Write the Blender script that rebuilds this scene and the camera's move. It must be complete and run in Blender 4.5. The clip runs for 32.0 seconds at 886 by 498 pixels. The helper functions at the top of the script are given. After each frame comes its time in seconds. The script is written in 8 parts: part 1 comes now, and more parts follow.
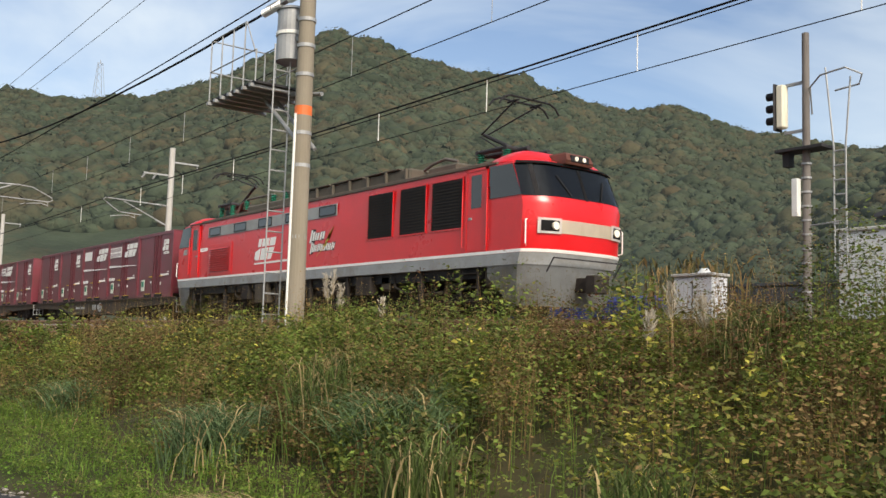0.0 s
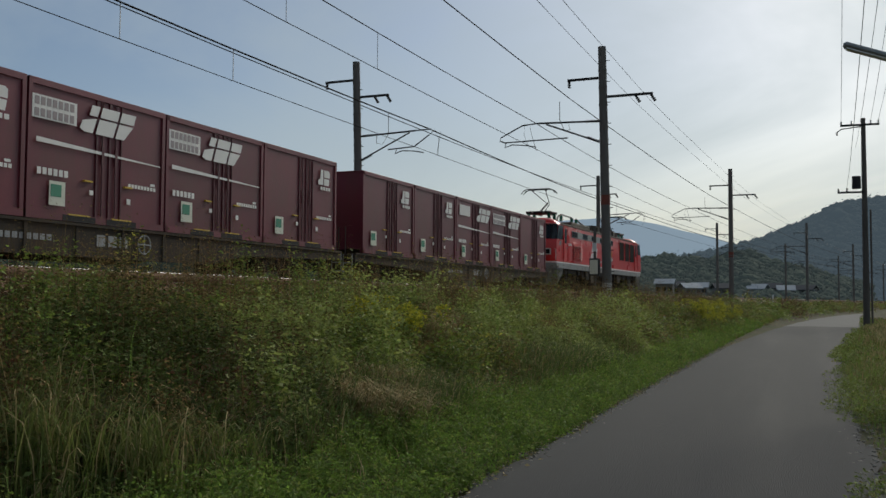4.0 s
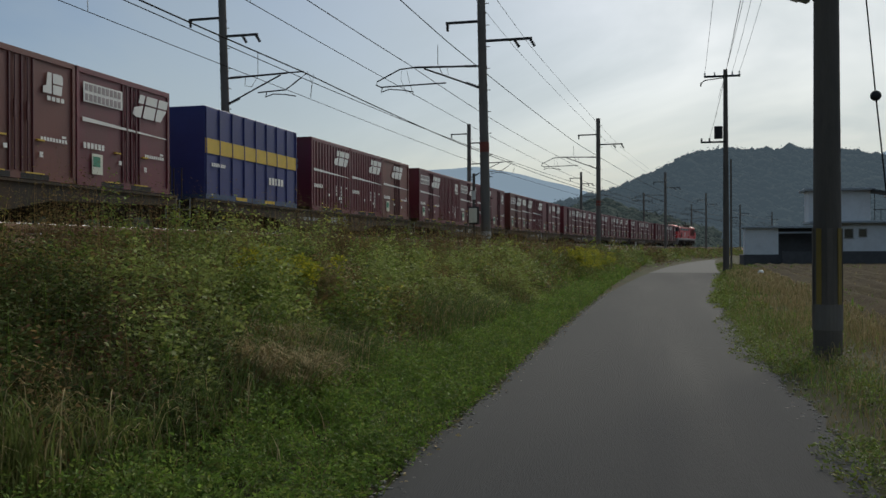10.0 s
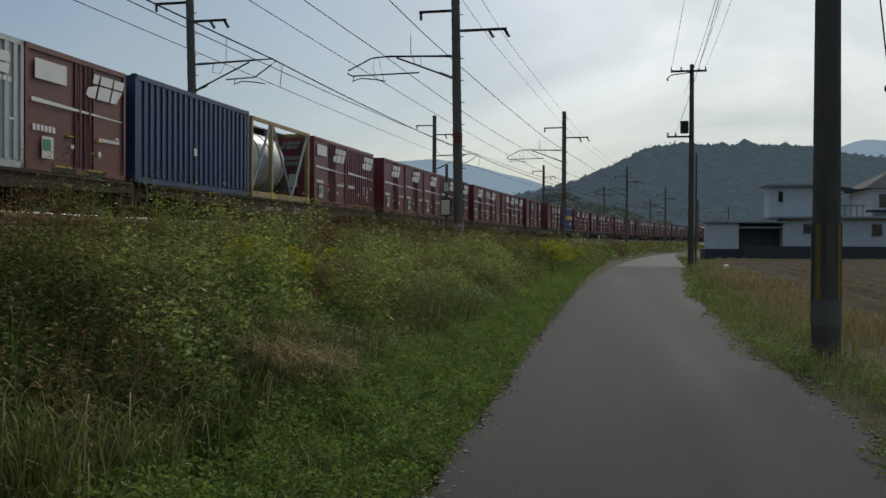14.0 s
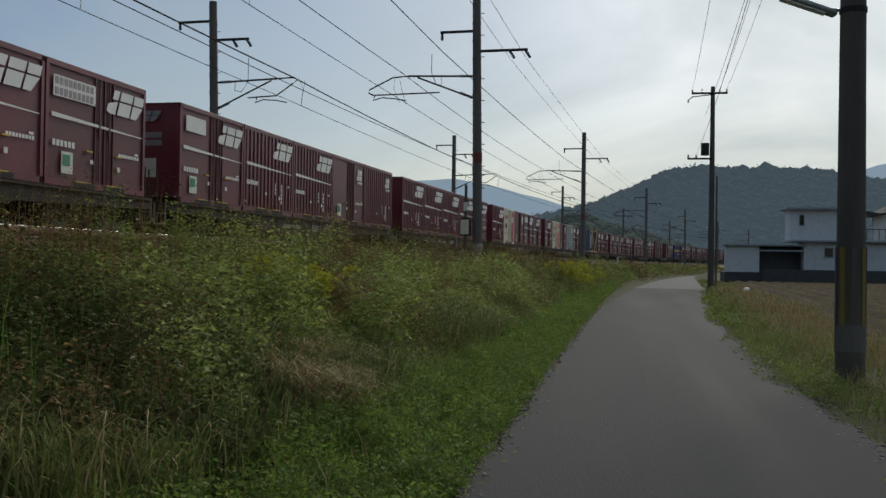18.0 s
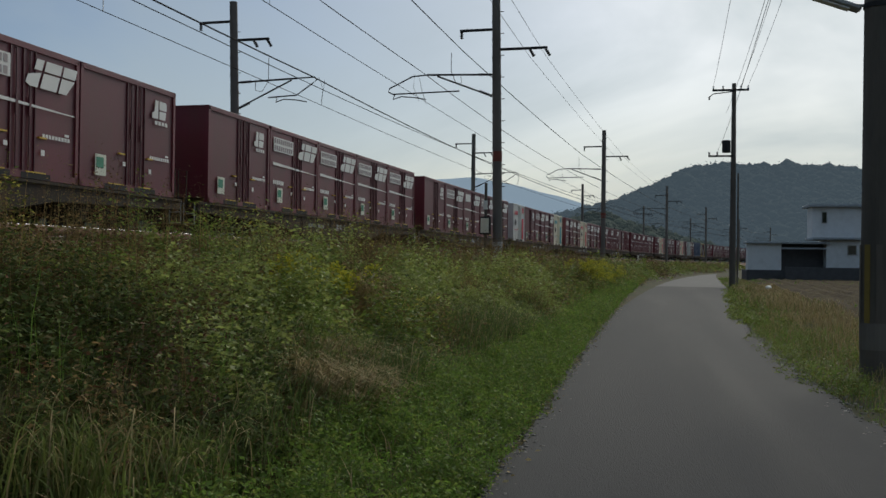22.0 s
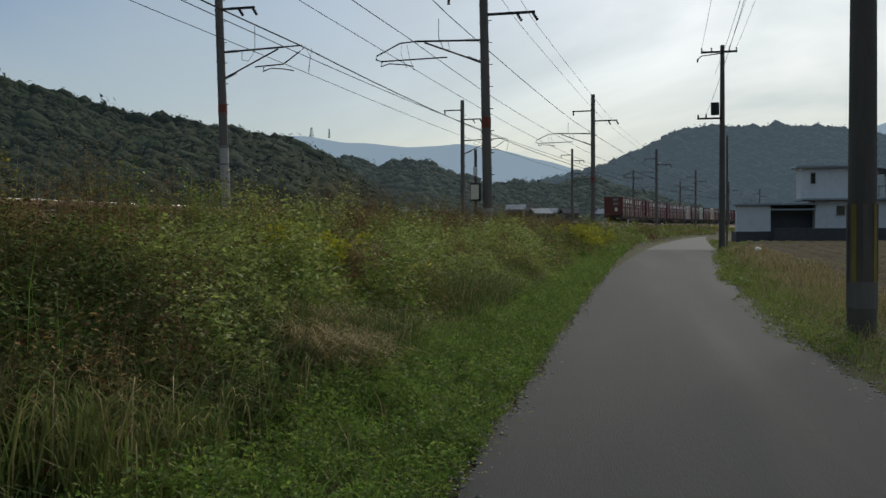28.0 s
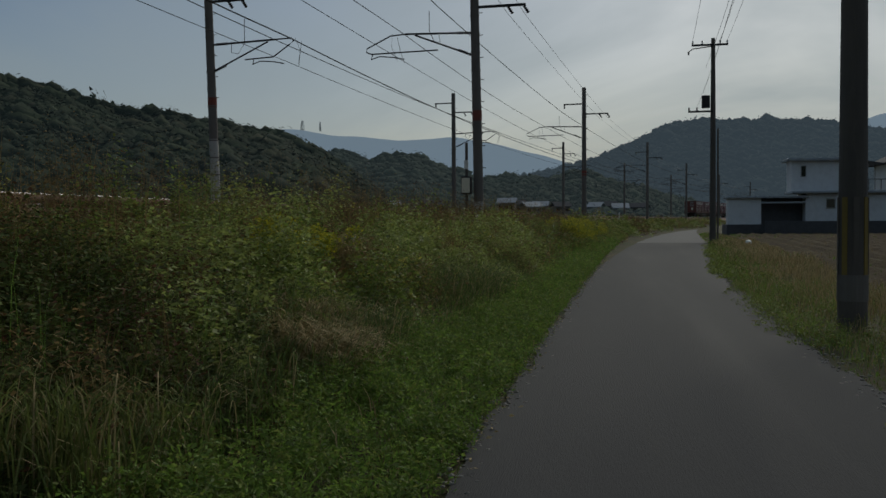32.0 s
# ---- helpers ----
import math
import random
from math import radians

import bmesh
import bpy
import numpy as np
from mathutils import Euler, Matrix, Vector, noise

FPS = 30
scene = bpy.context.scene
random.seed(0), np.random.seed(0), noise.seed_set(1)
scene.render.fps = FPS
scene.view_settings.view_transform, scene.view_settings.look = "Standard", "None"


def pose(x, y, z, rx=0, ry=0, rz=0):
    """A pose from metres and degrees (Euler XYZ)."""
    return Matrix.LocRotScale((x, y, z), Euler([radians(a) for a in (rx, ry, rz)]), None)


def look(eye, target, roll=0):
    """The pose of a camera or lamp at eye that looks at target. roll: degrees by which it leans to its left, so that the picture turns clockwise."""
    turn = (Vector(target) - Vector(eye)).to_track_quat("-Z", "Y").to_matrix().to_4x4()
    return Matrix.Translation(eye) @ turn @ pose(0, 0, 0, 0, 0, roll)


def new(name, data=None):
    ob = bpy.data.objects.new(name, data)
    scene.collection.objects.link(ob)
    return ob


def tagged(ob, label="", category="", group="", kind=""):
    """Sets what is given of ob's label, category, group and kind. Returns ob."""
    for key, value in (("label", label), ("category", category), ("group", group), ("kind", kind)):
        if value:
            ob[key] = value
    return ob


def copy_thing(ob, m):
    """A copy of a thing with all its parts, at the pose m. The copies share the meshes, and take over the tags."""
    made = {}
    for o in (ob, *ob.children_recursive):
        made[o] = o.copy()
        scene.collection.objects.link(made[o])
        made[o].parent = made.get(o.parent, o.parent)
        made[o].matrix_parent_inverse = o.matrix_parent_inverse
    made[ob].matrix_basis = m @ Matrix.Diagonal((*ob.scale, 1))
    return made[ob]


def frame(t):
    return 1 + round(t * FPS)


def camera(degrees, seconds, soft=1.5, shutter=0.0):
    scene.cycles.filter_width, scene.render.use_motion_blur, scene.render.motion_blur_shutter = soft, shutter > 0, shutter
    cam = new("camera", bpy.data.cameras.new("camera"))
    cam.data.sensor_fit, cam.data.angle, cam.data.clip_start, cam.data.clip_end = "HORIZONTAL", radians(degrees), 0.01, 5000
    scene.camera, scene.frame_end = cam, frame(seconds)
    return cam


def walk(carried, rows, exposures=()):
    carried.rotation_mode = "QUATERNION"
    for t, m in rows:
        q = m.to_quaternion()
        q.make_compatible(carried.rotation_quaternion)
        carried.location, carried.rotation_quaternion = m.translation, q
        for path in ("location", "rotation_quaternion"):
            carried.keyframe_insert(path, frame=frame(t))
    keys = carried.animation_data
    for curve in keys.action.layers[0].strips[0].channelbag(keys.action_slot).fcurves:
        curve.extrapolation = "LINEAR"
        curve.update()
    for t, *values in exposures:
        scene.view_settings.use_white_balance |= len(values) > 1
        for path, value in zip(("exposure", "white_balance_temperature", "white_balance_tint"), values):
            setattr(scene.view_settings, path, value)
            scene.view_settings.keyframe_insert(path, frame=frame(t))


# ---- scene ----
# ---- camera ----
cam = camera(50.3, 32.0, soft=1.5)


def eye(x, y, z, yaw, pitch, roll):
    return pose(x, y, z, 90 + pitch, 0, yaw) @ pose(0, 0, 0, 0, 0, -roll)


PATH = [
    (0, 3.022, 8.955, 1.380, 143.09, 5.60, -1.68),
    (0.3, 2.884, 9.147, 1.379, 133.90, 6.84, -3.33),
    (0.6, 2.908, 9.237, 1.350, 121.18, 8.52, -3.22),
    (1, 2.714, 9.233, 1.328, 99.02, 10.54, -2.02),
    (1.5, 2.683, 9.638, 1.351, 68.81, 9.15, -1.04),
    (2, 2.718, 9.796, 1.359, 45.89, 7.50, -0.74),
    (2.5, 2.757, 10.075, 1.347, 30.51, 5.91, 0.42),
    (3, 2.785, 10.174, 1.340, 25.07, 4.90, 0.55),
    (3.5, 2.797, 10.195, 1.343, 22.64, 3.84, 0.06),
    (4, 2.768, 10.166, 1.343, 20.29, 3.14, -0.32),
    (4.5, 2.755, 10.234, 1.350, 18.49, 2.30, -0.74),
    (6.5, 2.654, 10.318, 1.357, 13.99, 1.53, 0.19),
    (7, 2.634, 10.390, 1.352, 13.74, 1.96, -0.02),
    (7.5, 2.603, 10.479, 1.357, 12.60, 2.31, -0.31),
    (8, 2.512, 10.563, 1.352, 10.43, 1.67, 0.55),
    (8.5, 2.321, 10.660, 1.352, 8.79, 1.17, 1.33),
    (9, 2.205, 10.750, 1.340, 10.36, 0.45, 0.77),
    (9.5, 2.139, 10.798, 1.348, 11.96, 0.28, 0.33),
    (10, 2.069, 10.968, 1.349, 12.09, 0.09, 0.23),
    (10.5, 1.929, 11.058, 1.351, 10.37, -0.11, 0.94),
    (11, 1.742, 11.113, 1.352, 10.31, -0.30, 1.37),
    (11.5, 1.645, 11.105, 1.351, 11.70, -0.19, 0.54),
    (12, 1.656, 11.122, 1.353, 11.20, 0.64, 0.36),
    (12.5, 1.556, 11.145, 1.358, 10.20, 1.15, 0.42),
    (13, 1.553, 11.194, 1.367, 9.66, 0.59, -0.11),
    (13.5, 1.520, 11.224, 1.358, 9.38, 0.16, 0.03),
    (14, 1.531, 11.252, 1.351, 9.55, -0.39, -0.22),
    (14.5, 1.505, 11.320, 1.353, 9.49, -0.38, -0.41),
    (16.5, 1.524, 11.232, 1.352, 9.60, 1.32, -0.78),
    (17, 1.460, 11.080, 1.357, 9.55, 1.11, -0.58),
    (17.5, 1.527, 11.260, 1.353, 10.07, 0.88, -0.73),
    (18, 1.503, 11.300, 1.349, 10.66, 0.79, -0.88),
    (18.5, 1.472, 11.302, 1.347, 10.60, 0.70, -1.02),
    (19, 1.469, 11.262, 1.345, 10.27, 0.49, -1.22),
    (19.5, 1.478, 11.318, 1.348, 10.44, -0.07, -1.29),
    (20, 1.468, 11.326, 1.351, 10.66, -0.58, -1.49),
    (20.5, 1.448, 11.353, 1.347, 11.08, -0.37, -1.40),
    (21, 1.467, 11.326, 1.342, 11.36, 0.07, -1.36),
    (21.5, 1.448, 11.315, 1.346, 11.56, 0.53, -1.04),
    (22, 1.482, 11.289, 1.349, 11.84, 0.69, -0.74),
    (22.5, 1.493, 11.293, 1.353, 12.12, 0.21, -0.37),
    (23, 1.520, 11.377, 1.361, 12.42, -0.21, -0.14),
    (23.5, 1.503, 11.321, 1.351, 12.33, -0.41, 0.13),
    (24, 1.491, 11.311, 1.345, 12.07, -0.81, 0.26),
    (24.5, 1.492, 11.349, 1.345, 12.36, -1.44, 0.49),
    (25, 1.470, 11.369, 1.346, 12.74, -2.32, 0.63),
    (25.5, 1.479, 11.325, 1.345, 12.39, -2.24, 0.53),
    (26, 1.501, 11.263, 1.345, 11.49, -1.12, 0.20),
    (26.5, 1.486, 11.214, 1.343, 11.01, -0.88, 0.05),
    (28.5, 1.495, 11.217, 1.342, 11.32, -1.56, 0.33),
    (29, 1.480, 11.215, 1.338, 11.17, -1.81, 0.38),
    (29.5, 1.493, 11.257, 1.343, 11.12, -1.88, 0.36),
    (30, 1.500, 11.235, 1.348, 11.12, -1.79, 0.36),
    (30.5, 1.491, 11.243, 1.346, 11.06, -1.82, 0.39),
    (31, 1.512, 11.255, 1.346, 10.85, -1.77, 0.43),
    (31.5, 1.491, 11.248, 1.347, 10.71, -1.76, 0.44),
    (32, 1.496, 11.280, 1.344, 10.75, -1.70, 0.34),
]
EXPOSURES = [(0, 0.72, 6800, 13), (1.0, 0.5, 6800, 13), (1.5, 0.92, 6800, 13), (2.0, 0.6, 6700, 12), (3.0, -0.47, 6350, 8), (4.0, -0.45, 6350, 7), (9.0, -0.50, 6300, 7), (24.5, -0.50, 6250, 7), (26.0, -0.38, 6300, 7), (29.0, -0.38, 6300, 7), (31.2, -0.36, 6300, 7), (31.6, -0.55, 6300, 7), (32.0, -1.18, 6200, 6)]
walk(cam, [(r[0], eye(*r[1:])) for r in PATH], EXPOSURES)

# ---- sky and sun ----
SUN_AZ, SUN_EL = 14.0, 34.0      # degrees to the right of +y, and above the horizon
world = bpy.data.worlds.new("world")
scene.world = world
world.use_nodes = True
wn, wl = world.node_tree.nodes, world.node_tree.links
wn.clear()


def wnode(kind, **values):
    n = wn.new(kind)
    for k, v in values.items():
        n.inputs[k].default_value = v
    return n


sky = wn.new("ShaderNodeTexSky")
sky.sky_type, sky.sun_disc = "NISHITA", False
sky.sun_elevation, sky.sun_rotation = radians(SUN_EL), radians(SUN_AZ)
sky.air_density, sky.dust_density, sky.ozone_density = 1.0, 1.7, 1.8
coord = wn.new("ShaderNodeTexCoord")
mapping = wn.new("ShaderNodeMapping")
mapping.inputs["Scale"].default_value = (1.0, 1.0, 2.3)
mapping.inputs["Rotation"].default_value = (0.25, 0.1, 0.4)
wl.new(coord.outputs["Generated"], mapping.inputs["Vector"])
n1 = wnode("ShaderNodeTexNoise", Scale=1.7, Detail=6.0, Roughness=0.55, Distortion=0.5)
wl.new(mapping.outputs["Vector"], n1.inputs["Vector"])
ramp = wn.new("ShaderNodeValToRGB")
ramp.color_ramp.elements[0].position, ramp.color_ramp.elements[1].position = 0.40, 0.68
wl.new(n1.outputs["Fac"], ramp.inputs["Fac"])
cloudiness = wnode("ShaderNodeMath")
cloudiness.operation = "MULTIPLY"
cloudiness.inputs[1].default_value = 0.75
wl.new(ramp.outputs["Color"], cloudiness.inputs[0])
mix = wn.new("ShaderNodeMix")
mix.data_type = "RGBA"
wl.new(cloudiness.outputs["Value"], mix.inputs["Factor"])
wl.new(sky.outputs["Color"], mix.inputs["A"])
mix.inputs["B"].default_value = (5.65, 6.4, 6.7, 1)
back = wn.new("ShaderNodeBackground")
back.inputs["Strength"].default_value = 0.10
# bright hazy air round the sun
facing = wn.new("ShaderNodeVectorMath")
facing.operation = "DOT_PRODUCT"
facing.inputs[1].default_value = (math.sin(radians(SUN_AZ)) * math.cos(radians(SUN_EL)), math.cos(radians(SUN_AZ)) * math.cos(radians(SUN_EL)), math.sin(radians(SUN_EL)))
wl.new(coord.outputs["Generated"], facing.inputs[0])
clear = wnode("ShaderNodeMath")
clear.operation = "MAXIMUM"
clear.inputs[1].default_value = 0.0
wl.new(facing.outputs["Value"], clear.inputs[0])
power = wnode("ShaderNodeMath")
power.operation = "POWER"
power.inputs[1].default_value = 14.0
wl.new(clear.outputs["Value"], power.inputs[0])
glow = wn.new("ShaderNodeMix")
glow.data_type, glow.blend_type, glow.clamp_factor = "RGBA", "ADD", True
glow.inputs["B"].default_value = (2.0, 2.3, 2.25, 1)
wl.new(power.outputs["Value"], glow.inputs["Factor"])
wl.new(mix.outputs["Result"], glow.inputs["A"])
wl.new(glow.outputs["Result"], back.inputs["Color"])
out = wn.new("ShaderNodeOutputWorld")
wl.new(back.outputs["Background"], out.inputs["Surface"])

sun = new("sun", bpy.data.lights.new("sun", "SUN"))
sun.data.energy, sun.data.angle, sun.data.color = 2.7, radians(18.0), (1.0, 0.92, 0.79)
toward = Vector((math.sin(radians(SUN_AZ)) * math.cos(radians(SUN_EL)), math.cos(radians(SUN_AZ)) * math.cos(radians(SUN_EL)), math.sin(radians(SUN_EL))))
sun.matrix_world = look(toward * 50, (0, 0, 0))

# ---- materials ----
def material(name, color, rough=0.7, metal=0.0, vary=0.12, scale=3.0, grain=60.0, bump=0.15, stain_or_shade=None, patch_amount=0.0,
             patch_scale=1.2, island=0.0, per_object=0.0, translucent=0.0, alt=None, alt_amount=0.5, stretch=(1, 1, 1), spec=0.5, relief=0.02):
    """A surface with variation at two scales, a second colour in patches for stains or shade, and fine relief."""
    m = bpy.data.materials.new(name)
    m.use_nodes = True
    nt = m.node_tree
    nodes, links = nt.nodes, nt.links
    bsdf = nodes["Principled BSDF"]
    bsdf.inputs["Metallic"].default_value = metal
    bsdf.inputs["Specular IOR Level"].default_value = spec
    tc = nodes.new("ShaderNodeTexCoord")
    mp = nodes.new("ShaderNodeMapping")
    mp.inputs["Scale"].default_value = stretch
    links.new(tc.outputs["Object"], mp.inputs["Vector"])

    def tex(s, detail=4.0, rough_=0.6):
        n = nodes.new("ShaderNodeTexNoise")
        n.inputs["Scale"].default_value, n.inputs["Detail"].default_value, n.inputs["Roughness"].default_value = s, detail, rough_
        links.new(mp.outputs["Vector"], n.inputs["Vector"])
        return n.outputs["Fac"]

    def mixed(fac, a, b, kind="MIX"):
        n = nodes.new("ShaderNodeMix")
        n.data_type, n.blend_type = "RGBA", kind
        for socket, value in (("Factor", fac), ("A", a), ("B", b)):
            if isinstance(value, (int, float)):
                n.inputs[socket].default_value = value
            elif isinstance(value, tuple):
                n.inputs[socket].default_value = (*value, 1)
            else:
                links.new(value, n.inputs[socket])
        return n.outputs["Result"]

    def ramped(value, lo, hi):
        n = nodes.new("ShaderNodeMapRange")
        n.inputs["From Min"].default_value, n.inputs["From Max"].default_value = lo, hi
        links.new(value, n.inputs["Value"])
        return n.outputs["Result"]

    big, fine = tex(scale), tex(grain, 2.0)
    dark, light = tuple(c * (1 - vary) for c in color), tuple(min(1, c * (1 + vary)) for c in color)
    col = mixed(ramped(big, 0.3, 0.7), dark, light)
    col = mixed(ramped(fine, 0.25, 0.75), col, mixed(0.35, col, light if vary else color))
    if alt or island or per_object:
        source = nodes.new("ShaderNodeObjectInfo").outputs["Random"] if per_object else nodes.new("ShaderNodeNewGeometry").outputs["Random Per Island"]
        if alt:
            col = mixed(ramped(source, 1 - alt_amount - 0.15, 1 - alt_amount + 0.15), col, alt)
        amount = island or per_object
        hsv = nodes.new("ShaderNodeHueSaturation")
        mr = nodes.new("ShaderNodeMapRange")
        mr.inputs["To Min"].default_value, mr.inputs["To Max"].default_value = 1 - amount, 1 + amount
        wh = nodes.new("ShaderNodeTexWhiteNoise")
        wh.noise_dimensions = "1D"
        links.new(source, wh.inputs["W"])
        links.new(wh.outputs["Value"], mr.inputs["Value"])
        links.new(mr.outputs["Result"], hsv.inputs["Value"])
        links.new(col, hsv.inputs["Color"])
        col = hsv.outputs["Color"]
    if stain_or_shade:
        patch = tex(patch_scale, 6.0, 0.7)
        n = nodes.new("ShaderNodeMath")
        n.operation = "MULTIPLY"
        n.inputs[1].default_value = patch_amount
        links.new(ramped(patch, 0.48, 0.66), n.inputs[0])
        col = mixed(n.outputs["Value"], col, stain_or_shade)
    links.new(col, bsdf.inputs["Base Color"])
    mr = nodes.new("ShaderNodeMapRange")
    mr.inputs["To Min"].default_value, mr.inputs["To Max"].default_value = max(0.02, rough - 0.1), min(1, rough + 0.1)
    links.new(big, mr.inputs["Value"])
    links.new(mr.outputs["Result"], bsdf.inputs["Roughness"])
    if bump:
        b = nodes.new("ShaderNodeBump")
        b.inputs["Strength"].default_value, b.inputs["Distance"].default_value = bump, relief
        links.new(fine, b.inputs["Height"])
        links.new(b.outputs["Normal"], bsdf.inputs["Normal"])
    if translucent:
        tr = nodes.new("ShaderNodeBsdfTranslucent")
        links.new(col, tr.inputs["Color"])
        ms = nodes.new("ShaderNodeMixShader")
        ms.inputs["Fac"].default_value = translucent
        links.new(bsdf.outputs["BSDF"], ms.inputs[1])
        links.new(tr.outputs["BSDF"], ms.inputs[2])
        links.new(ms.outputs["Shader"], nodes["Material Output"].inputs["Surface"])
    return m


M = {}
M["soil"] = material("soil", (0.060, 0.052, 0.026), 0.95, vary=0.3, scale=0.6, grain=9, bump=0.6, stain_or_shade=(0.035, 0.055, 0.014), patch_amount=0.9, patch_scale=0.25, spec=0.1)
M["field"] = material("field", (0.058, 0.042, 0.022), 0.98, vary=0.45, scale=1.2, grain=7, bump=1.0, relief=0.09, stain_or_shade=(0.075, 0.063, 0.024), patch_amount=0.7, patch_scale=0.3, spec=0.05)
M["asphalt"] = material("asphalt", (0.037, 0.037, 0.037), 0.90, spec=0.24, vary=0.16, scale=1.1, grain=160, bump=0.4, relief=0.012, stain_or_shade=(0.050, 0.049, 0.047), patch_amount=0.75, patch_scale=0.9, stretch=(1, 0.07, 1))
M["asphalt_pale"] = material("pale_asphalt", (0.080, 0.079, 0.076), 0.88, spec=0.30, vary=0.16, scale=0.7, grain=120, bump=0.25, relief=0.008, stain_or_shade=(0.062, 0.061, 0.060), patch_amount=0.5, patch_scale=0.5)
M["gravel"] = material("gravel", (0.24, 0.22, 0.19), 0.9, vary=0.3, scale=5, grain=70, bump=0.8, island=0.4)
M["ballast"] = material("ballast", (0.21, 0.115, 0.065), 0.95, vary=0.35, scale=9, grain=40, bump=1.0, stain_or_shade=(0.10, 0.075, 0.055), patch_amount=0.6, island=0.35)
M["sleeper"] = material("sleeper", (0.24, 0.22, 0.20), 0.9, vary=0.15, stain_or_shade=(0.15, 0.09, 0.05), patch_amount=0.7, per_object=0.15)
M["rail_rust"] = material("rail_rust", (0.16, 0.085, 0.05), 0.85, metal=0.2, vary=0.2)
M["rail_top"] = material("rail_top", (0.24, 0.23, 0.22), 0.38, metal=1.0, vary=0.3, bump=0.05)
M["red"] = material("red_paint", (0.62, 0.010, 0.013), 0.30, spec=0.55, vary=0.06, scale=1.0, grain=30, bump=0.03, stain_or_shade=(0.42, 0.012, 0.014), patch_amount=0.35, patch_scale=0.8)
M["red_gloss"] = material("red_enamel", (0.62, 0.03, 0.03), 0.16, spec=0.9, vary=0.06, scale=1.0, grain=30, bump=0.0)
M["white_paint"] = material("white_paint", (0.80, 0.79, 0.75), 0.5, vary=0.05, bump=0.05)
M["cream"] = material("cream_paint", (0.74, 0.70, 0.55), 0.55, vary=0.06, bump=0.05, stain_or_shade=(0.45, 0.36, 0.22), patch_amount=0.35, patch_scale=1.1, stretch=(1, 1, 0.3))
M["grey_band"] = material("grey_paint", (0.30, 0.31, 0.30), 0.5, vary=0.08, bump=0.05, stain_or_shade=(0.16, 0.15, 0.13), patch_amount=0.5)
M["skirt"] = material("skirt_grey", (0.27, 0.285, 0.285), 0.55, vary=0.12, bump=0.1, stain_or_shade=(0.16, 0.14, 0.11), patch_amount=0.6)
M["roof_grey"] = material("roof_brown_grey", (0.088, 0.078, 0.058), 0.85, vary=0.2, bump=0.3, stain_or_shade=(0.07, 0.06, 0.045), patch_amount=0.7)
M["black"] = material("black", (0.016, 0.016, 0.017), 0.7, spec=0.25, vary=0.2)
M["dust_grey"] = material("dusty_grey_paint", (0.075, 0.064, 0.050), 0.85, spec=0.2, vary=0.2, bump=0.2, stain_or_shade=(0.06, 0.048, 0.036), patch_amount=0.7)
M["under"] = material("underframe", (0.030, 0.026, 0.023), 0.9, spec=0.2, vary=0.35, bump=0.3, stain_or_shade=(0.05, 0.038, 0.028), patch_amount=0.5)
M["rust_brown"] = material("brown_dusty_paint", (0.11, 0.035, 0.022), 0.7, vary=0.2, stain_or_shade=(0.06, 0.03, 0.02), patch_amount=0.5)
M["glass_dark"] = material("dark_glass", (0.010, 0.012, 0.013), 0.06, vary=0.1, bump=0.0, spec=0.8)
M["insul_green"] = material("green_porcelain", (0.02, 0.20, 0.12), 0.25, vary=0.1, bump=0.0)
M["insul_white"] = material("white_porcelain", (0.72, 0.72, 0.68), 0.3, vary=0.06, bump=0.0)
M["yellow"] = material("yellow_paint", (0.62, 0.42, 0.04), 0.55, vary=0.1)
M["orange"] = material("orange_paint", (0.70, 0.15, 0.03), 0.6, vary=0.1)
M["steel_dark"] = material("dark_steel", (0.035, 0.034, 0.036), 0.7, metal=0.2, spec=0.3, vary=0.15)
M["steel"] = material("galvanised", (0.33, 0.34, 0.34), 0.55, metal=0.35, vary=0.15, spec=0.35, stain_or_shade=(0.2, 0.19, 0.17), patch_amount=0.4)
M["tan_paint"] = material("dirty_yellow_paint", (0.40, 0.30, 0.13), 0.65, vary=0.15, stain_or_shade=(0.2, 0.14, 0.08), patch_amount=0.5)
M["pale_grey"] = material("pale_grey_paint", (0.62, 0.63, 0.60), 0.5, vary=0.06, stain_or_shade=(0.42, 0.40, 0.36), patch_amount=0.3, spec=0.3)
M["concrete"] = material("pole_concrete", (0.42, 0.41, 0.38), 0.85, vary=0.1, scale=1.5, grain=90, bump=0.2, stain_or_shade=(0.25, 0.24, 0.21), patch_amount=0.6, stretch=(1, 1, 0.25))
M["concrete_brown"] = material("pole_concrete_brown", (0.235, 0.205, 0.155), 0.88, vary=0.12, scale=1.5, grain=90, bump=0.2, stain_or_shade=(0.19, 0.16, 0.11), patch_amount=0.6, stretch=(1, 1, 0.25))
# concrete_dark: pole concrete darkened for masts that stand against the light
M["concrete_dark"] = material("dark_concrete", (0.17, 0.155, 0.14), 0.9, vary=0.15, scale=1.5, grain=90, bump=0.2, stain_or_shade=(0.10, 0.085, 0.075), patch_amount=0.6, stretch=(1, 1, 0.25), spec=0.25)
M["pole_dark"] = material("pole_dark", (0.115, 0.10, 0.085), 0.85, vary=0.15, scale=1.5, grain=60, bump=0.25, stain_or_shade=(0.06, 0.055, 0.05), patch_amount=0.6, stretch=(1, 1, 0.2))
M["wire"] = material("wire", (0.012, 0.012, 0.013), 0.9, spec=0.1, vary=0.1, bump=0.0)
M["mast_steel"] = material("galvanised_mast", (0.30, 0.33, 0.335), 0.6, metal=0.0, spec=0.35, vary=0.1, scale=2.0, grain=50, bump=0.05, stain_or_shade=(0.22, 0.24, 0.24), patch_amount=0.5, stretch=(1, 1, 0.3))
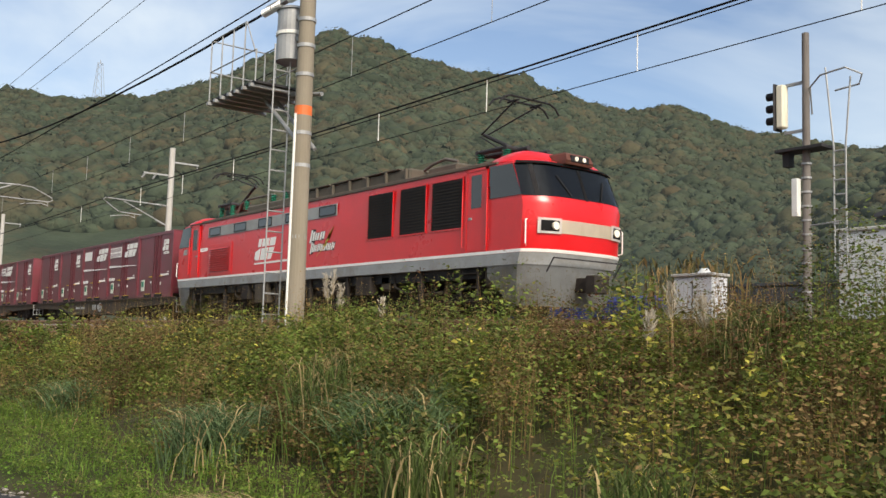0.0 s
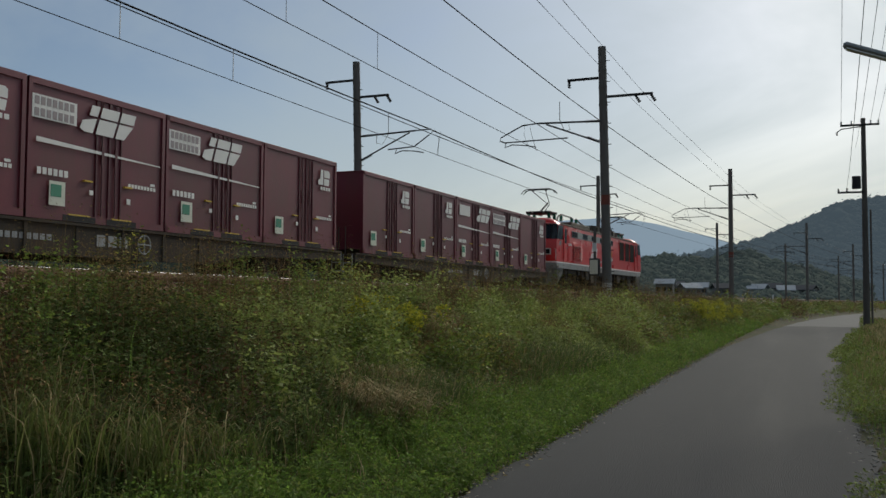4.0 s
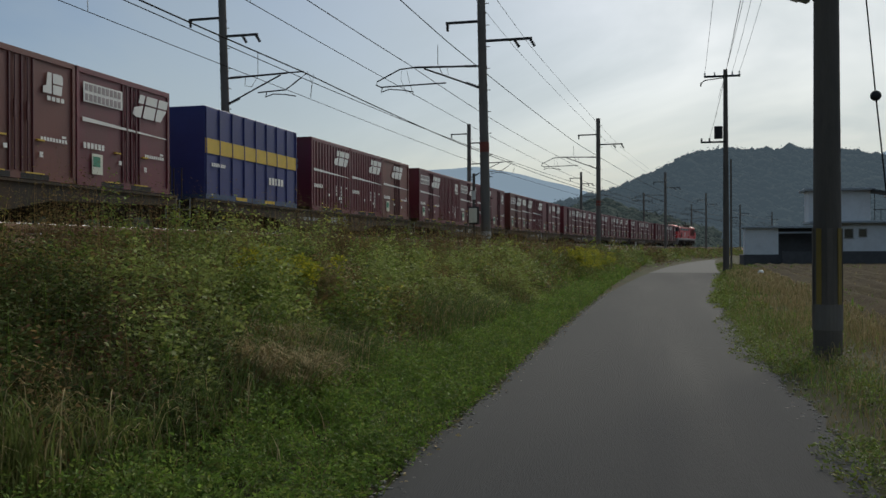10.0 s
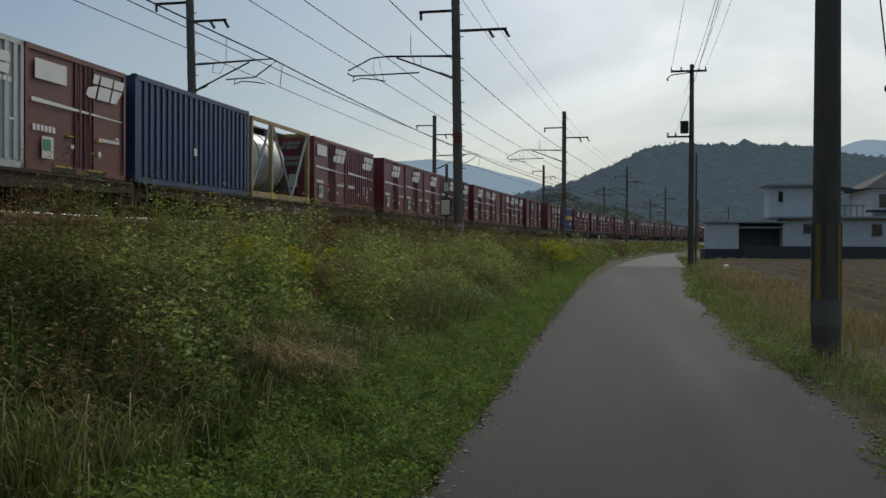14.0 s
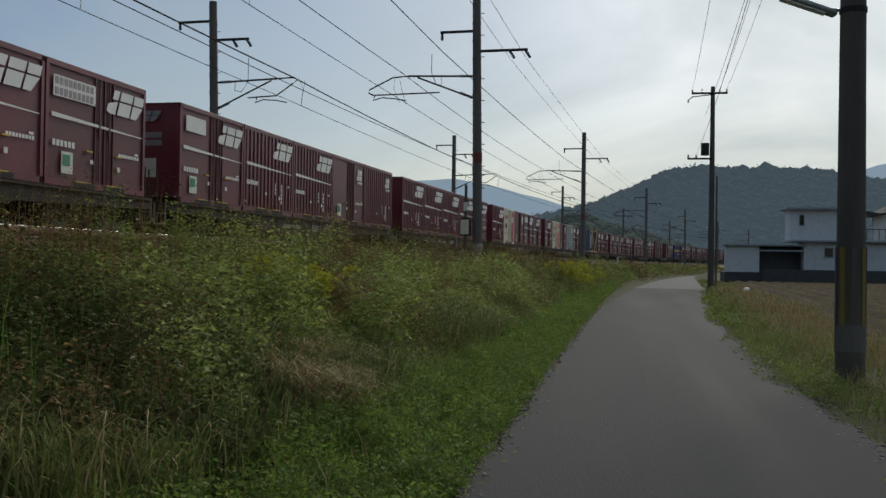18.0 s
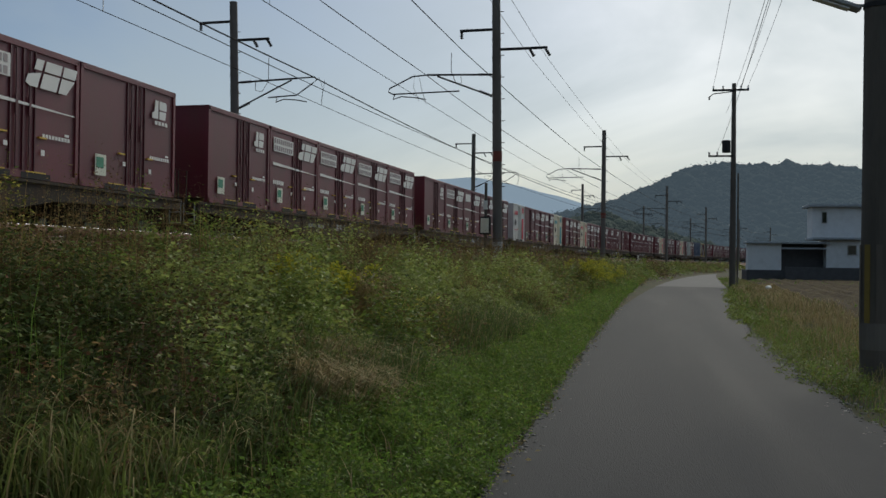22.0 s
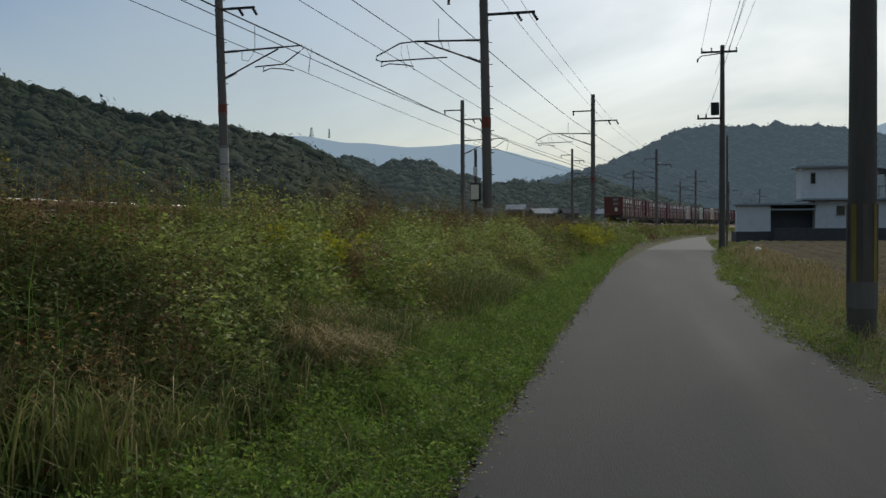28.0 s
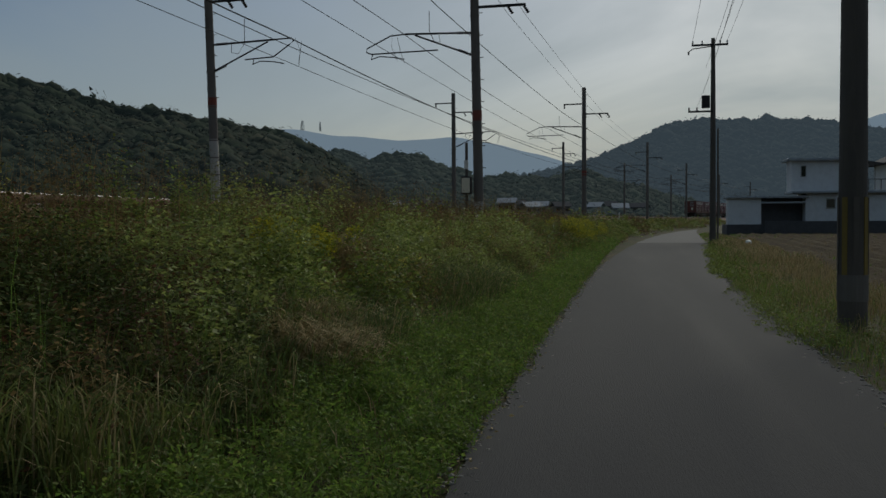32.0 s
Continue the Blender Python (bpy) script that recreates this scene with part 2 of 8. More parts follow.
M["wire_grey"] = material("weathered_wire", (0.22, 0.23, 0.24), 0.7, spec=0.3, vary=0.1, bump=0.0)
M["print_grey"] = material("faded_print", (0.33, 0.28, 0.28), 0.6, vary=0.1)
M["maroon"] = material("maroon_paint", (0.148, 0.027, 0.039), 0.38, spec=0.5, vary=0.12, scale=0.8, grain=25, bump=0.08, stain_or_shade=(0.11, 0.042, 0.036), patch_amount=0.6, patch_scale=1.0, per_object=0.14, stretch=(1, 1, 0.4))
M["maroon_brown"] = material("faded_maroon_paint", (0.150, 0.046, 0.036), 0.42, spec=0.45, vary=0.12, scale=0.8, grain=25, bump=0.08, stain_or_shade=(0.10, 0.045, 0.03), patch_amount=0.6, per_object=0.12, stretch=(1, 1, 0.4))
M["maroon_dark"] = material("maroon_dark", (0.080, 0.012, 0.020), 0.5, vary=0.15)
M["blue"] = material("blue_tarp", (0.022, 0.034, 0.16), 0.55, vary=0.15, scale=1.5, bump=0.1)
M["iso_blue"] = material("blue_steel", (0.020, 0.055, 0.14), 0.45, vary=0.1, bump=0.05, stain_or_shade=(0.05, 0.05, 0.07), patch_amount=0.3)
M["silver"] = material("silver_paint", (0.45, 0.48, 0.47), 0.45, metal=0.2, vary=0.1, stain_or_shade=(0.25, 0.25, 0.23), patch_amount=0.5)
M["teal"] = material("teal_paint", (0.03, 0.33, 0.40), 0.5, vary=0.08)
M["magenta"] = material("pink_red_paint", (0.62, 0.06, 0.09), 0.5, vary=0.08)
M["sticker"] = material("sticker_cream", (0.68, 0.70, 0.58), 0.6, vary=0.06)
M["sticker_green"] = material("sticker_green", (0.05, 0.26, 0.16), 0.6, vary=0.1)
M["wagon"] = material("wagon_grey", (0.050, 0.043, 0.034), 0.9, vary=0.35, scale=1.0, bump=0.2, stain_or_shade=(0.085, 0.056, 0.034), patch_amount=0.8, patch_scale=0.9, spec=0.2)
M["plaster"] = material("white_plaster", (0.66, 0.68, 0.70), 0.85, vary=0.05, stain_or_shade=(0.50, 0.51, 0.52), patch_amount=0.4)
M["house_wall"] = material("grey_house_wall", (0.20, 0.20, 0.19), 0.9, vary=0.15, stain_or_shade=(0.12, 0.12, 0.11), patch_amount=0.5)
M["brick_dark"] = material("dark_wall", (0.075, 0.075, 0.08), 0.85, vary=0.2)
M["roof_tile"] = material("dark_roof", (0.07, 0.073, 0.08), 0.9, vary=0.15, bump=0.3, spec=0.15)
M["roof_light"] = material("pale_roof", (0.33, 0.36, 0.39), 0.85, vary=0.1)
M["lamp_glow"] = material("headlight_lens", (0.85, 0.80, 0.65), 0.1, vary=0.02, bump=0)
M["forest"] = material("forest", (0.042, 0.054, 0.032), 0.95, vary=0.45, scale=0.11, grain=0.75, bump=0.5, relief=0.8, island=0.14, alt=(0.090, 0.066, 0.034), alt_amount=0.06, stain_or_shade=(0.105, 0.072, 0.036), patch_amount=0.5, patch_scale=0.05, spec=0.1)
M["forest_green"] = material("forest_green", (0.036, 0.047, 0.024), 0.95, vary=0.55, scale=0.055, grain=0.6, bump=0.5, relief=0.9, island=0.14, alt=(0.070, 0.066, 0.032), alt_amount=0.08, stain_or_shade=(0.024, 0.036, 0.020), patch_amount=0.8, patch_scale=0.022, spec=0.1)
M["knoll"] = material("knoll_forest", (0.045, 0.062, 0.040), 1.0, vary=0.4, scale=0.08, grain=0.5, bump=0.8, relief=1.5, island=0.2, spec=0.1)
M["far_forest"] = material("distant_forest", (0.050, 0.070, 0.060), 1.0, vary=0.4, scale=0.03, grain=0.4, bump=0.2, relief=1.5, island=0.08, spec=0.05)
# far_hill: its bluish base colour is haze as well
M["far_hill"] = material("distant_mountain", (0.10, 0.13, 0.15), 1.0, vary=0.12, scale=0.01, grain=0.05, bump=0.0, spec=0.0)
M["dull_red"] = material("faded_red_band", (0.20, 0.055, 0.038), 0.8, vary=0.2)
M["dull_yellow"] = material("faded_yellow", (0.22, 0.155, 0.035), 0.8, vary=0.25)


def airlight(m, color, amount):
    """Haze painted into a material, as emission mixed over its surface."""
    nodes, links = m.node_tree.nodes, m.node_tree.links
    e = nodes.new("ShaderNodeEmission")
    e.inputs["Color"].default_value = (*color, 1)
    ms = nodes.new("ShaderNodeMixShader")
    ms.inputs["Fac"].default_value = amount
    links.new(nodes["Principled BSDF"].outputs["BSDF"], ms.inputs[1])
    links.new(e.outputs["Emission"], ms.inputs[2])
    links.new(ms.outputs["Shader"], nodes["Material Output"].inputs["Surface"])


# far hill and mountains: mostly a glow in the colour of haze
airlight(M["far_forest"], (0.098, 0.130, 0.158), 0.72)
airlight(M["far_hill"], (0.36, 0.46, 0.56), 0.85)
# knoll: bluish haze mixed in, so its woods glow faintly
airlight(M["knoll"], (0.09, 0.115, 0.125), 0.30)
# ridge and autumn slopes: a thin veil of haze emitted by the woods
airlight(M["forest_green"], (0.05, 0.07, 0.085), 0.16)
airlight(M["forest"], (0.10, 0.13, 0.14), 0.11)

# ---- builders ----
ZR = 1.763                        # top of the rails
XC, YC, RC = -11.209, 0.542, 890.5  # the train's track: straight along y, then a bend to the right


def track(s, o=0.0):
    """Place and heading (radians to the right) on the train's track, s metres along and o metres to its right."""
    a = max(s - YC, 0.0) / RC
    x, y = (XC, s) if s <= YC else (XC + RC * (1 - math.cos(a)), YC + RC * math.sin(a))
    return x + o * math.cos(a), y - o * math.sin(a), a


def offset(x, y):
    """Metres to the right of the train's track, of a place."""
    if y <= YC:
        return x - XC
    return RC - math.hypot(x - XC - RC, y - YC)


def road_left(y):
    return 0.62 + 0.00036 * max(y - 14.0, 0.0) ** 2 + 0.06 * min(max(3.0 - y, 0.0), 12.0) ** 2


def road_width(y):
    return float(np.interp(y, [16, 22, 32, 47, 64, 91], [2.75, 2.80, 2.97, 3.70, 4.55, 5.0]))


def part(name, bm, mat, parent, label="", smooth=False):
    me = bpy.data.meshes.new(name)
    bm.to_mesh(me)
    bm.free()
    if smooth:
        me.shade_smooth()
        me.set_sharp_from_angle(angle=radians(32))
    me.materials.append(mat)
    ob = new(name, me)
    ob.parent = parent
    return tagged(ob, label=label) if label else ob


def part_at(name, me, parent, m):
    """One more piece on a shared mesh."""
    ob = new(name, me)
    ob.parent = parent
    ob.matrix_basis = m
    return ob


def thing(name, label, category, group="", kind="", at=None):
    ob = new(name)
    ob.empty_display_size = 0.2
    if at is not None:
        ob.matrix_basis = at
    return tagged(ob, label, category, group, kind)


def box(bm, x0, x1, y0, y1, z0, z1, bevel=0.0):
    m = Matrix.LocRotScale(((x0 + x1) / 2, (y0 + y1) / 2, (z0 + z1) / 2), None, (abs(x1 - x0), abs(y1 - y0), abs(z1 - z0)))
    made = bmesh.ops.create_cube(bm, size=1.0, matrix=m)
    if bevel:
        edges = {e for v in made["verts"] for e in v.link_edges}
        bmesh.ops.bevel(bm, geom=list(edges), offset=bevel, segments=1, affect="EDGES", profile=0.5)
    return bm


def boxes(*rows, bevel=0.0):
    bm = bmesh.new()
    for r in rows:
        box(bm, *r, bevel=bevel)
    return bm


def rod(bm, a, b, r0, r1=None, sides=8):
    a, b = Vector(a), Vector(b)
    d = b - a
    m = Matrix.Translation((a + b) / 2) @ d.to_track_quat("Z", "Y").to_matrix().to_4x4()
    bmesh.ops.create_cone(bm, cap_ends=True, segments=sides, radius1=r0, radius2=r0 if r1 is None else r1, depth=d.length, matrix=m)
    return bm


def tube(bm, points, r, sides=6):
    """A bent tube through points, in one piece."""
    pts = [Vector(p) for p in points]
    rings = []
    for i, p in enumerate(pts):
        d = (pts[min(i + 1, len(pts) - 1)] - pts[max(i - 1, 0)]).normalized()
        side = d.cross(Vector((0, 0, 1)) if abs(d.z) < 0.9 else Vector((1, 0, 0))).normalized()
        up = side.cross(d)
        rings.append([bm.verts.new(p + r * (side * math.cos(2 * math.pi * k / sides) + up * math.sin(2 * math.pi * k / sides))) for k in range(sides)])
    for a, b in zip(rings, rings[1:]):
        for k in range(sides):
            bm.faces.new((a[k], a[(k + 1) % sides], b[(k + 1) % sides], b[k]))
    bm.faces.new(rings[0][::-1])
    bm.faces.new(rings[-1])
    return bm


def ribbed(bm, a, b, r, n=4, thin=0.5, sides=10):
    """A string of insulator discs as one turned piece from a to b."""
    a, b = Vector(a), Vector(b)
    d = (b - a).normalized()
    side = d.cross(Vector((0, 0, 1)) if abs(d.z) < 0.9 else Vector((1, 0, 0))).normalized()
    up = side.cross(d)
    rings = []
    for i in range(n):
        for q, rr in ((0.02, thin), (0.25, 1.0), (0.5, 0.85), (0.7, thin)):
            p = a.lerp(b, (i + q) / n)
            rings.append([bm.verts.new(p + r * rr * (side * math.cos(2 * math.pi * k / sides) + up * math.sin(2 * math.pi * k / sides))) for k in range(sides)])
    for u, v in zip(rings, rings[1:]):
        for k in range(sides):
            bm.faces.new((u[k], u[(k + 1) % sides], v[(k + 1) % sides], v[k]))
    bm.faces.new(rings[0][::-1])
    bm.faces.new(rings[-1])
    return bm


def rods(*rows, r=0.02, sides=8):
    bm = bmesh.new()
    for row in rows:
        tube(bm, row, r, sides)
    return bm


def polygon(bm, points, depth):
    """A flat plate: points in order, thickened by the vector depth."""
    vs = [bm.verts.new(p) for p in points]
    f = bm.faces.new(vs)
    if depth is not None:
        ext = bmesh.ops.extrude_face_region(bm, geom=[f])
        bmesh.ops.translate(bm, verts=[v for v in ext["geom"] if isinstance(v, bmesh.types.BMVert)], vec=depth)
        bmesh.ops.recalc_face_normals(bm, faces=bm.faces[:])
    return bm


def mesh_object(name, verts, faces, mat, label="", category="", kind="", smooth=False):
    """One object from arrays: verts (n, 3), faces (m, 3 or 4)."""
    verts, faces = np.asarray(verts, np.float32), np.asarray(faces, np.int32)
    me = bpy.data.meshes.new(name)
    n, k = faces.shape
    me.vertices.add(len(verts))
    me.vertices.foreach_set("co", verts.ravel())
    me.loops.add(n * k)
    me.loops.foreach_set("vertex_index", faces.ravel())
    me.polygons.add(n)
    me.polygons.foreach_set("loop_start", np.arange(0, n * k, k, dtype=np.int32))
    if smooth:
        me.polygons.foreach_set("use_smooth", np.ones(n, dtype=bool))
    me.update(calc_edges=True)
    me.materials.append(mat)
    return tagged(new(name, me), label, category, kind=kind)


def wave(x, y, seed=0.0):
    """Smooth noise from sines, for arrays, about -1 to 1."""
    return (np.sin(x * 1.0 + 1.3 * np.sin(y * 0.7 + seed)) + np.sin(y * 1.1 + 1.7 * np.sin(x * 0.6 + 2 * seed)) + np.sin((x + y) * 0.53 + seed * 3.1)) / 3


def along(name, o, z0, z1, width, s0, s1, step, mat, kind_label, parent=None):
    """A bar that follows the track."""
    verts, faces = [], []
    steps = int((s1 - s0) / step) + 1
    for i in range(steps + 1):
        s = s0 + (s1 - s0) * i / steps
        for oo, z in ((o - width / 2, z0), (o + width / 2, z0), (o + width / 2, z1), (o - width / 2, z1)):
            x, y, _ = track(s, oo)
            verts.append((x, y, z))
    for i in range(steps):
        a, b = 4 * i, 4 * i + 4
        for j in range(4):
            k = (j + 1) % 4
            faces.append((a + j, a + k, b + k, b + j))
    ob = mesh_object(name, verts, faces, mat)
    if parent:
        ob.parent = parent
    return ob


# ---- ground ----
def ground_height(x, y):
    x, y = np.asarray(x, float), np.asarray(y, float)
    o = np.where(y <= YC, x - XC, RC - np.hypot(x - XC - RC, y - YC))
    near = np.interp(o, [-9.0, -5.0, -2.9, -2.2, 5.9, 6.5, 7.6, 10.6, 11.6, 12.0], [0.25, 0.4, 1.0, 1.28, 1.28, 1.05, 0.95, 0.10, 0.0, -0.03])
    # the bank dies away where the line leaves the road
    bank = near + 0.07 * wave(x * 1.3, y * 1.1, 0.4) * np.interp(o, [6.2, 7, 10, 11], [0, 1, 1, 0])
    fade = np.interp(np.hypot(x, y - 100), [350, 900], [1.0, 0.0])
    return bank * fade


def graded(lo, hi, fine_lo, fine_hi, step, grow=1.18):
    mid = list(np.arange(fine_lo, fine_hi + 1e-6, step))
    out_, d, v = [], step, fine_hi
    while v < hi:
        d *= grow
        v += d
        out_.append(v)
    neg, d, v = [], step, fine_lo
    while v > lo:
        d *= grow
        v -= d
        neg.append(v)
    return np.array(neg[::-1] + mid + out_)


gx, gy = graded(-4500, 4500, -24, 24, 0.45), graded(-4500, 4500, -30, 110, 0.9)
GX, GY = np.meshgrid(gx, gy)
GZ = ground_height(GX, GY) - 0.02
nx = len(gx)
idx = np.arange(len(gx) * len(gy)).reshape(len(gy), nx)
quads = np.stack([idx[:-1, :-1], idx[:-1, 1:], idx[1:, 1:], idx[1:, :-1]], -1).reshape(-1, 4)
mesh_object("ground", np.stack([GX, GY, GZ], -1).reshape(-1, 3), quads, M["soil"], "grassy brown earth with a railway embankment", "ground", "structure", smooth=True)


def ribbon(name, left, right, y0, y1, step, z, mat, label, category, cross=8, crown=0.0):
    ys = np.arange(y0, y1 + step, step)
    verts = []
    for y in ys:
        l, r = left(y), right(y)
        for k in range(cross + 1):
            u = k / cross
            x = l + (r - l) * u
            verts.append((x, y, z + crown * (1 - (2 * u - 1) ** 2)))
    n = cross + 1
    faces = [(i * n + k, i * n + k + 1, (i + 1) * n + k + 1, (i + 1) * n + k) for i in range(len(ys) - 1) for k in range(cross)]
    return mesh_object(name, verts, faces, mat, label, category, "structure", smooth=True)


def edge_wobble(y, seed):
    return 0.035 * math.sin(y * 1.3 + seed) + 0.03 * math.sin(y * 3.1 + 2 * seed) + 0.02 * math.sin(y * 7.3 + seed)


ribbon("road", lambda y: road_left(y) + edge_wobble(y, 1), lambda y: road_left(y) + road_width(y) + edge_wobble(y, 2.2), -60, 330, 0.2, 0.012, M["asphalt"],
       "worn grey asphalt lane with ragged grass edges", "road", crown=0.03)


ribbon("road_far", lambda y: road_left(y) + edge_wobble(y, 1), lambda y: road_left(y) + road_width(y) + edge_wobble(y, 2.2), 66, 330, 0.5, 0.017, M["asphalt_pale"],
       "paler resurfaced stretch of the lane", "road", crown=0.03)


def field_sheet():
    ys, us = np.arange(-34, 95.5, 0.9), np.arange(0, 62, 0.125)
    Y, U = np.meshgrid(ys, us, indexing="ij")
    left = np.array([road_left(y) + road_width(y) + 2.1 for y in ys])[:, None]
    X = left + U + 0.15 * np.sin(Y * 0.4)
    rows_ = 0.13 * np.sin(U * 2 * math.pi / 1.0 + 0.25 * np.sin(Y * 0.21)) * (0.7 + 0.3 * wave(X * 0.2, Y * 0.1, 2.0)) + 0.03 * wave(X * 2.3, Y * 2.9, 0.8) + 0.02 * wave(X * 6.1, Y * 5.3, 1.8)
    Z = 0.105 + rows_ * np.clip(U / 1.5, 0, 1) - 0.16 * np.clip(1 - U / 0.9, 0, 1) - 0.3 * np.clip(1 - (Y + 34) / 3, 0, 1) - 0.3 * np.clip((Y - 93) / 2, 0, 1)
    n = len(us)
    k = np.arange(len(ys) * n).reshape(len(ys), n)
    q = np.stack([k[:-1, :-1], k[:-1, 1:], k[1:, 1:], k[1:, :-1]], -1).reshape(-1, 4)
    mesh_object("field", np.stack([X, Y, Z], -1).reshape(-1, 3), q, M["field"], "harvested brown rice field with furrow rows", "field", "structure", smooth=True)


field_sheet()

# ---- the two tracks ----
far_track = thing("railway_track", "rusty-sided steel rails on a ballasted far track", "railway track", kind="structure")
near_track = thing("railway_track", "rusty-sided steel rails on a ballasted near track", "railway track", kind="structure")
for parent, o in ((far_track, 0.0), (near_track, 3.8)):
    for side in (-0.5665, 0.5665):
        along("rail", o + side, ZR - 0.15, ZR - 0.012, 0.066, -420, 620, 4.0, M["rail_rust"], "", parent)
        along("rail_head", o + side, ZR - 0.012, ZR, 0.05, -420, 620, 4.0, M["rail_top"], "", parent)

# ---- the train ----
RIDERS = []                        # thing, metres behind the front, height, wheel base


def side_plate(bm, points, x, depth=0.006):
    """A thin plate on the side x of a vehicle: points (y, z)."""
    return polygon(bm, [(x, y, z) for y, z in points], (math.copysign(depth, x), 0, 0))


def slanted(y0, y1, z0, z1, lean=0.25):
    k = lean
    return [(y0 + k * 0, z0), (y1 + k * 0, z0), (y1 + k * (z1 - z0), z1), (y0 + k * (z1 - z0), z1)]


def logo_three(bm, x, y0, z0, w, h):
    """A mark of three slanted white blocks, cut by thin gaps."""
    def put(pts):
        s = 1 if x > 0 else -1
        side_plate(bm, [((y0 + p * w) * s if s > 0 else -(y0 + p * w), z0 + q * h) for p, q in pts], x)
    put([(0.00, 0.10), (0.08, 0.0), (0.22, 0.0), (0.29, 0.55), (0.05, 0.40)])
    put([(0.16, 0.62), (0.30, 0.62), (0.35, 1.0), (0.21, 1.0)])
    put([(0.27, 0.0), (0.58, 0.0), (0.65, 0.55), (0.34, 0.55)])
    put([(0.35, 0.62), (0.66, 0.62), (0.70, 1.0), (0.39, 1.0)])
    put([(0.62, 0.0), (0.78, 0.0), (0.95, 0.55), (0.69, 0.55)])
    put([(0.70, 0.62), (0.96, 0.62), (1.0, 1.0), (0.74, 1.0)])
    return bm


def logo_two(bm, x, y0, z0, w, h):
    """A mark of two white blocks."""
    def put(pts):
        side_plate(bm, [(y0 + p * w if x > 0 else -(y0 + p * w), z0 + q * h) for p, q in pts], x)
    put([(0.00, 0.0), (0.42, 0.0), (0.42, 1.0), (0.22, 1.0), (0.16, 0.36), (0.00, 0.30)])
    put([(0.50, 0.0), (0.92, 0.0), (0.98, 0.45), (0.50, 0.45)])
    put([(0.50, 0.52), (1.0, 0.52), (1.0, 0.90), (0.92, 1.0), (0.50, 1.0)])
    return bm


def bars(bm, x, y0, y1, z, h, cells):
    """A row of small plates that stands for writing."""
    step = (y1 - y0) / cells
    for i in range(cells):
        a, b = y0 + i * step, y0 + (i + 0.72) * step
        side_plate(bm, [(a, z), (b, z), (b, z + h), (a, z + h)] if x > 0 else [(-a, z), (-b, z), (-b, z + h), (-a, z + h)], x, 0.004)
    return bm


CL, CW, CH = 3.70, 2.44, 2.50      # twelve-foot container


def at_frac(u):
    return -CL / 2 + u * CL


def container(kind, paint):
    words = {"maroon": "maroon", "maroon_brown": "faded brown-maroon"}.get(paint, paint)
    ribbed = kind.startswith("rib")
    label = {
        "tri_box": f"{words} steel freight container with white mark and blank white panel",
        "tri_txt": f"{words} steel freight container with white mark and lettered panel",
        "v19": f"{words} steel freight container with lettered panel and centred mark",
        "tri": f"{words} steel freight container with white mark and stripe",
        "duo": f"plain {words} steel freight container with small white mark",
        "rib_tri": f"ribbed {words} freight container with white mark and stripe",
        "rib_duo": f"ribbed {words} freight container with small white mark",
        "plain": f"old {words} freight container with bare sides",
        "bnd_r": "cream freight container with red side panel", "bnd_b": "cream freight container with teal side panel",
        "bnd_w": "pale grey freight container with pink panel", "silver": "ribbed silver-grey freight container",
    }[kind]
    mat = M[paint]
    ob = thing("freight_container", label, "container", "containers on the train")
    w, l, h = CW / 2, CL / 2, CH
    bm = boxes((-w + 0.035, w - 0.035, -l + 0.03, l - 0.03, 0.12, h - 0.02))
    ribs = []
    if ribbed:
        for i in range(13):
            y = -l + 0.24 + i * (CL - 0.48) / 12
            ribs.append(y)
    part("body", bm, mat, ob)
    if ribs:
        rib = None
        for y in ribs:
            for sx in (-1, 1):
                if rib is None:
                    rib = part("rib", boxes((-0.023, 0.023, -0.055, 0.055, 0.16, h - 0.10)), mat, ob)
                    rib.matrix_basis = Matrix.Translation((sx * (w - 0.027), y, 0))
                else:
                    part_at("rib", rib.data, ob, Matrix.Translation((sx * (w - 0.027), y, 0)))
    part("roof", boxes((-w + 0.01, w - 0.01, -l + 0.01, l - 0.01, h - 0.04, h), bevel=0.012), mat, ob)
    for sx in (-1, 1):
        for sy in (-1, 1):
            part("corner_post", boxes((sx * w, sx * (w - 0.09), sy * l, sy * (l - 0.09), 0.0, h - 0.02)), mat, ob)
        part("bottom_rail", boxes((sx * w, sx * (w - 0.1), -l, l, 0.0, 0.13)), mat, ob)
        part("top_rail", boxes((sx * w, sx * (w - 0.06), -l, l, h - 0.12, h - 0.01)), mat, ob)
    # black plates: fork pockets, drawn larger to paint the shadow gap below
    for a in (-0.57, 0.57):
        part("fork_pocket", boxes((w + 0.004, w - 0.09, a - 0.42, a + 0.42, 0.004, 0.115)), M["black"], ob)
        if kind[:3] != "bnd":
            part("pocket_edge", boxes((w + 0.006, w - 0.02, a - 0.28, a + 0.28, 0.115, 0.14)), M["yellow"], ob, "worn yellow edge")
    if not ribbed:
        for u in (0.46, 0.555, 0.645):
            y = at_frac(u)
            part("door_seam", boxes((w - 0.006, w - 0.04, y - 0.016, y + 0.016, 0.14, h - 0.12)), M["maroon_dark"] if paint.startswith("maroon") else mat, ob)
        for u in (0.50, 0.60):
            y = at_frac(u)
            bm = rod(bmesh.new(), (w - 0.01, y, 0.16), (w - 0.01, y, h - 0.14), 0.016, sides=6)
            box(bm, w + 0.012, w - 0.02, y - 0.03, y + 0.03, 1.15, 1.50)
            part("lock_bar", bm, M["maroon_dark"] if paint.startswith("maroon") else mat, ob)
        for u in (0.40, 0.70):
            part("handle", boxes((w + 0.02, w - 0.03, at_frac(u) - 0.11, at_frac(u) + 0.11, 0.78, 0.81)), M["yellow"], ob)
    X = w + 0.0005
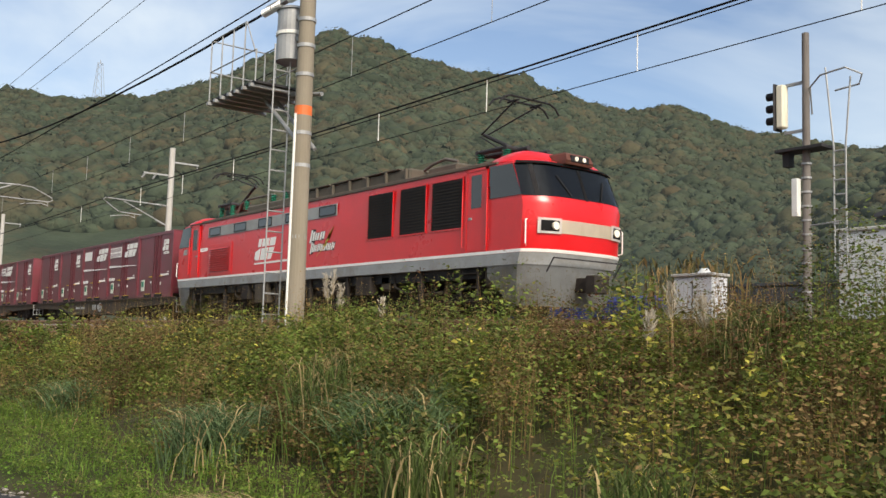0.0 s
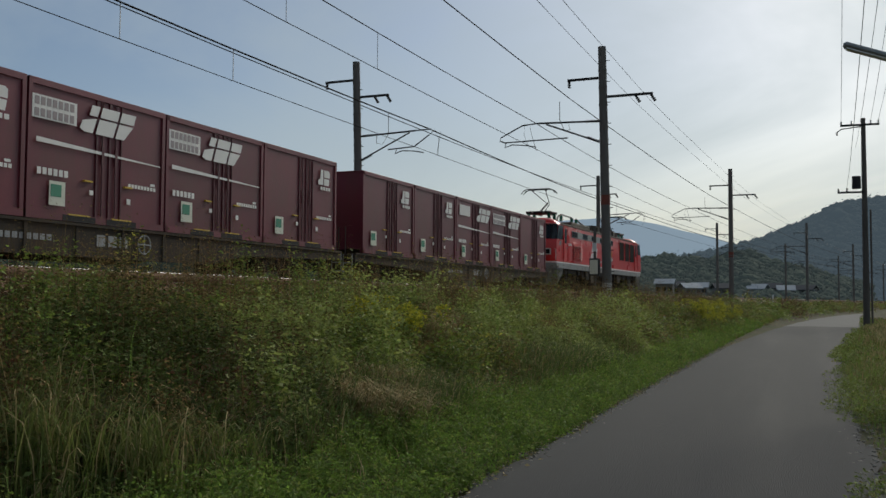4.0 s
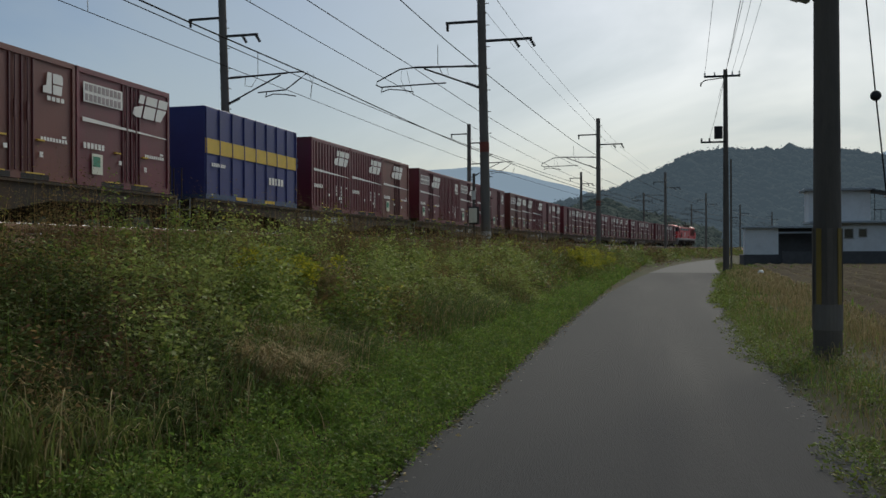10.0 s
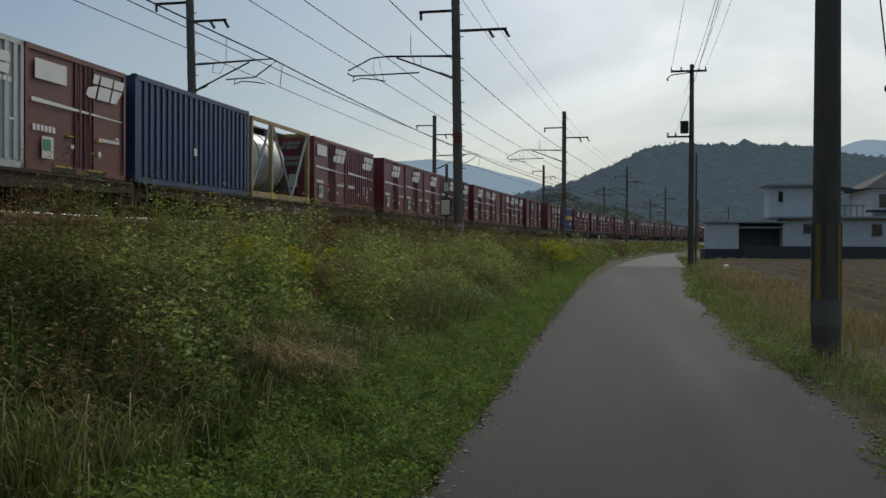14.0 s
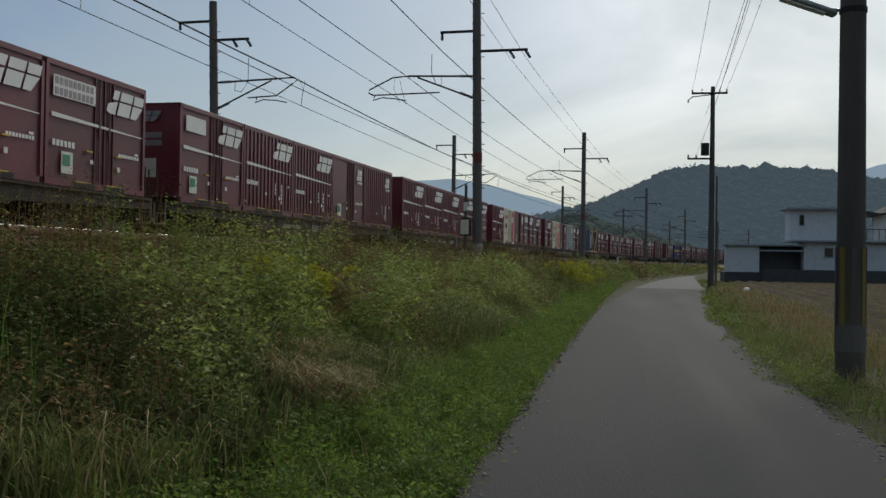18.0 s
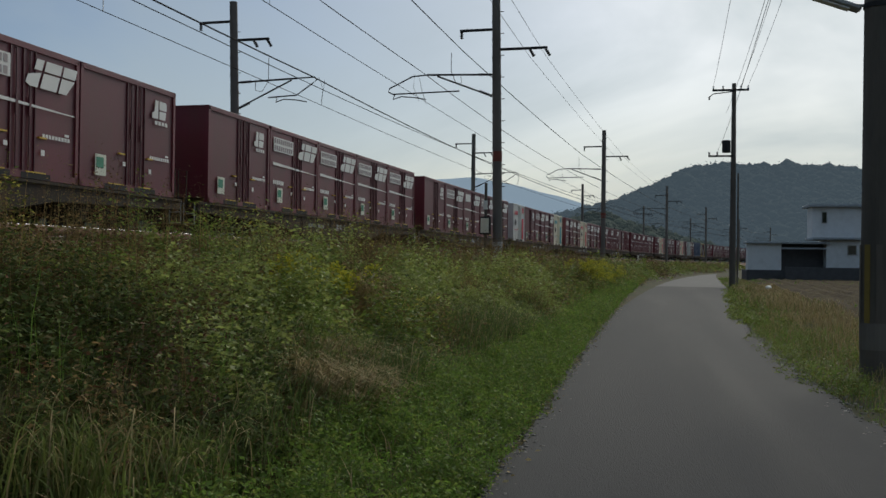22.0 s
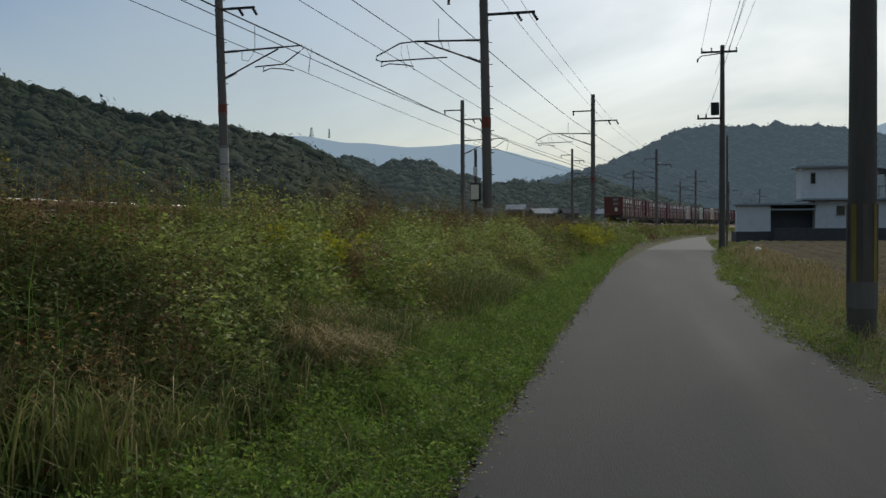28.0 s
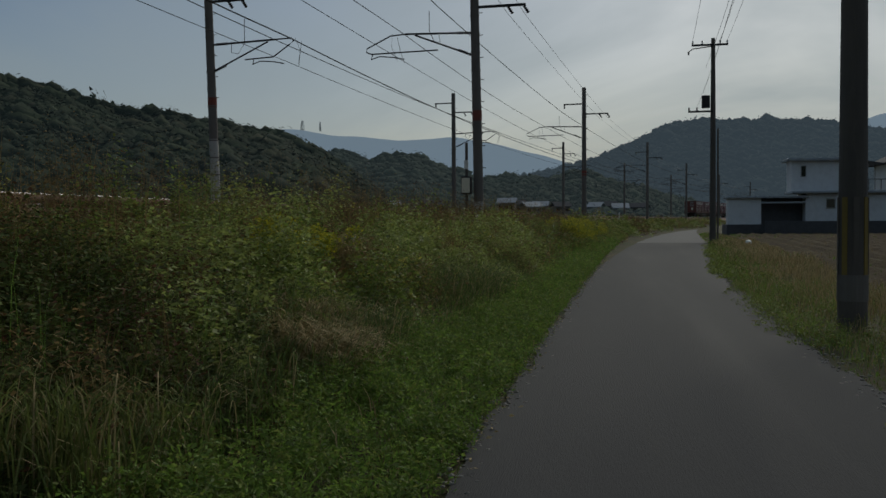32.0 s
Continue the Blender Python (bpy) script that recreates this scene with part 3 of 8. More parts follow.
    if kind in ("tri_box", "tri_txt", "tri", "rib_tri", "v19"):
        bm = bmesh.new()
        for sx in (1,):
            logo_three(bm, sx * X, at_frac(0.33 if kind in ("tri", "v19") else 0.56), 1.72, 1.55, 0.54)
        part("logo", bm, M["white_paint"], ob, "white slanted mark")
        bm = bmesh.new()
        for sx in (1,):
            side_plate(bm, [(at_frac(0.05) * sx, 1.36), (at_frac(0.05) * sx, 1.45), (at_frac(0.96) * sx, 1.345), (at_frac(0.96) * sx, 1.325)][::1 if sx > 0 else -1], sx * X)
        part("stripe", bm, M["white_paint"], ob)
        bm = bmesh.new()
        for sx in (1,):
            bars(bm, sx * X, at_frac(0.06), at_frac(0.27), 0.79, 0.125, 6)
        tagged(part("owner_mark", bm, M["white_paint"], ob), kind="stuff")
    if kind == "tri_box":
        bm = bmesh.new()
        for sx in (1,):
            bars(bm, sx * X, at_frac(0.08), at_frac(0.48), 1.83, 0.40, 1)
        part("white_panel", bm, M["white_paint"], ob)
    if kind in ("tri_txt", "v19"):
        bm = bmesh.new()
        for sx in (1,):
            a, b = (0.06, 0.45) if kind == "tri_txt" else (0.02, 0.31)
            bars(bm, sx * X, at_frac(a), at_frac(a + (b - a) / 0.72), 1.78, 0.42, 1)
        part("white_panel", bm, M["white_paint"], ob)
        bm = bmesh.new()
        for z in (1.81, 2.02):
            bars(bm, X + 0.004, at_frac(a + 0.015), at_frac(b - 0.01), z, 0.145, 9 if kind == "tri_txt" else 7)
        tagged(part("panel_print", bm, M["print_grey"], ob), kind="stuff")
    if kind in ("duo", "rib_duo"):
        bm = bmesh.new()
        for sx in (1,):
            logo_two(bm, sx * X, at_frac(0.72), 1.76, 0.62, 0.42)
            bars(bm, sx * X, at_frac(0.755), at_frac(0.91), 1.62, 0.09, 4)
        part("logo", bm, M["white_paint"], ob, "small white mark")
    if kind in ("tri_box", "tri_txt", "tri", "duo", "plain", "rib_tri", "rib_duo", "v19"):
        bm = bmesh.new()
        for sx in (1,):
            if ribbed:
                for n in range(5):
                    bars(bm, sx * X, at_frac(0.74), at_frac(0.768), 0.86 - n * 0.13, 0.10, 1)
                for n in range(3):
                    bars(bm, sx * X, at_frac(0.61), at_frac(0.634), 0.86 - n * 0.13, 0.10, 1)
            else:
                bars(bm, sx * X, at_frac(0.70), at_frac(0.93), 0.80, 0.075, 9)
            bars(bm, sx * X, at_frac(0.88), at_frac(0.93), 0.90, 0.05, 1)
            bars(bm, sx * X, at_frac(0.41), at_frac(0.45), 0.54, 0.09, 1)
            bars(bm, sx * X, at_frac(0.69), at_frac(0.73), 0.46, 0.11, 1)
        tagged(part("number_print", bm, M["white_paint"], ob), kind="stuff")
        bm = bmesh.new()
        if not ribbed:
            for sx in (1,):
                bars(bm, sx * X, at_frac(0.14), at_frac(0.285), 0.26, 0.44, 1)
            part("sticker", bm, M["sticker"], ob, "pale sticker with green print")
            bm = bmesh.new()
            for sx in (1,):
                bars(bm, sx * (X + 0.005), at_frac(0.15), at_frac(0.245), 0.42, 0.22, 1)
            part("sticker_print", bm, M["sticker_green"], ob)
    if kind.startswith("bnd"):
        tone = {"bnd_r": "magenta", "bnd_b": "teal", "bnd_w": "magenta"}[kind]
        bm = bmesh.new()
        for sx in (1,):
            bars(bm, sx * X, at_frac(0.74), at_frac(0.94), 0.14, 1.42, 1)
            bars(bm, sx * X, at_frac(0.76), at_frac(0.93), 1.95, 0.36, 1)
        part("side_panel", bm, M[tone], ob, f"{'teal' if tone == 'teal' else 'red'} painted panel")
        bm = bmesh.new()
        for sx in (1,):
            side_plate(bm, [(at_frac(0.20) * sx, 1.0), (at_frac(0.285) * sx, 1.24), (at_frac(0.20) * sx, 1.48), (at_frac(0.115) * sx, 1.24)][::sx], sx * X)
        part("diamond", bm, M["steel_dark"], ob, "dark diamond mark")
        bm = bmesh.new()
        for sx in (1,):
            bars(bm, sx * X, at_frac(0.12), at_frac(0.40), 1.76, 0.26, 3)
            bars(bm, sx * X, at_frac(0.10), at_frac(0.38), 0.72, 0.05, 9)
        tagged(part("name_bars", bm, M["teal" if kind == "bnd_b" else "magenta"], ob), kind="stuff")
    if kind in ("tri", "tri_txt", "tri_box", "rib_tri", "v19"):
        bm = bmesh.new()
        logo_three(bm, X, -0.15, 2.02, 0.85, 0.27)
        bmesh.ops.transform(bm, matrix=Matrix.Translation((0, -l + w - 0.03, 0)) @ Matrix.Rotation(radians(-90), 4, "Z"), verts=bm.verts[:])
        part("end_logo", bm, M["skirt"], ob, "dim white mark")
        bm = boxes((-0.05, 0.70, -l + 0.024, -l + 0.034, 1.62, 1.76), (-0.05, 0.70, -l + 0.024, -l + 0.034, 1.42, 1.56))
        part("end_panel", bm, M["skirt"], ob, "dim white panels")
        if not ribbed:
            part("end_sticker", boxes((0.15, 0.55, -l + 0.024, -l + 0.034, 0.62, 1.10)), M["sticker"], ob)
    return ob


def tarp_container():
    ob = thing("freight_container", "long blue canvas-sided container with yellow band on a flat wagon", "container", "containers on the train")
    w, l, h = CW / 2, 3.03, 2.5
    part("body", boxes((-w + 0.02, w - 0.02, -l, l, 0.10, h - 0.02), bevel=0.02), M["blue"], ob)
    part("bottom_rail", boxes((-w, w, -l, l, 0.0, 0.14)), M["iso_blue"], ob)
    bm = boxes(*[(sx * (w + 0.004), sx * (w - 0.02), -l + 0.02, l - 0.02, 1.22, 1.62) for sx in (-1, 1)])
    part("yellow_band", bm, M["yellow"], ob, "yellow band round the canvas")
    for sx in (-1, 1):
        for y in np.linspace(-l + 0.05, l - 0.05, 9):
            part("canvas_fold", boxes((sx * (w + 0.012), sx * (w - 0.02), y - 0.02, y + 0.02, 0.14, h - 0.04)), M["blue"], ob)
    bm = bmesh.new()
    for sx in (-1, 1):
        bars(bm, sx * (w + 0.002), 0.9, 2.0, 0.62, 0.22, 5)
        bars(bm, sx * (w + 0.002), -2.7, -1.9, 0.88, 0.10, 8)
    part("name_bars", bm, M["white_paint"], ob)
    for sx in (-1, 1):
        for a in (-0.95, 0.95):
            part("fork_pocket", boxes((sx * (w + 0.006), sx * (w - 0.05), a - 0.35, a + 0.35, 0.03, 0.12)), M["yellow"], ob)
    return ob


def iso_container():
    ob = thing("freight_container", "ribbed dark blue twenty-foot steel container on a flat wagon", "container", "containers on the train")
    w, l, h = CW / 2, 3.33, 2.59
    part("body", boxes((-w + 0.05, w - 0.05, -l + 0.03, l - 0.03, 0.12, h - 0.03)), M["iso_blue"], ob)
    rib = None
    for i in range(22):
        for sx in (-1, 1):
            at = Matrix.Translation((sx * (w - 0.036), -l + 0.22 + i * (2 * l - 0.44) / 21, 0))
            if rib is None:
                rib = part("rib", boxes((-0.024, 0.024, -0.075, 0.075, 0.16, h - 0.12), bevel=0.008), M["iso_blue"], ob)
                rib.matrix_basis = at
            else:
                part_at("rib", rib.data, ob, at)
    for sx in (-1, 1):
        for sy in (-1, 1):
            part("corner_post", boxes((sx * w, sx * (w - 0.12), sy * l, sy * (l - 0.12), 0, h)), M["iso_blue"], ob)
        for z in (0.0, h - 0.13):
            part("side_rail", boxes((sx * w, sx * (w - 0.08), -l, l, z, z + 0.12)), M["iso_blue"], ob)
    part("sticker", bars(bmesh.new(), w - 0.005, -0.3, -0.05, 0.9, 0.2, 1), M["sticker"], ob)
    return ob


def tank_container():
    ob = thing("tank_container", "pale grey cylindrical tank in a dirty yellow frame", "container", "containers on the train")
    w, l, h = CW / 2, 2.55, 2.5
    bm = bmesh.new()
    rod(bm, (0, -2.3, 1.22), (0, 0.55, 1.22), 1.05, sides=36)
    for y, r0, r1 in ((0.55, 1.05, 0.98), (0.72, 0.98, 0.78), (0.86, 0.78, 0.4)):
        rod(bm, (0, y, 1.22), (0, y + (0.17 if y < 0.6 else 0.14), 1.22), r0, r1, sides=36)
    part("tank", bm, M["silver"], ob, "dull pale grey tank", smooth=True)
    for y in (-1.6, -0.6, 0.3):
        part("tank_band", rod(bmesh.new(), (0, y, 1.22), (0, y + 0.09, 1.22), 1.075, sides=36), M["steel"], ob)
    for sx in (-1, 1):
        for y in (-l, -0.95, l - 0.13):
            part("frame_post", boxes((sx * w, sx * (w - 0.13), y, y + 0.13, 0, h), bevel=0.01), M["tan_paint"], ob, "dirty yellow frame post")
        part("frame_rail", boxes((sx * w, sx * (w - 0.11), -l, l, 0.0, 0.18)), M["tan_paint"], ob)
        part("frame_rail", boxes((sx * w, sx * (w - 0.09), -l, l, h - 0.11, h)), M["tan_paint"], ob)
        part("brace", rod(bmesh.new(), (sx * (w - 0.06), -0.75, h - 0.1), (sx * (w - 0.06), 0.9, 0.2), 0.045), M["silver"], ob, "pale diagonal brace")
        part("brace", rod(bmesh.new(), (sx * (w - 0.06), l - 0.1, h - 0.1), (sx * (w - 0.06), 0.95, 0.2), 0.045), M["silver"], ob, "pale diagonal brace")
        part("brace", rod(bmesh.new(), (sx * (w - 0.06), -0.95, h - 0.1), (sx * (w - 0.06), -l + 0.1, 0.2), 0.045), M["silver"], ob, "pale diagonal brace")
        part("corner_block", boxes((sx * (w + 0.01), sx * (w - 0.3), -0.98, -0.75, -0.02, 0.2)), M["yellow"], ob)
        part("corner_block", boxes((sx * (w + 0.01), sx * (w - 0.3), l - 0.25, l, -0.02, 0.2)), M["yellow"], ob)
    for sy in (-1, 1):
        part("end_beam", boxes((-w, w, sy * l, sy * (l - 0.1), 0, 0.16)), M["tan_paint"], ob)
        part("end_beam", boxes((-w, w, sy * l, sy * (l - 0.1), h - 0.12, h)), M["tan_paint"], ob)
    part("valve_box", boxes((-0.7, 0.7, 1.15, 1.9, 0.25, 1.3), bevel=0.05), M["under"], ob)
    part("walkway", boxes((-0.3, 0.3, -l + 0.1, l - 0.1, h - 0.05, h - 0.01)), M["steel"], ob)
    part("hatch", boxes((-0.45, 0.45, 0.2, 1.2, h - 0.28, h - 0.06), bevel=0.04), M["under"], ob)
    return ob


def wheel_mesh(r=0.43):
    bm = bmesh.new()
    for s in (-1, 1):
        rod(bm, (s * 0.53, 0, 0), (s * 0.66, 0, 0), r, sides=24)
        rod(bm, (s * 0.50, 0, 0), (s * 0.53, 0, 0), r + 0.025, sides=24)
    rod(bm, (-0.8, 0, 0), (0.8, 0, 0), 0.085, sides=10)
    return bm


def bogie(parent, y, half, r, wide=1.0):
    b = part("bogie", boxes((-0.98, -0.84, y - half - 0.35, y + half + 0.35, 0.48, 0.72), (0.84, 0.98, y - half - 0.35, y + half + 0.35, 0.48, 0.72), (-0.95, 0.95, y - 0.25, y + 0.25, 0.42, 0.8), bevel=0.03), M["under"], parent)
    for s in (-1, 1):
        wsh = part("wheelset", wheel_mesh(r), M["under"], b)
        wsh.matrix_basis = Matrix.Translation((0, y + s * half, r))
    for sx in (-1, 1):
        for s in (-1, 1):
            part("axle_box", boxes((sx * 0.82, sx * 1.05, y + s * half - 0.16, y + s * half + 0.16, 0.28, 0.6), bevel=0.03), M["under"], b)
            part("spring", rod(bmesh.new(), (sx * 0.93, y + s * 0.18, 0.3), (sx * 0.93, y + s * 0.18, 0.66), 0.10), M["under"], b)
    return b


def flat_wagon():
    ob = thing("container_wagon", "long grey-green flat container wagon on two bogies", "freight wagon", "wagons of the train")
    L = 9.75
    bm = bmesh.new()
    for sx in (-1, 1):
        x0, x1 = sx * 1.10, sx * 1.19
        pts = [(-L, 0.98), (L, 0.98), (L, 0.74), (8.6, 0.70), (4.9, 0.62), (3.4, 0.36), (-3.4, 0.36), (-4.9, 0.62), (-8.6, 0.70), (-L, 0.74)]
        polygon(bm, [(x0, y, z) for y, z in pts], (sx * 0.09, 0, 0))
    part("side_sill", bm, M["wagon"], ob, "weathered grey-green side sill")
    bm = boxes((-1.1, 1.1, -L, L, 0.86, 0.95), (-0.3, 0.3, -L, L, 0.45, 0.86))
    for y in np.linspace(-L + 0.1, L - 0.1, 12):
        box(bm, -1.15, 1.15, y - 0.06, y + 0.06, 0.72, 0.9)
    part("deck", bm, M["under"], ob)
    bm = bmesh.new()
    for sx in (-1, 1):
        for y in np.arange(-3.1, 3.3, 1.24):
            box(bm, sx * 1.16, sx * 1.215, y - 0.035, y + 0.035, 0.38, 0.96)
        box(bm, sx * 1.16, sx * 1.23, -L, L, 0.93, 0.985)
    part("sill_rib", bm, M["wagon"], ob)
    bm = bmesh.new()
    for sx in (-1, 1):
        bars(bm, sx * 1.192, -0.1, 0.85, 0.58, 0.22, 3)
        bars(bm, sx * 1.192, -2.6, -1.2, 0.62, 0.11, 9)
    tagged(part("wagon_marking", bm, M["skirt"], ob), kind="stuff")
    for y in (-7.0, 7.0):
        bogie(ob, y, 0.95, 0.43)
    for sy in (-1, 1):
        part("coupler", boxes((-0.12, 0.12, sy * L, sy * (L + 0.42), 0.70, 0.98), (-0.2, 0.2, sy * (L + 0.28), sy * (L + 0.44), 0.66, 1.02), bevel=0.02), M["under"], ob)
        bm = rods([(0.85, sy * (L + 0.1), 0.4), (0.85, sy * (L + 0.1), 0.95)], [(1.15, sy * (L + 0.1), 0.4), (1.15, sy * (L + 0.1), 0.95)], [(0.85, sy * (L + 0.1), 0.42), (1.15, sy * (L + 0.1), 0.42)], [(0.85, sy * (L + 0.1), 0.68), (1.15, sy * (L + 0.1), 0.68)], r=0.016)
        part("step", bm, M["skirt"], ob, "worn pale step")
        part("handrail", rods([(0.95, sy * (L + 0.16), 0.95), (0.95, sy * (L + 0.16), 1.75), (0.72, sy * (L + 0.16), 1.75), (0.72, sy * (L + 0.16), 0.95)], r=0.018), M["dust_grey"], ob, "worn grey handrail")
    bm = bmesh.new()
    for i in range(16):
        a, b = 2 * math.pi * i / 16, 2 * math.pi * (i + 1) / 16
        rod(bm, (1.25, 1.2 + 0.19 * math.cos(a), 0.68 + 0.19 * math.sin(a)), (1.25, 1.2 + 0.19 * math.cos(b), 0.68 + 0.19 * math.sin(b)), 0.014, sides=6)
    rod(bm, (1.25, 1.02, 0.68), (1.25, 1.38, 0.68), 0.012, sides=6)
    rod(bm, (1.25, 1.2, 0.50), (1.25, 1.2, 0.86), 0.012, sides=6)
    part("brake_wheel", bm, M["skirt"], ob)
    part("brake_gear", boxes((-0.9, 0.9, -2.4, -1.2, 0.40, 0.85), bevel=0.04), M["under"], ob)
    part("air_tank", boxes((-0.95, 0.95, 1.0, 2.9, 0.42, 0.8), bevel=0.08), M["under"], ob)
    return ob


# ---- locomotive: y forward from its middle, half width 1.44 ----
def loco_front(z):
    return float(np.interp(z, [0.5, 1.29, 1.55, 2.50, 2.60, 3.40, 3.52, 3.62], [9.52, 9.60, 9.70, 9.73, 9.71, 9.36, 9.15, 8.75]))


def loco_half(z):
    return float(np.interp(z, [0.5, 1.29, 1.6, 2.6, 3.42, 3.52, 3.62], [1.40, 1.44, 1.44, 1.44, 1.40, 1.22, 0.85]))


def nose_points(z, grow=0.0, lo=-1.0, hi=1.0, n=25):
    w, f = loco_half(z) + grow, loco_front(z) + grow
    pts = []
    for k in range(n):
        q = lo + (hi - lo) * k / (n - 1)
        pts.append((w * q, f - 0.44 * abs(q) ** 4.0, z))
    return pts


def shell(zs, grow=0.0, cap=True):
    bm = bmesh.new()
    rings = []
    for z in zs:
        front = nose_points(z, grow)
        ring = [bm.verts.new(p) for p in front] + [bm.verts.new((-x, -y, zz)) for x, y, zz in front]
        rings.append(ring)
    for a, b in zip(rings, rings[1:]):
        for i in range(len(a)):
            j = (i + 1) % len(a)
            bm.faces.new((a[i], a[j], b[j], b[i]))
    if cap:
        bm.faces.new(rings[-1])
        bm.faces.new(rings[0][::-1])
    bmesh.ops.recalc_face_normals(bm, faces=bm.faces[:])
    return bm


def nose_patch(zs, lo, hi, end, grow, n=9, thick=0.012):
    """A pane that lies on the nose between two heights; end is 1 at the front, -1 at the rear."""
    bm = bmesh.new()
    rows_ = []
    for z in zs:
        rows_.append([bm.verts.new((x * end, y * end, zz)) for x, y, zz in nose_points(z, grow, lo, hi, n)])
    for a, b in zip(rows_, rows_[1:]):
        for i in range(n - 1):
            bm.faces.new((a[i], a[i + 1], b[i + 1], b[i]))
    bmesh.ops.solidify(bm, geom=bm.faces[:], thickness=thick)
    bmesh.ops.recalc_face_normals(bm, faces=bm.faces[:])
    return bm


def pantograph(ob, y, lean, lift=0.0):
    p = part("pantograph", boxes((-0.32, 0.32, y - 0.35, y + 0.35, 3.94, 4.08), bevel=0.03), M["steel_dark"], ob)
    for sy in (-0.5, 0.5):
        part("cross_bar", rods([(-0.66, y + sy, 4.00), (0.66, y + sy, 4.00)], r=0.06), M["steel_dark"], p)
    for sx, half, z in ((-0.6, 0.44, 4.00), (0.6, 0.44, 4.00), (-0.3, 0.9, 3.97), (0.3, 0.9, 3.97)):
        part("base_bar", rods([(sx, y - half, z), (sx, y + half, z)], r=0.058), M["steel_dark"], p)
    elbow = (0, y - 1.05 * lean, 4.62)
    top = (0, y + 0.40 * lean, 5.10)
    part("lower_arm", rods([(0, y + 0.25 * lean, 4.03), elbow], r=0.045), M["steel_dark"], p)
    bm = rods([(-0.08, elbow[1], elbow[2]), (-0.35, top[1], top[2])], [(0.08, elbow[1], elbow[2]), (0.35, top[1], top[2])], [(0.1, y - 0.1 * lean, 4.03), (0.1, elbow[1], elbow[2] - 0.06)], r=0.02)
    part("upper_arm", bm, M["steel_dark"], p)
    bm = bmesh.new()
    for dy in (-0.18, 0.18):
        row = [(-0.92, top[1] + dy, 4.96), (-0.78, top[1] + dy, 5.12), (-0.6, top[1] + dy, 5.19), (0.6, top[1] + dy, 5.19), (0.78, top[1] + dy, 5.12), (0.92, top[1] + dy, 4.96)]
        for a, b in zip(row, row[1:]):
            rod(bm, a, b, 0.024, sides=6)
    for sx in (-0.35, 0.35):
        rod(bm, (sx, top[1] - 0.2, 5.13), (sx, top[1] + 0.2, 5.13), 0.025, sides=6)
        rod(bm, (sx, top[1], 5.07), (sx, top[1], 5.15), 0.03, sides=6)
    part("collector_head", bm, M["black"], p)
    for sx in (-0.55, 0.55):
        for sy in (-0.45, 0.45):
            insulator(ob, sx, y + sy, 3.58, 0.40 + lift)
    for piece in (p, *p.children):
        if piece is p:
            piece.location.z += lift


def insulator(ob, x, y, z, h):
    part("insulator", ribbed(bmesh.new(), (x, y, z), (x, y, z + h), 0.125, max(3, int(h / 0.055))), M["insul_green"], ob, "green porcelain insulator")


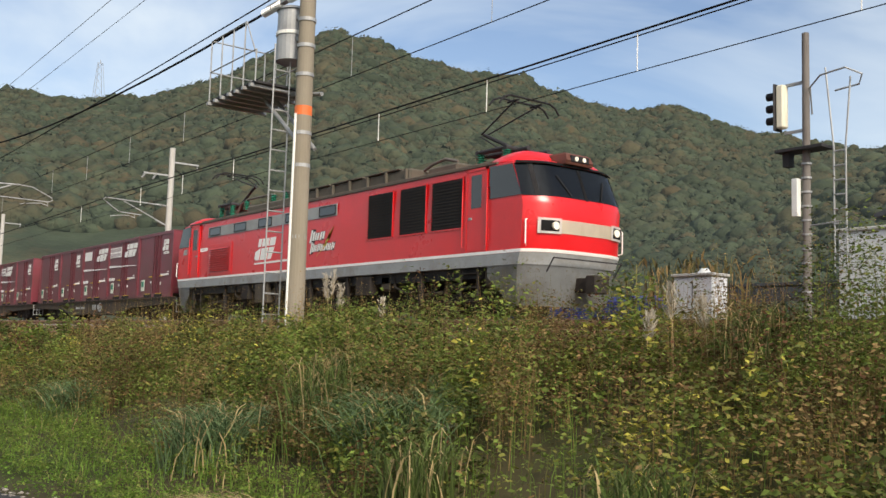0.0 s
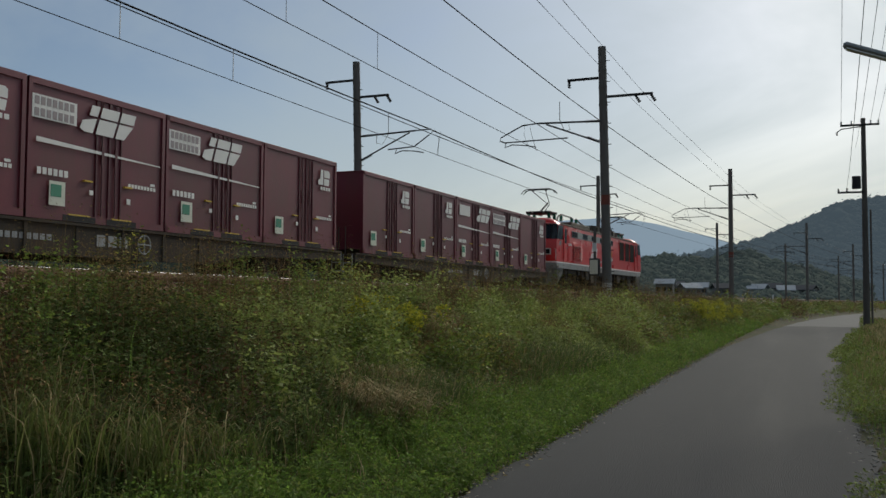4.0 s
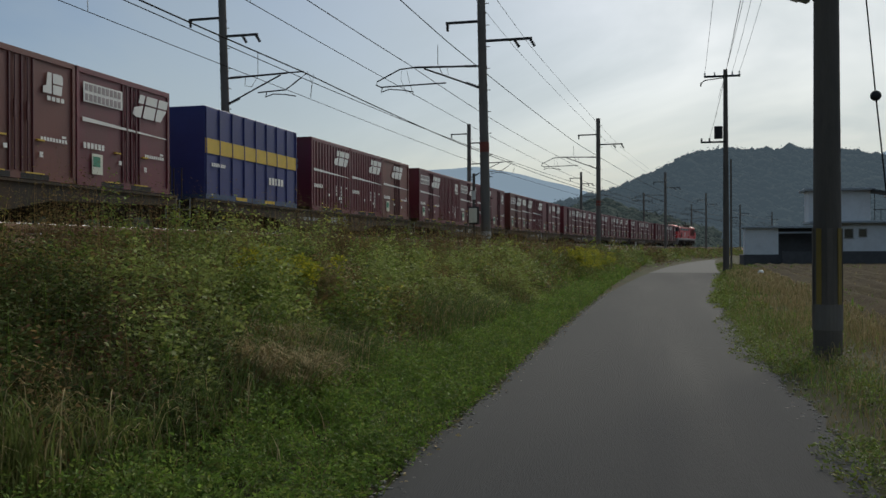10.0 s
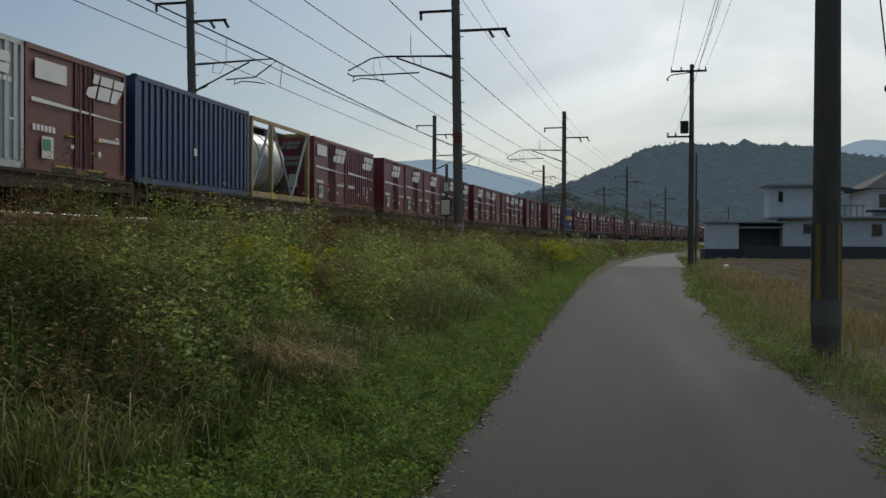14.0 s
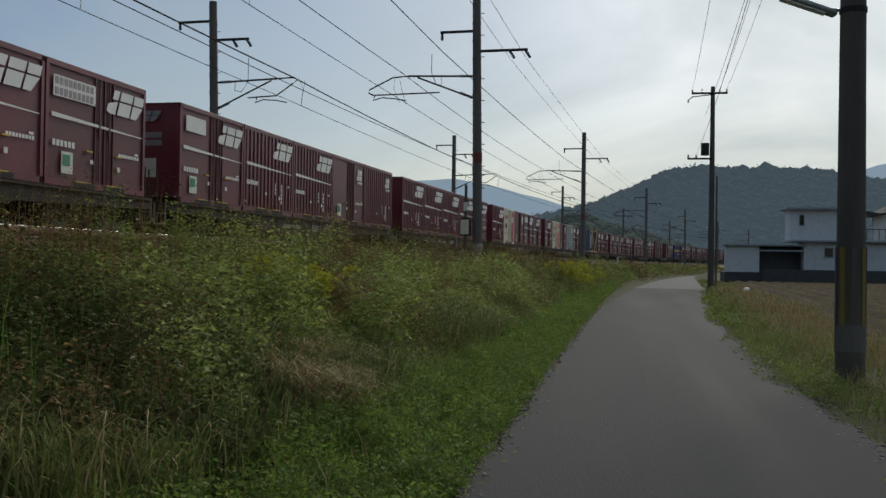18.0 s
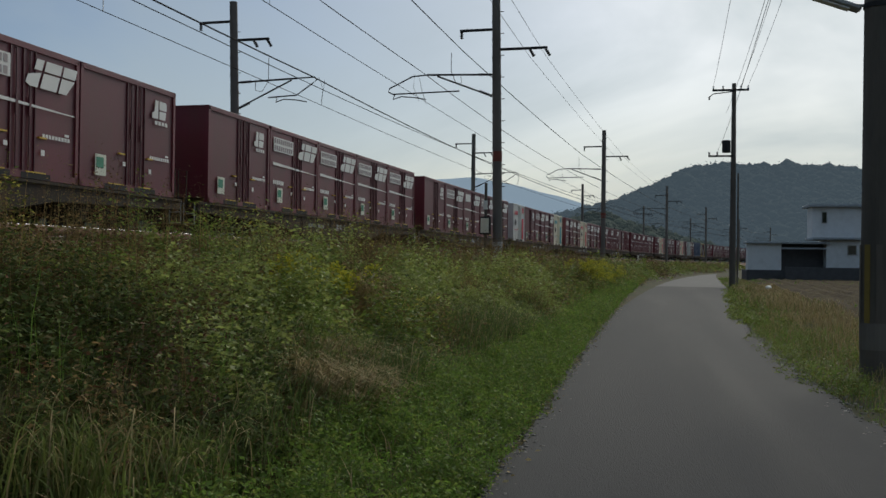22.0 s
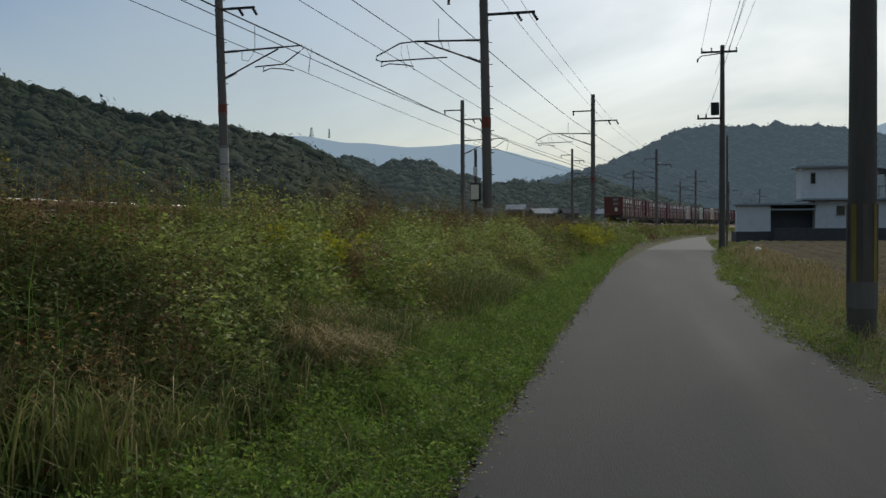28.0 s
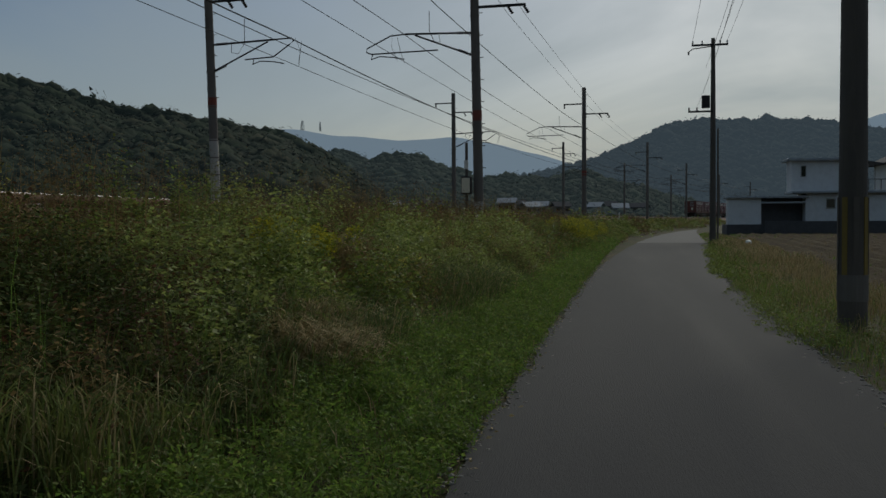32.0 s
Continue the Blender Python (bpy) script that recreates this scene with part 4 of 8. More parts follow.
def locomotive():
    ob = thing("electric_locomotive", "red electric locomotive with grey skirt and white waist line", "locomotive")
    part("body", shell([1.29, 1.5, 2.5, 2.6, 3.0, 3.42, 3.50, 3.55]), M["red"], ob, "glossy red body", smooth=True)
    part("roof", shell([3.53, 3.58, 3.62]), M["red"], ob)
    part("skirt", shell([1.24, 1.27, 1.49], 0.006), M["skirt"], ob, "dusty grey lower edge", smooth=True)
    part("waist_line", shell([1.495, 1.50, 1.555, 1.56], 0.010), M["white_paint"], ob)
    part("roof_deck", boxes((-1.15, 1.15, -8.3, 8.3, 3.52, 3.60), bevel=0.02), M["roof_grey"], ob)
    part("roof_edge", boxes(*[(sx * 1.36, sx * 1.43, -8.4, 8.4, 3.43, 3.47) for sx in (-1, 1)]), M["roof_grey"], ob)
    # long ducts and boxes on the roof
    for y0, y1, h, w in ((-1.47, 4.23, 0.32, 0.95), (4.49, 5.69, 0.32, 0.6), (-5.2, -1.55, 0.26, 0.9)):
        d = part("roof_duct", boxes((-w, w, y0, y1, 3.6, 3.6 + h), bevel=0.05), M["roof_grey"], ob, "brown dusty roof duct")
        if y1 - y0 > 5:
            for a in np.arange(y0 + 0.1, y1 - 1.5, 1.76):
                part("duct_lid", boxes((-w - 0.05, w + 0.05, a, a + 1.65, 3.6 + h, 3.6 + h + 0.03)), M["roof_grey"], d)
            for sx in (-1, 1):
                for a in np.arange(y0 + 0.2, y1, 0.9):
                    part("duct_strut", boxes((sx * (w + 0.01), sx * (w + 0.09), a - 0.03, a + 0.03, 3.52, 3.6 + h - 0.02)), M["roof_grey"], d)
    for row in ([(0.5, 5.6, 3.95), (0.5, 5.1, 4.08), (0.5, 4.6, 4.02), (0.5, 4.2, 3.9)], [(0.55, -3.95, 4.18), (0.55, -5.9, 4.2), (0.55, -6.4, 4.1), (0.55, -6.7, 3.8)], [(0.55, -3.15, 4.18), (0.55, -2.3, 4.0), (0.55, -1.5, 3.92)]):
        part("roof_pipe", rods(row, r=0.04), M["pole_dark"], ob)
    for y in (-3.15, -4.0, -5.95):
        insulator(ob, 0.55, y, 3.84, 0.34)
    pantograph(ob, 7.0, 1)
    pantograph(ob, -7.55, -1, 0.16)
    for end in (1, -1):
        part("windscreen", nose_patch([2.66, 2.8, 3.0, 3.2, 3.38], -0.995, 0.995, end, 0.008, n=23), M["glass_dark"], ob, "dark curved windscreen wrapping round the nose", smooth=True)
        for sx in (-1, 1):
            part("screen_pillar", nose_patch([2.66, 2.9, 3.1, 3.38], sx * 0.80, sx * 0.86, end, 0.014, n=3), M["steel_dark"], ob)
            foot, tip = nose_points(2.70, 0.03, sx * 0.30, sx * 0.31, 2)[0], nose_points(3.15, 0.03, sx * 0.48, sx * 0.49, 2)[0]
            part("wiper", rods([(x * end, y * end, z) for x, y, z in (foot, tip)], r=0.014, sides=5), M["black"], ob)
        part("screen_pillar", nose_patch([2.64, 2.9, 3.1, 3.34], -0.03, 0.03, end, 0.016, n=2), M["black"], ob)
        part("visor", nose_patch([3.38, 3.42, 3.45], -0.97, 0.97, end, 0.05, thick=0.03, n=17), M["black"], ob, "black visor edge")
        bm = bmesh.new()
        rings = [[bm.verts.new((x * w_, y_ * end, z_)) for x, y_ in ((-1, a_), (1, a_), (1, b_), (-1, b_))] for z_, w_, a_, b_ in ((3.44, 0.40, 8.3, 9.44), (3.52, 0.40, 8.3, 9.48), (3.66, 0.36, 8.3, 9.42), (3.70, 0.33, 8.35, 9.34))]
        for a_, b_ in zip(rings, rings[1:]):
            for i in range(4):
                bm.faces.new((a_[i], a_[(i + 1) % 4], b_[(i + 1) % 4], b_[i]))
        bm.faces.new(rings[-1])
        bm.faces.new(rings[0][::-1])
        bmesh.ops.recalc_face_normals(bm, faces=bm.faces[:])
        part("head_lamp_box", bm, M["rust_brown"], ob, "brown dusty lamp housing")
        part("lamp_opening", boxes((-0.27, 0.27, end * 9.40, end * 9.485, 3.50, 3.63)), M["black"], ob)
        bm = bmesh.new()
        rings = []
        for z_, w_, a_, b_ in ((3.46, 1.36, 7.85, 9.05), (3.56, 1.28, 7.88, 9.02), (3.66, 1.12, 7.98, 8.92), (3.75, 0.92, 8.12, 8.80), (3.79, 0.60, 8.25, 8.66)):
            ring = []
            for q in range(20):
                an = 2 * math.pi * q / 20
                cx, cy = math.copysign(abs(math.cos(an)) ** 0.45, math.cos(an)), math.copysign(abs(math.sin(an)) ** 0.45, math.sin(an))
                ring.append(bm.verts.new((cx * w_, end * ((a_ + b_) / 2 + cy * (b_ - a_) / 2), z_)))
            rings.append(ring)
        for a_, b_ in zip(rings, rings[1:]):
            for i in range(20):
                bm.faces.new((a_[i], a_[(i + 1) % 20], b_[(i + 1) % 20], b_[i]))
        bm.faces.new(rings[-1])
        bmesh.ops.recalc_face_normals(bm, faces=bm.faces[:])
        part("cab_roof", bm, M["red"], ob, "rounded red cab roof", smooth=True)
        for sx in (-0.15, 0.15):
            part("head_lamp", rod(bmesh.new(), (sx * 0.75, end * 9.47, 3.565), (sx * 0.75, end * 9.50, 3.565), 0.05, sides=14), M["lamp_glow"], ob)
        part("cream_band", nose_patch([1.90, 2.0, 2.18], -0.80, 0.80, end, 0.008), M["cream"], ob, "cream nose band", smooth=True)
        for sx in (-1, 1):
            lamp = part("lamp_surround", nose_patch([1.88, 2.04, 2.20], sx * 0.50, sx * 0.84, end, 0.03), M["white_paint"], ob)
            part("lamp_recess", nose_patch([1.93, 2.04, 2.15], sx * 0.54, sx * 0.80, end, 0.036), M["black"], lamp)
            y = loco_front(2.04) - 0.44 * 0.62 ** 4.0 + 0.055
            part("head_lamp", rod(bmesh.new(), (sx * 0.90, end * (y - 0.02), 2.04), (sx * 0.90, end * (y + 0.03), 2.04), 0.085, sides=14), M["lamp_glow"], lamp)
            xs = sx * 1.446
            yc = end * 8.32
            w = part("cab_window", side_plate(bmesh.new(), [(end * 9.25, 2.68), (end * 8.95, 3.36), (end * 8.22, 3.38), (end * 8.22, 2.68)], sx * 1.436, 0.016), M["glass_dark"], ob)
            part("handrail", rods([(sx * 1.35, end * 9.32, 1.62), (sx * 1.44, end * 9.39, 1.66), (sx * 1.44, end * 9.39, 2.15), (sx * 1.33, end * 9.32, 2.18)], r=0.016, sides=6), M["white_paint"], ob)
            door = part("door", boxes((sx * 1.425, sx * 1.452, end * 7.47, end * 8.09, 1.58, 3.34), bevel=0.01), M["red"], ob, "red cab door")
            part("door_window", boxes((sx * 1.44, sx * 1.457, end * 7.60, end * 7.97, 2.52, 3.26), bevel=0.01), M["glass_dark"], door)
            part("door_handle", boxes((sx * 1.45, sx * 1.48, end * 7.55, end * 7.65, 2.28, 2.33)), M["steel"], door)
            part("door_frame", boxes((sx * 1.43, sx * 1.462, end * 7.40, end * 7.47, 1.58, 3.40), (sx * 1.43, sx * 1.462, end * 8.09, end * 8.16, 1.58, 3.40), (sx * 1.43, sx * 1.462, end * 7.40, end * 8.16, 3.34, 3.40)), M["red"], ob)
            for yg in (7.35, 8.19):
                part("grab_rail", rods([(sx * 1.44, end * yg, 1.68), (sx * 1.49, end * yg, 1.70), (sx * 1.49, end * yg, 2.95), (sx * 1.44, end * yg, 2.97)], r=0.015, sides=6), M["red"], ob)
            part("door_step", boxes(*[(sx * 1.15, sx * 1.4, end * 7.22, end * 7.82, z, z + 0.03) for z in (0.5, 0.8, 1.1)], (sx * 1.36, sx * 1.4, end * 7.20, end * 7.24, 0.5, 1.25), (sx * 1.36, sx * 1.4, end * 7.80, end * 7.84, 0.5, 1.25)), M["under"], ob)
        bm = bmesh.new()
        rings = []
        for z, g in ((0.40, -0.14), (0.62, -0.05), (1.0, -0.02), (1.26, -0.01)):
            pts = [(x, y, zz) for x, y, zz in nose_points(max(z, 0.5), g)]
            w0 = pts[0][0], pts[-1][0]
            back_y = 8.17 if z > 0.9 else 8.62
            pts = [(w0[0], back_y, z)] + [(x, y, z) for x, y, _ in pts] + [(w0[1], back_y, z)]
            rings.append([bm.verts.new((x * end, y * end, zz)) for x, y, zz in pts])
        for a, b in zip(rings, rings[1:]):
            for i in range(len(a) - 1):
                bm.faces.new((a[i], a[i + 1], b[i + 1], b[i]))
        bmesh.ops.solidify(bm, geom=bm.faces[:], thickness=0.03)
        part("front_skirt", bm, M["skirt"], ob, "grey front skirt", smooth=True)
        part("coupler", boxes((-0.13, 0.13, end * 9.27, end * 10.12, 0.72, 1.02), (-0.22, 0.22, end * 9.89, end * 10.17, 0.68, 1.06), bevel=0.02), M["under"], ob)
        part("front_rail", rods([(-1.0, end * 9.77, 1.38), (1.0, end * 9.77, 1.38)], [(-1.0, end * 9.77, 1.38), (-1.0, end * 9.57, 1.1)], [(1.0, end * 9.77, 1.38), (1.0, end * 9.57, 1.1)], r=0.016, sides=6), M["steel_dark"], ob)
    for sx in (1, -1):
        X = sx * 1.441
        # big black louvres towards the front, window band and vent towards the rear
        for y0, y1 in ((3.16, 4.25), (4.59, 5.63), (5.89, 7.02)):
            lv = part("louvre", boxes((X, X + sx * 0.006, y0, y1, 2.14, 3.27)), M["black"], ob, "black louvre")
            part("louvre_frame", boxes((X, X + sx * 0.02, y0 - 0.03, y0, 2.11, 3.28), (X, X + sx * 0.02, y1, y1 + 0.03, 2.11, 3.28), (X, X + sx * 0.02, y0 - 0.03, y1 + 0.03, 2.11, 2.14), (X, X + sx * 0.02, y0 - 0.03, y1 + 0.03, 3.25, 3.28)), M["red"], lv)
            slat = None
            for i in range(15):
                z = 2.17 + i * 0.072
                if slat is None:
                    slat = part("slat", boxes((X, X + sx * 0.028, y0, y1, 0, 0.026)), M["under"], lv)
                    slat.matrix_basis = Matrix.Translation((0, 0, z))
                else:
                    part_at("slat", slat.data, lv, Matrix.Translation((0, 0, z)))
        part("window_band", boxes((X - sx * 0.002, X + sx * 0.006, -6.95, 1.57, 2.90, 3.23), bevel=0.0), M["grey_band"], ob, "grey window band")
        for y in (1.06, -0.92, -2.69, -4.46, -6.40):
            pane = part("side_window", boxes((X, X + sx * 0.014, y - 0.42, y + 0.42, 2.96, 3.18), bevel=0.0), M["glass_dark"], ob)
            part("window_frame", boxes((X, X + sx * 0.022, y - 0.445, y - 0.42, 2.935, 3.205), (X, X + sx * 0.022, y + 0.42, y + 0.445, 2.935, 3.205), (X, X + sx * 0.022, y - 0.445, y + 0.445, 3.18, 3.205), (X, X + sx * 0.022, y - 0.445, y + 0.445, 2.935, 2.96)), M["black"], pane)
        vent = part("vent", boxes((X, X + sx * 0.02, -6.82, -4.98, 1.58, 2.64), bevel=0.008), M["red"], ob)
        # dark maroon plate painted as the shade behind the slats
        part("vent_opening", boxes((X + sx * 0.019, X + sx * 0.024, -6.72, -5.16, 1.70, 2.50)), M["maroon_dark"], vent)
        slat = None
        for i in range(11):
            z = 1.72 + i * 0.072
            if slat is None:
                slat = part("slat", polygon(bmesh.new(), [(X + sx * 0.022, -6.72, 0.052), (X + sx * 0.060, -6.72, 0.014), (X + sx * 0.060, -6.72, 0.004), (X + sx * 0.022, -6.72, 0.040)], (0, 1.56, 0)), M["red_gloss"], vent)
                slat.matrix_basis = Matrix.Translation((0, 0, z))
            else:
                part_at("slat", slat.data, vent, Matrix.Translation((0, 0, z)))
        bm = logo_three(bmesh.new(), X, (-3.34 if sx > 0 else 1.92), 1.93, 1.42, 0.65)
        part("side_logo", bm, M["white_paint"], ob, "white slanted mark")
        line = [(-3.32, 1.80), (-3.32, 1.85), (-1.3, 1.87), (-0.46, 1.81)]
        part("logo_line", side_plate(bmesh.new(), line if sx > 0 else [(y, z) for y, z in line][::-1], X), M["white_paint"], ob)
        for a, b, z, h, n in ((0.12, 0.95, 2.30, 0.22, 3), (0.16, 1.50, 1.99, 0.20, 7)):
            for i in range(n):
                p0, p1 = a + (b - a) * i / n, a + (b - a) * (i + (0.80 if i % 2 else 0.86)) / n
                hh, low = (h * 1.35, 0.05) if i == 0 else (h * (0.92 if i % 2 else 1.0), 0.0)

                def slab(u0, u1, v0, v1):
                    return [(p0 + u * (p1 - p0) + 0.34 * v * hh, z - low + v * (hh + low)) for u, v in ((u0, v0), (u1, v0), (u1, v1), (u0, v1))]
                part("figure_edge", side_plate(bmesh.new(), slab(-0.05, 1.03, -0.06, 1.05), X, 0.003), M["black"], ob)
                bm = bmesh.new()
                for q in ((0, 0.40, 0, 1.0), (0.56, 0.96, 0.0 if i % 2 else 0.14, 1.0 if i % 3 else 0.86)):
                    side_plate(bm, slab(*q), X, 0.006)
                part("name_figure", bm, M["white_paint"], ob, "white slanted figure")
        bolt = [(0.50, 1.83), (0.95, 2.10), (0.88, 2.13), (1.22, 2.28), (1.12, 2.33), (1.44, 2.62), (1.20, 2.44), (1.30, 2.40), (1.00, 2.22), (1.10, 2.16)]
        part("lightning_mark", side_plate(bmesh.new(), bolt[::sx], X + sx * 0.003), M["yellow"], ob, "yellow lightning mark")
        bm = bars(bmesh.new(), X, (-7.58 if sx > 0 else 6.0), (-6.95 if sx > 0 else 6.7), 2.44, 0.12, 8)
        tagged(part("number_print", bm, M["white_paint"], ob), kind="stuff")
        part("cab_mark", logo_two(bmesh.new(), X, (-9.12 if sx > 0 else 8.2), 2.40, 0.36, 0.2), M["grey_band"], ob)
        for a, b, z0, z1 in ((-3.25, -2.4, 0.62, 1.24), (-4.2, -3.7, 0.75, 1.2), (2.6, 3.3, 0.72, 1.2)):
            part("underfloor_box", boxes((sx * 1.2, sx * 1.42, a, b, z0, z1), bevel=0.02), M["under"] if z0 > 0.7 else M["dust_grey"], ob)
        for a in (-5.6, -1.9, 0.1, 2.1, 5.4):
            part("frame_strut", boxes((sx * 1.28, sx * 1.38, a - 0.05, a + 0.05, 0.45, 1.24), bevel=0.01), M["under"], ob)
        for yb in (-6.1, 0.0, 6.1):
            for s in (-1, 1):
                part("sand_box", boxes((sx * 1.06, sx * 1.30, yb + s * 2.02 - 0.2, yb + s * 2.02 + 0.2, 0.82, 1.20), bevel=0.04), M["dust_grey"], ob, "dusty grey sand box")
                part("sand_pipe", rods([(sx * 1.14, yb + s * 2.02, 0.84), (sx * 1.05, yb + s * 1.98, 0.5), (sx * 0.72, yb + s * 1.93, 0.12)], r=0.022, sides=6), M["under"], ob)
                part("brake_cylinder", rod(bmesh.new(), (sx * 1.08, yb + s * 0.62 - 0.16, 0.86), (sx * 1.08, yb + s * 0.62 + 0.16, 0.86), 0.12, sides=12), M["under"], ob)
                part("coil_spring", rods([(sx * 1.06 + 0.085 * math.cos(q * 1.05), yb + s * 0.24 + 0.085 * math.sin(q * 1.05), 0.70 + 0.0105 * q) for q in range(40)], r=0.018, sides=5), M["dust_grey"], ob)
            part("damper", rods([(sx * 1.12, yb - 0.95, 0.66), (sx * 1.12, yb + 0.15, 0.74)], r=0.05), M["dust_grey"], ob, "dusty damper beside the bogie")
        for a in (-4.9, -1.2, 1.3, 4.2):
            part("brake_pipe", rods([(sx * 1.3, a, 1.22), (sx * 1.34, a + 0.1, 0.9), (sx * 1.3, a + 0.5, 0.75), (sx * 1.2, a + 0.9, 0.78)], r=0.03), M["under"], ob)
    part("underframe", boxes((-1.3, 1.3, -7.9, 7.9, 1.0, 1.26), (-0.42, 0.42, -7.5, 7.5, 0.36, 1.0)), M["black"], ob)
    for y in (-6.1, 0.0, 6.1):
        bogie(ob, y, 1.25, 0.56)
    for c in ob.children:
        if c.name.split(".")[0] in ("louvre", "window_band", "side_window", "vent", "side_logo", "logo_line", "figure_edge", "name_figure", "lightning_mark", "number_print", "cab_mark",
                                    "underfloor_box", "frame_strut", "brake_pipe", "roof_duct", "roof_pipe", "insulator", "pantograph"):
            c.location.y += 0.27
    return ob


protos = {}


def made(kind, build, *args):
    """The first call builds the thing, later calls copy it."""
    key = (kind, *args)
    if key not in protos:
        protos[key] = build(*args)
        return protos[key]
    return copy_thing(protos[key], Matrix.Identity(4))


RIDERS.append((locomotive(), 10.17, ZR, 11.0))
# Each wagon from front to rear; "-" is an empty place
LOADS = ["duo txt box duo duo", "duo v v duo v", "tri tri box duo txt", "txt tri txt txt duo", "box duo rib box txtb", "duo rib txt ribduo txt", "trib rib rib tarp",
         "txt duob - duo duo", "box box plain txt tri", "txt rib tri tri tri", "rib box tank iso", "boxb silver duo bndr tri", "tri box duo bndr rib", "box rib rib rib rib",
         "ribduo duo rib rib box", "txt txt bndr boxb box", "bndb box txt duo bndw", "txt txt box txt duo", "txt txt txt txt duo", "duo txt duo boxb txtb"]
KINDS = {"v": ("v19", "maroon"), "duo": ("duo", "maroon"), "duob": ("duo", "maroon_brown"), "txt": ("tri_txt", "maroon"), "txtb": ("tri_txt", "maroon_brown"), "box": ("tri_box", "maroon"), "boxb": ("tri_box", "maroon_brown"),
         "tri": ("tri", "maroon"), "trib": ("tri", "maroon_brown"), "rib": ("rib_tri", "maroon"), "ribduo": ("rib_duo", "maroon"), "plain": ("plain", "maroon_brown"),
         "bndr": ("bnd_r", "cream"), "bndb": ("bnd_b", "cream"), "bndw": ("bnd_w", "pale_grey"), "silver": ("rib_duo", "silver")}
for n, load in enumerate(LOADS):
    u0 = 19.8 + 20.4 * n
    RIDERS.append((made("wagon", flat_wagon), u0 + 10.2, ZR, 14.0))
    u = u0 + 0.8
    for word in load.split():
        if word in ("tarp", "iso", "tank"):
            ob = made(word, {"tarp": tarp_container, "iso": iso_container, "tank": tank_container}[word])
            if word == "tarp":
                u += 1.25
            RIDERS.append((ob, u + 3.03, ZR + 1.0, 3.7))
            u += 6.1
        else:
            if word != "-":
                RIDERS.append((made("container", container, *KINDS[word]), u + 1.88, ZR + 1.0, 3.7))
            u += 3.76

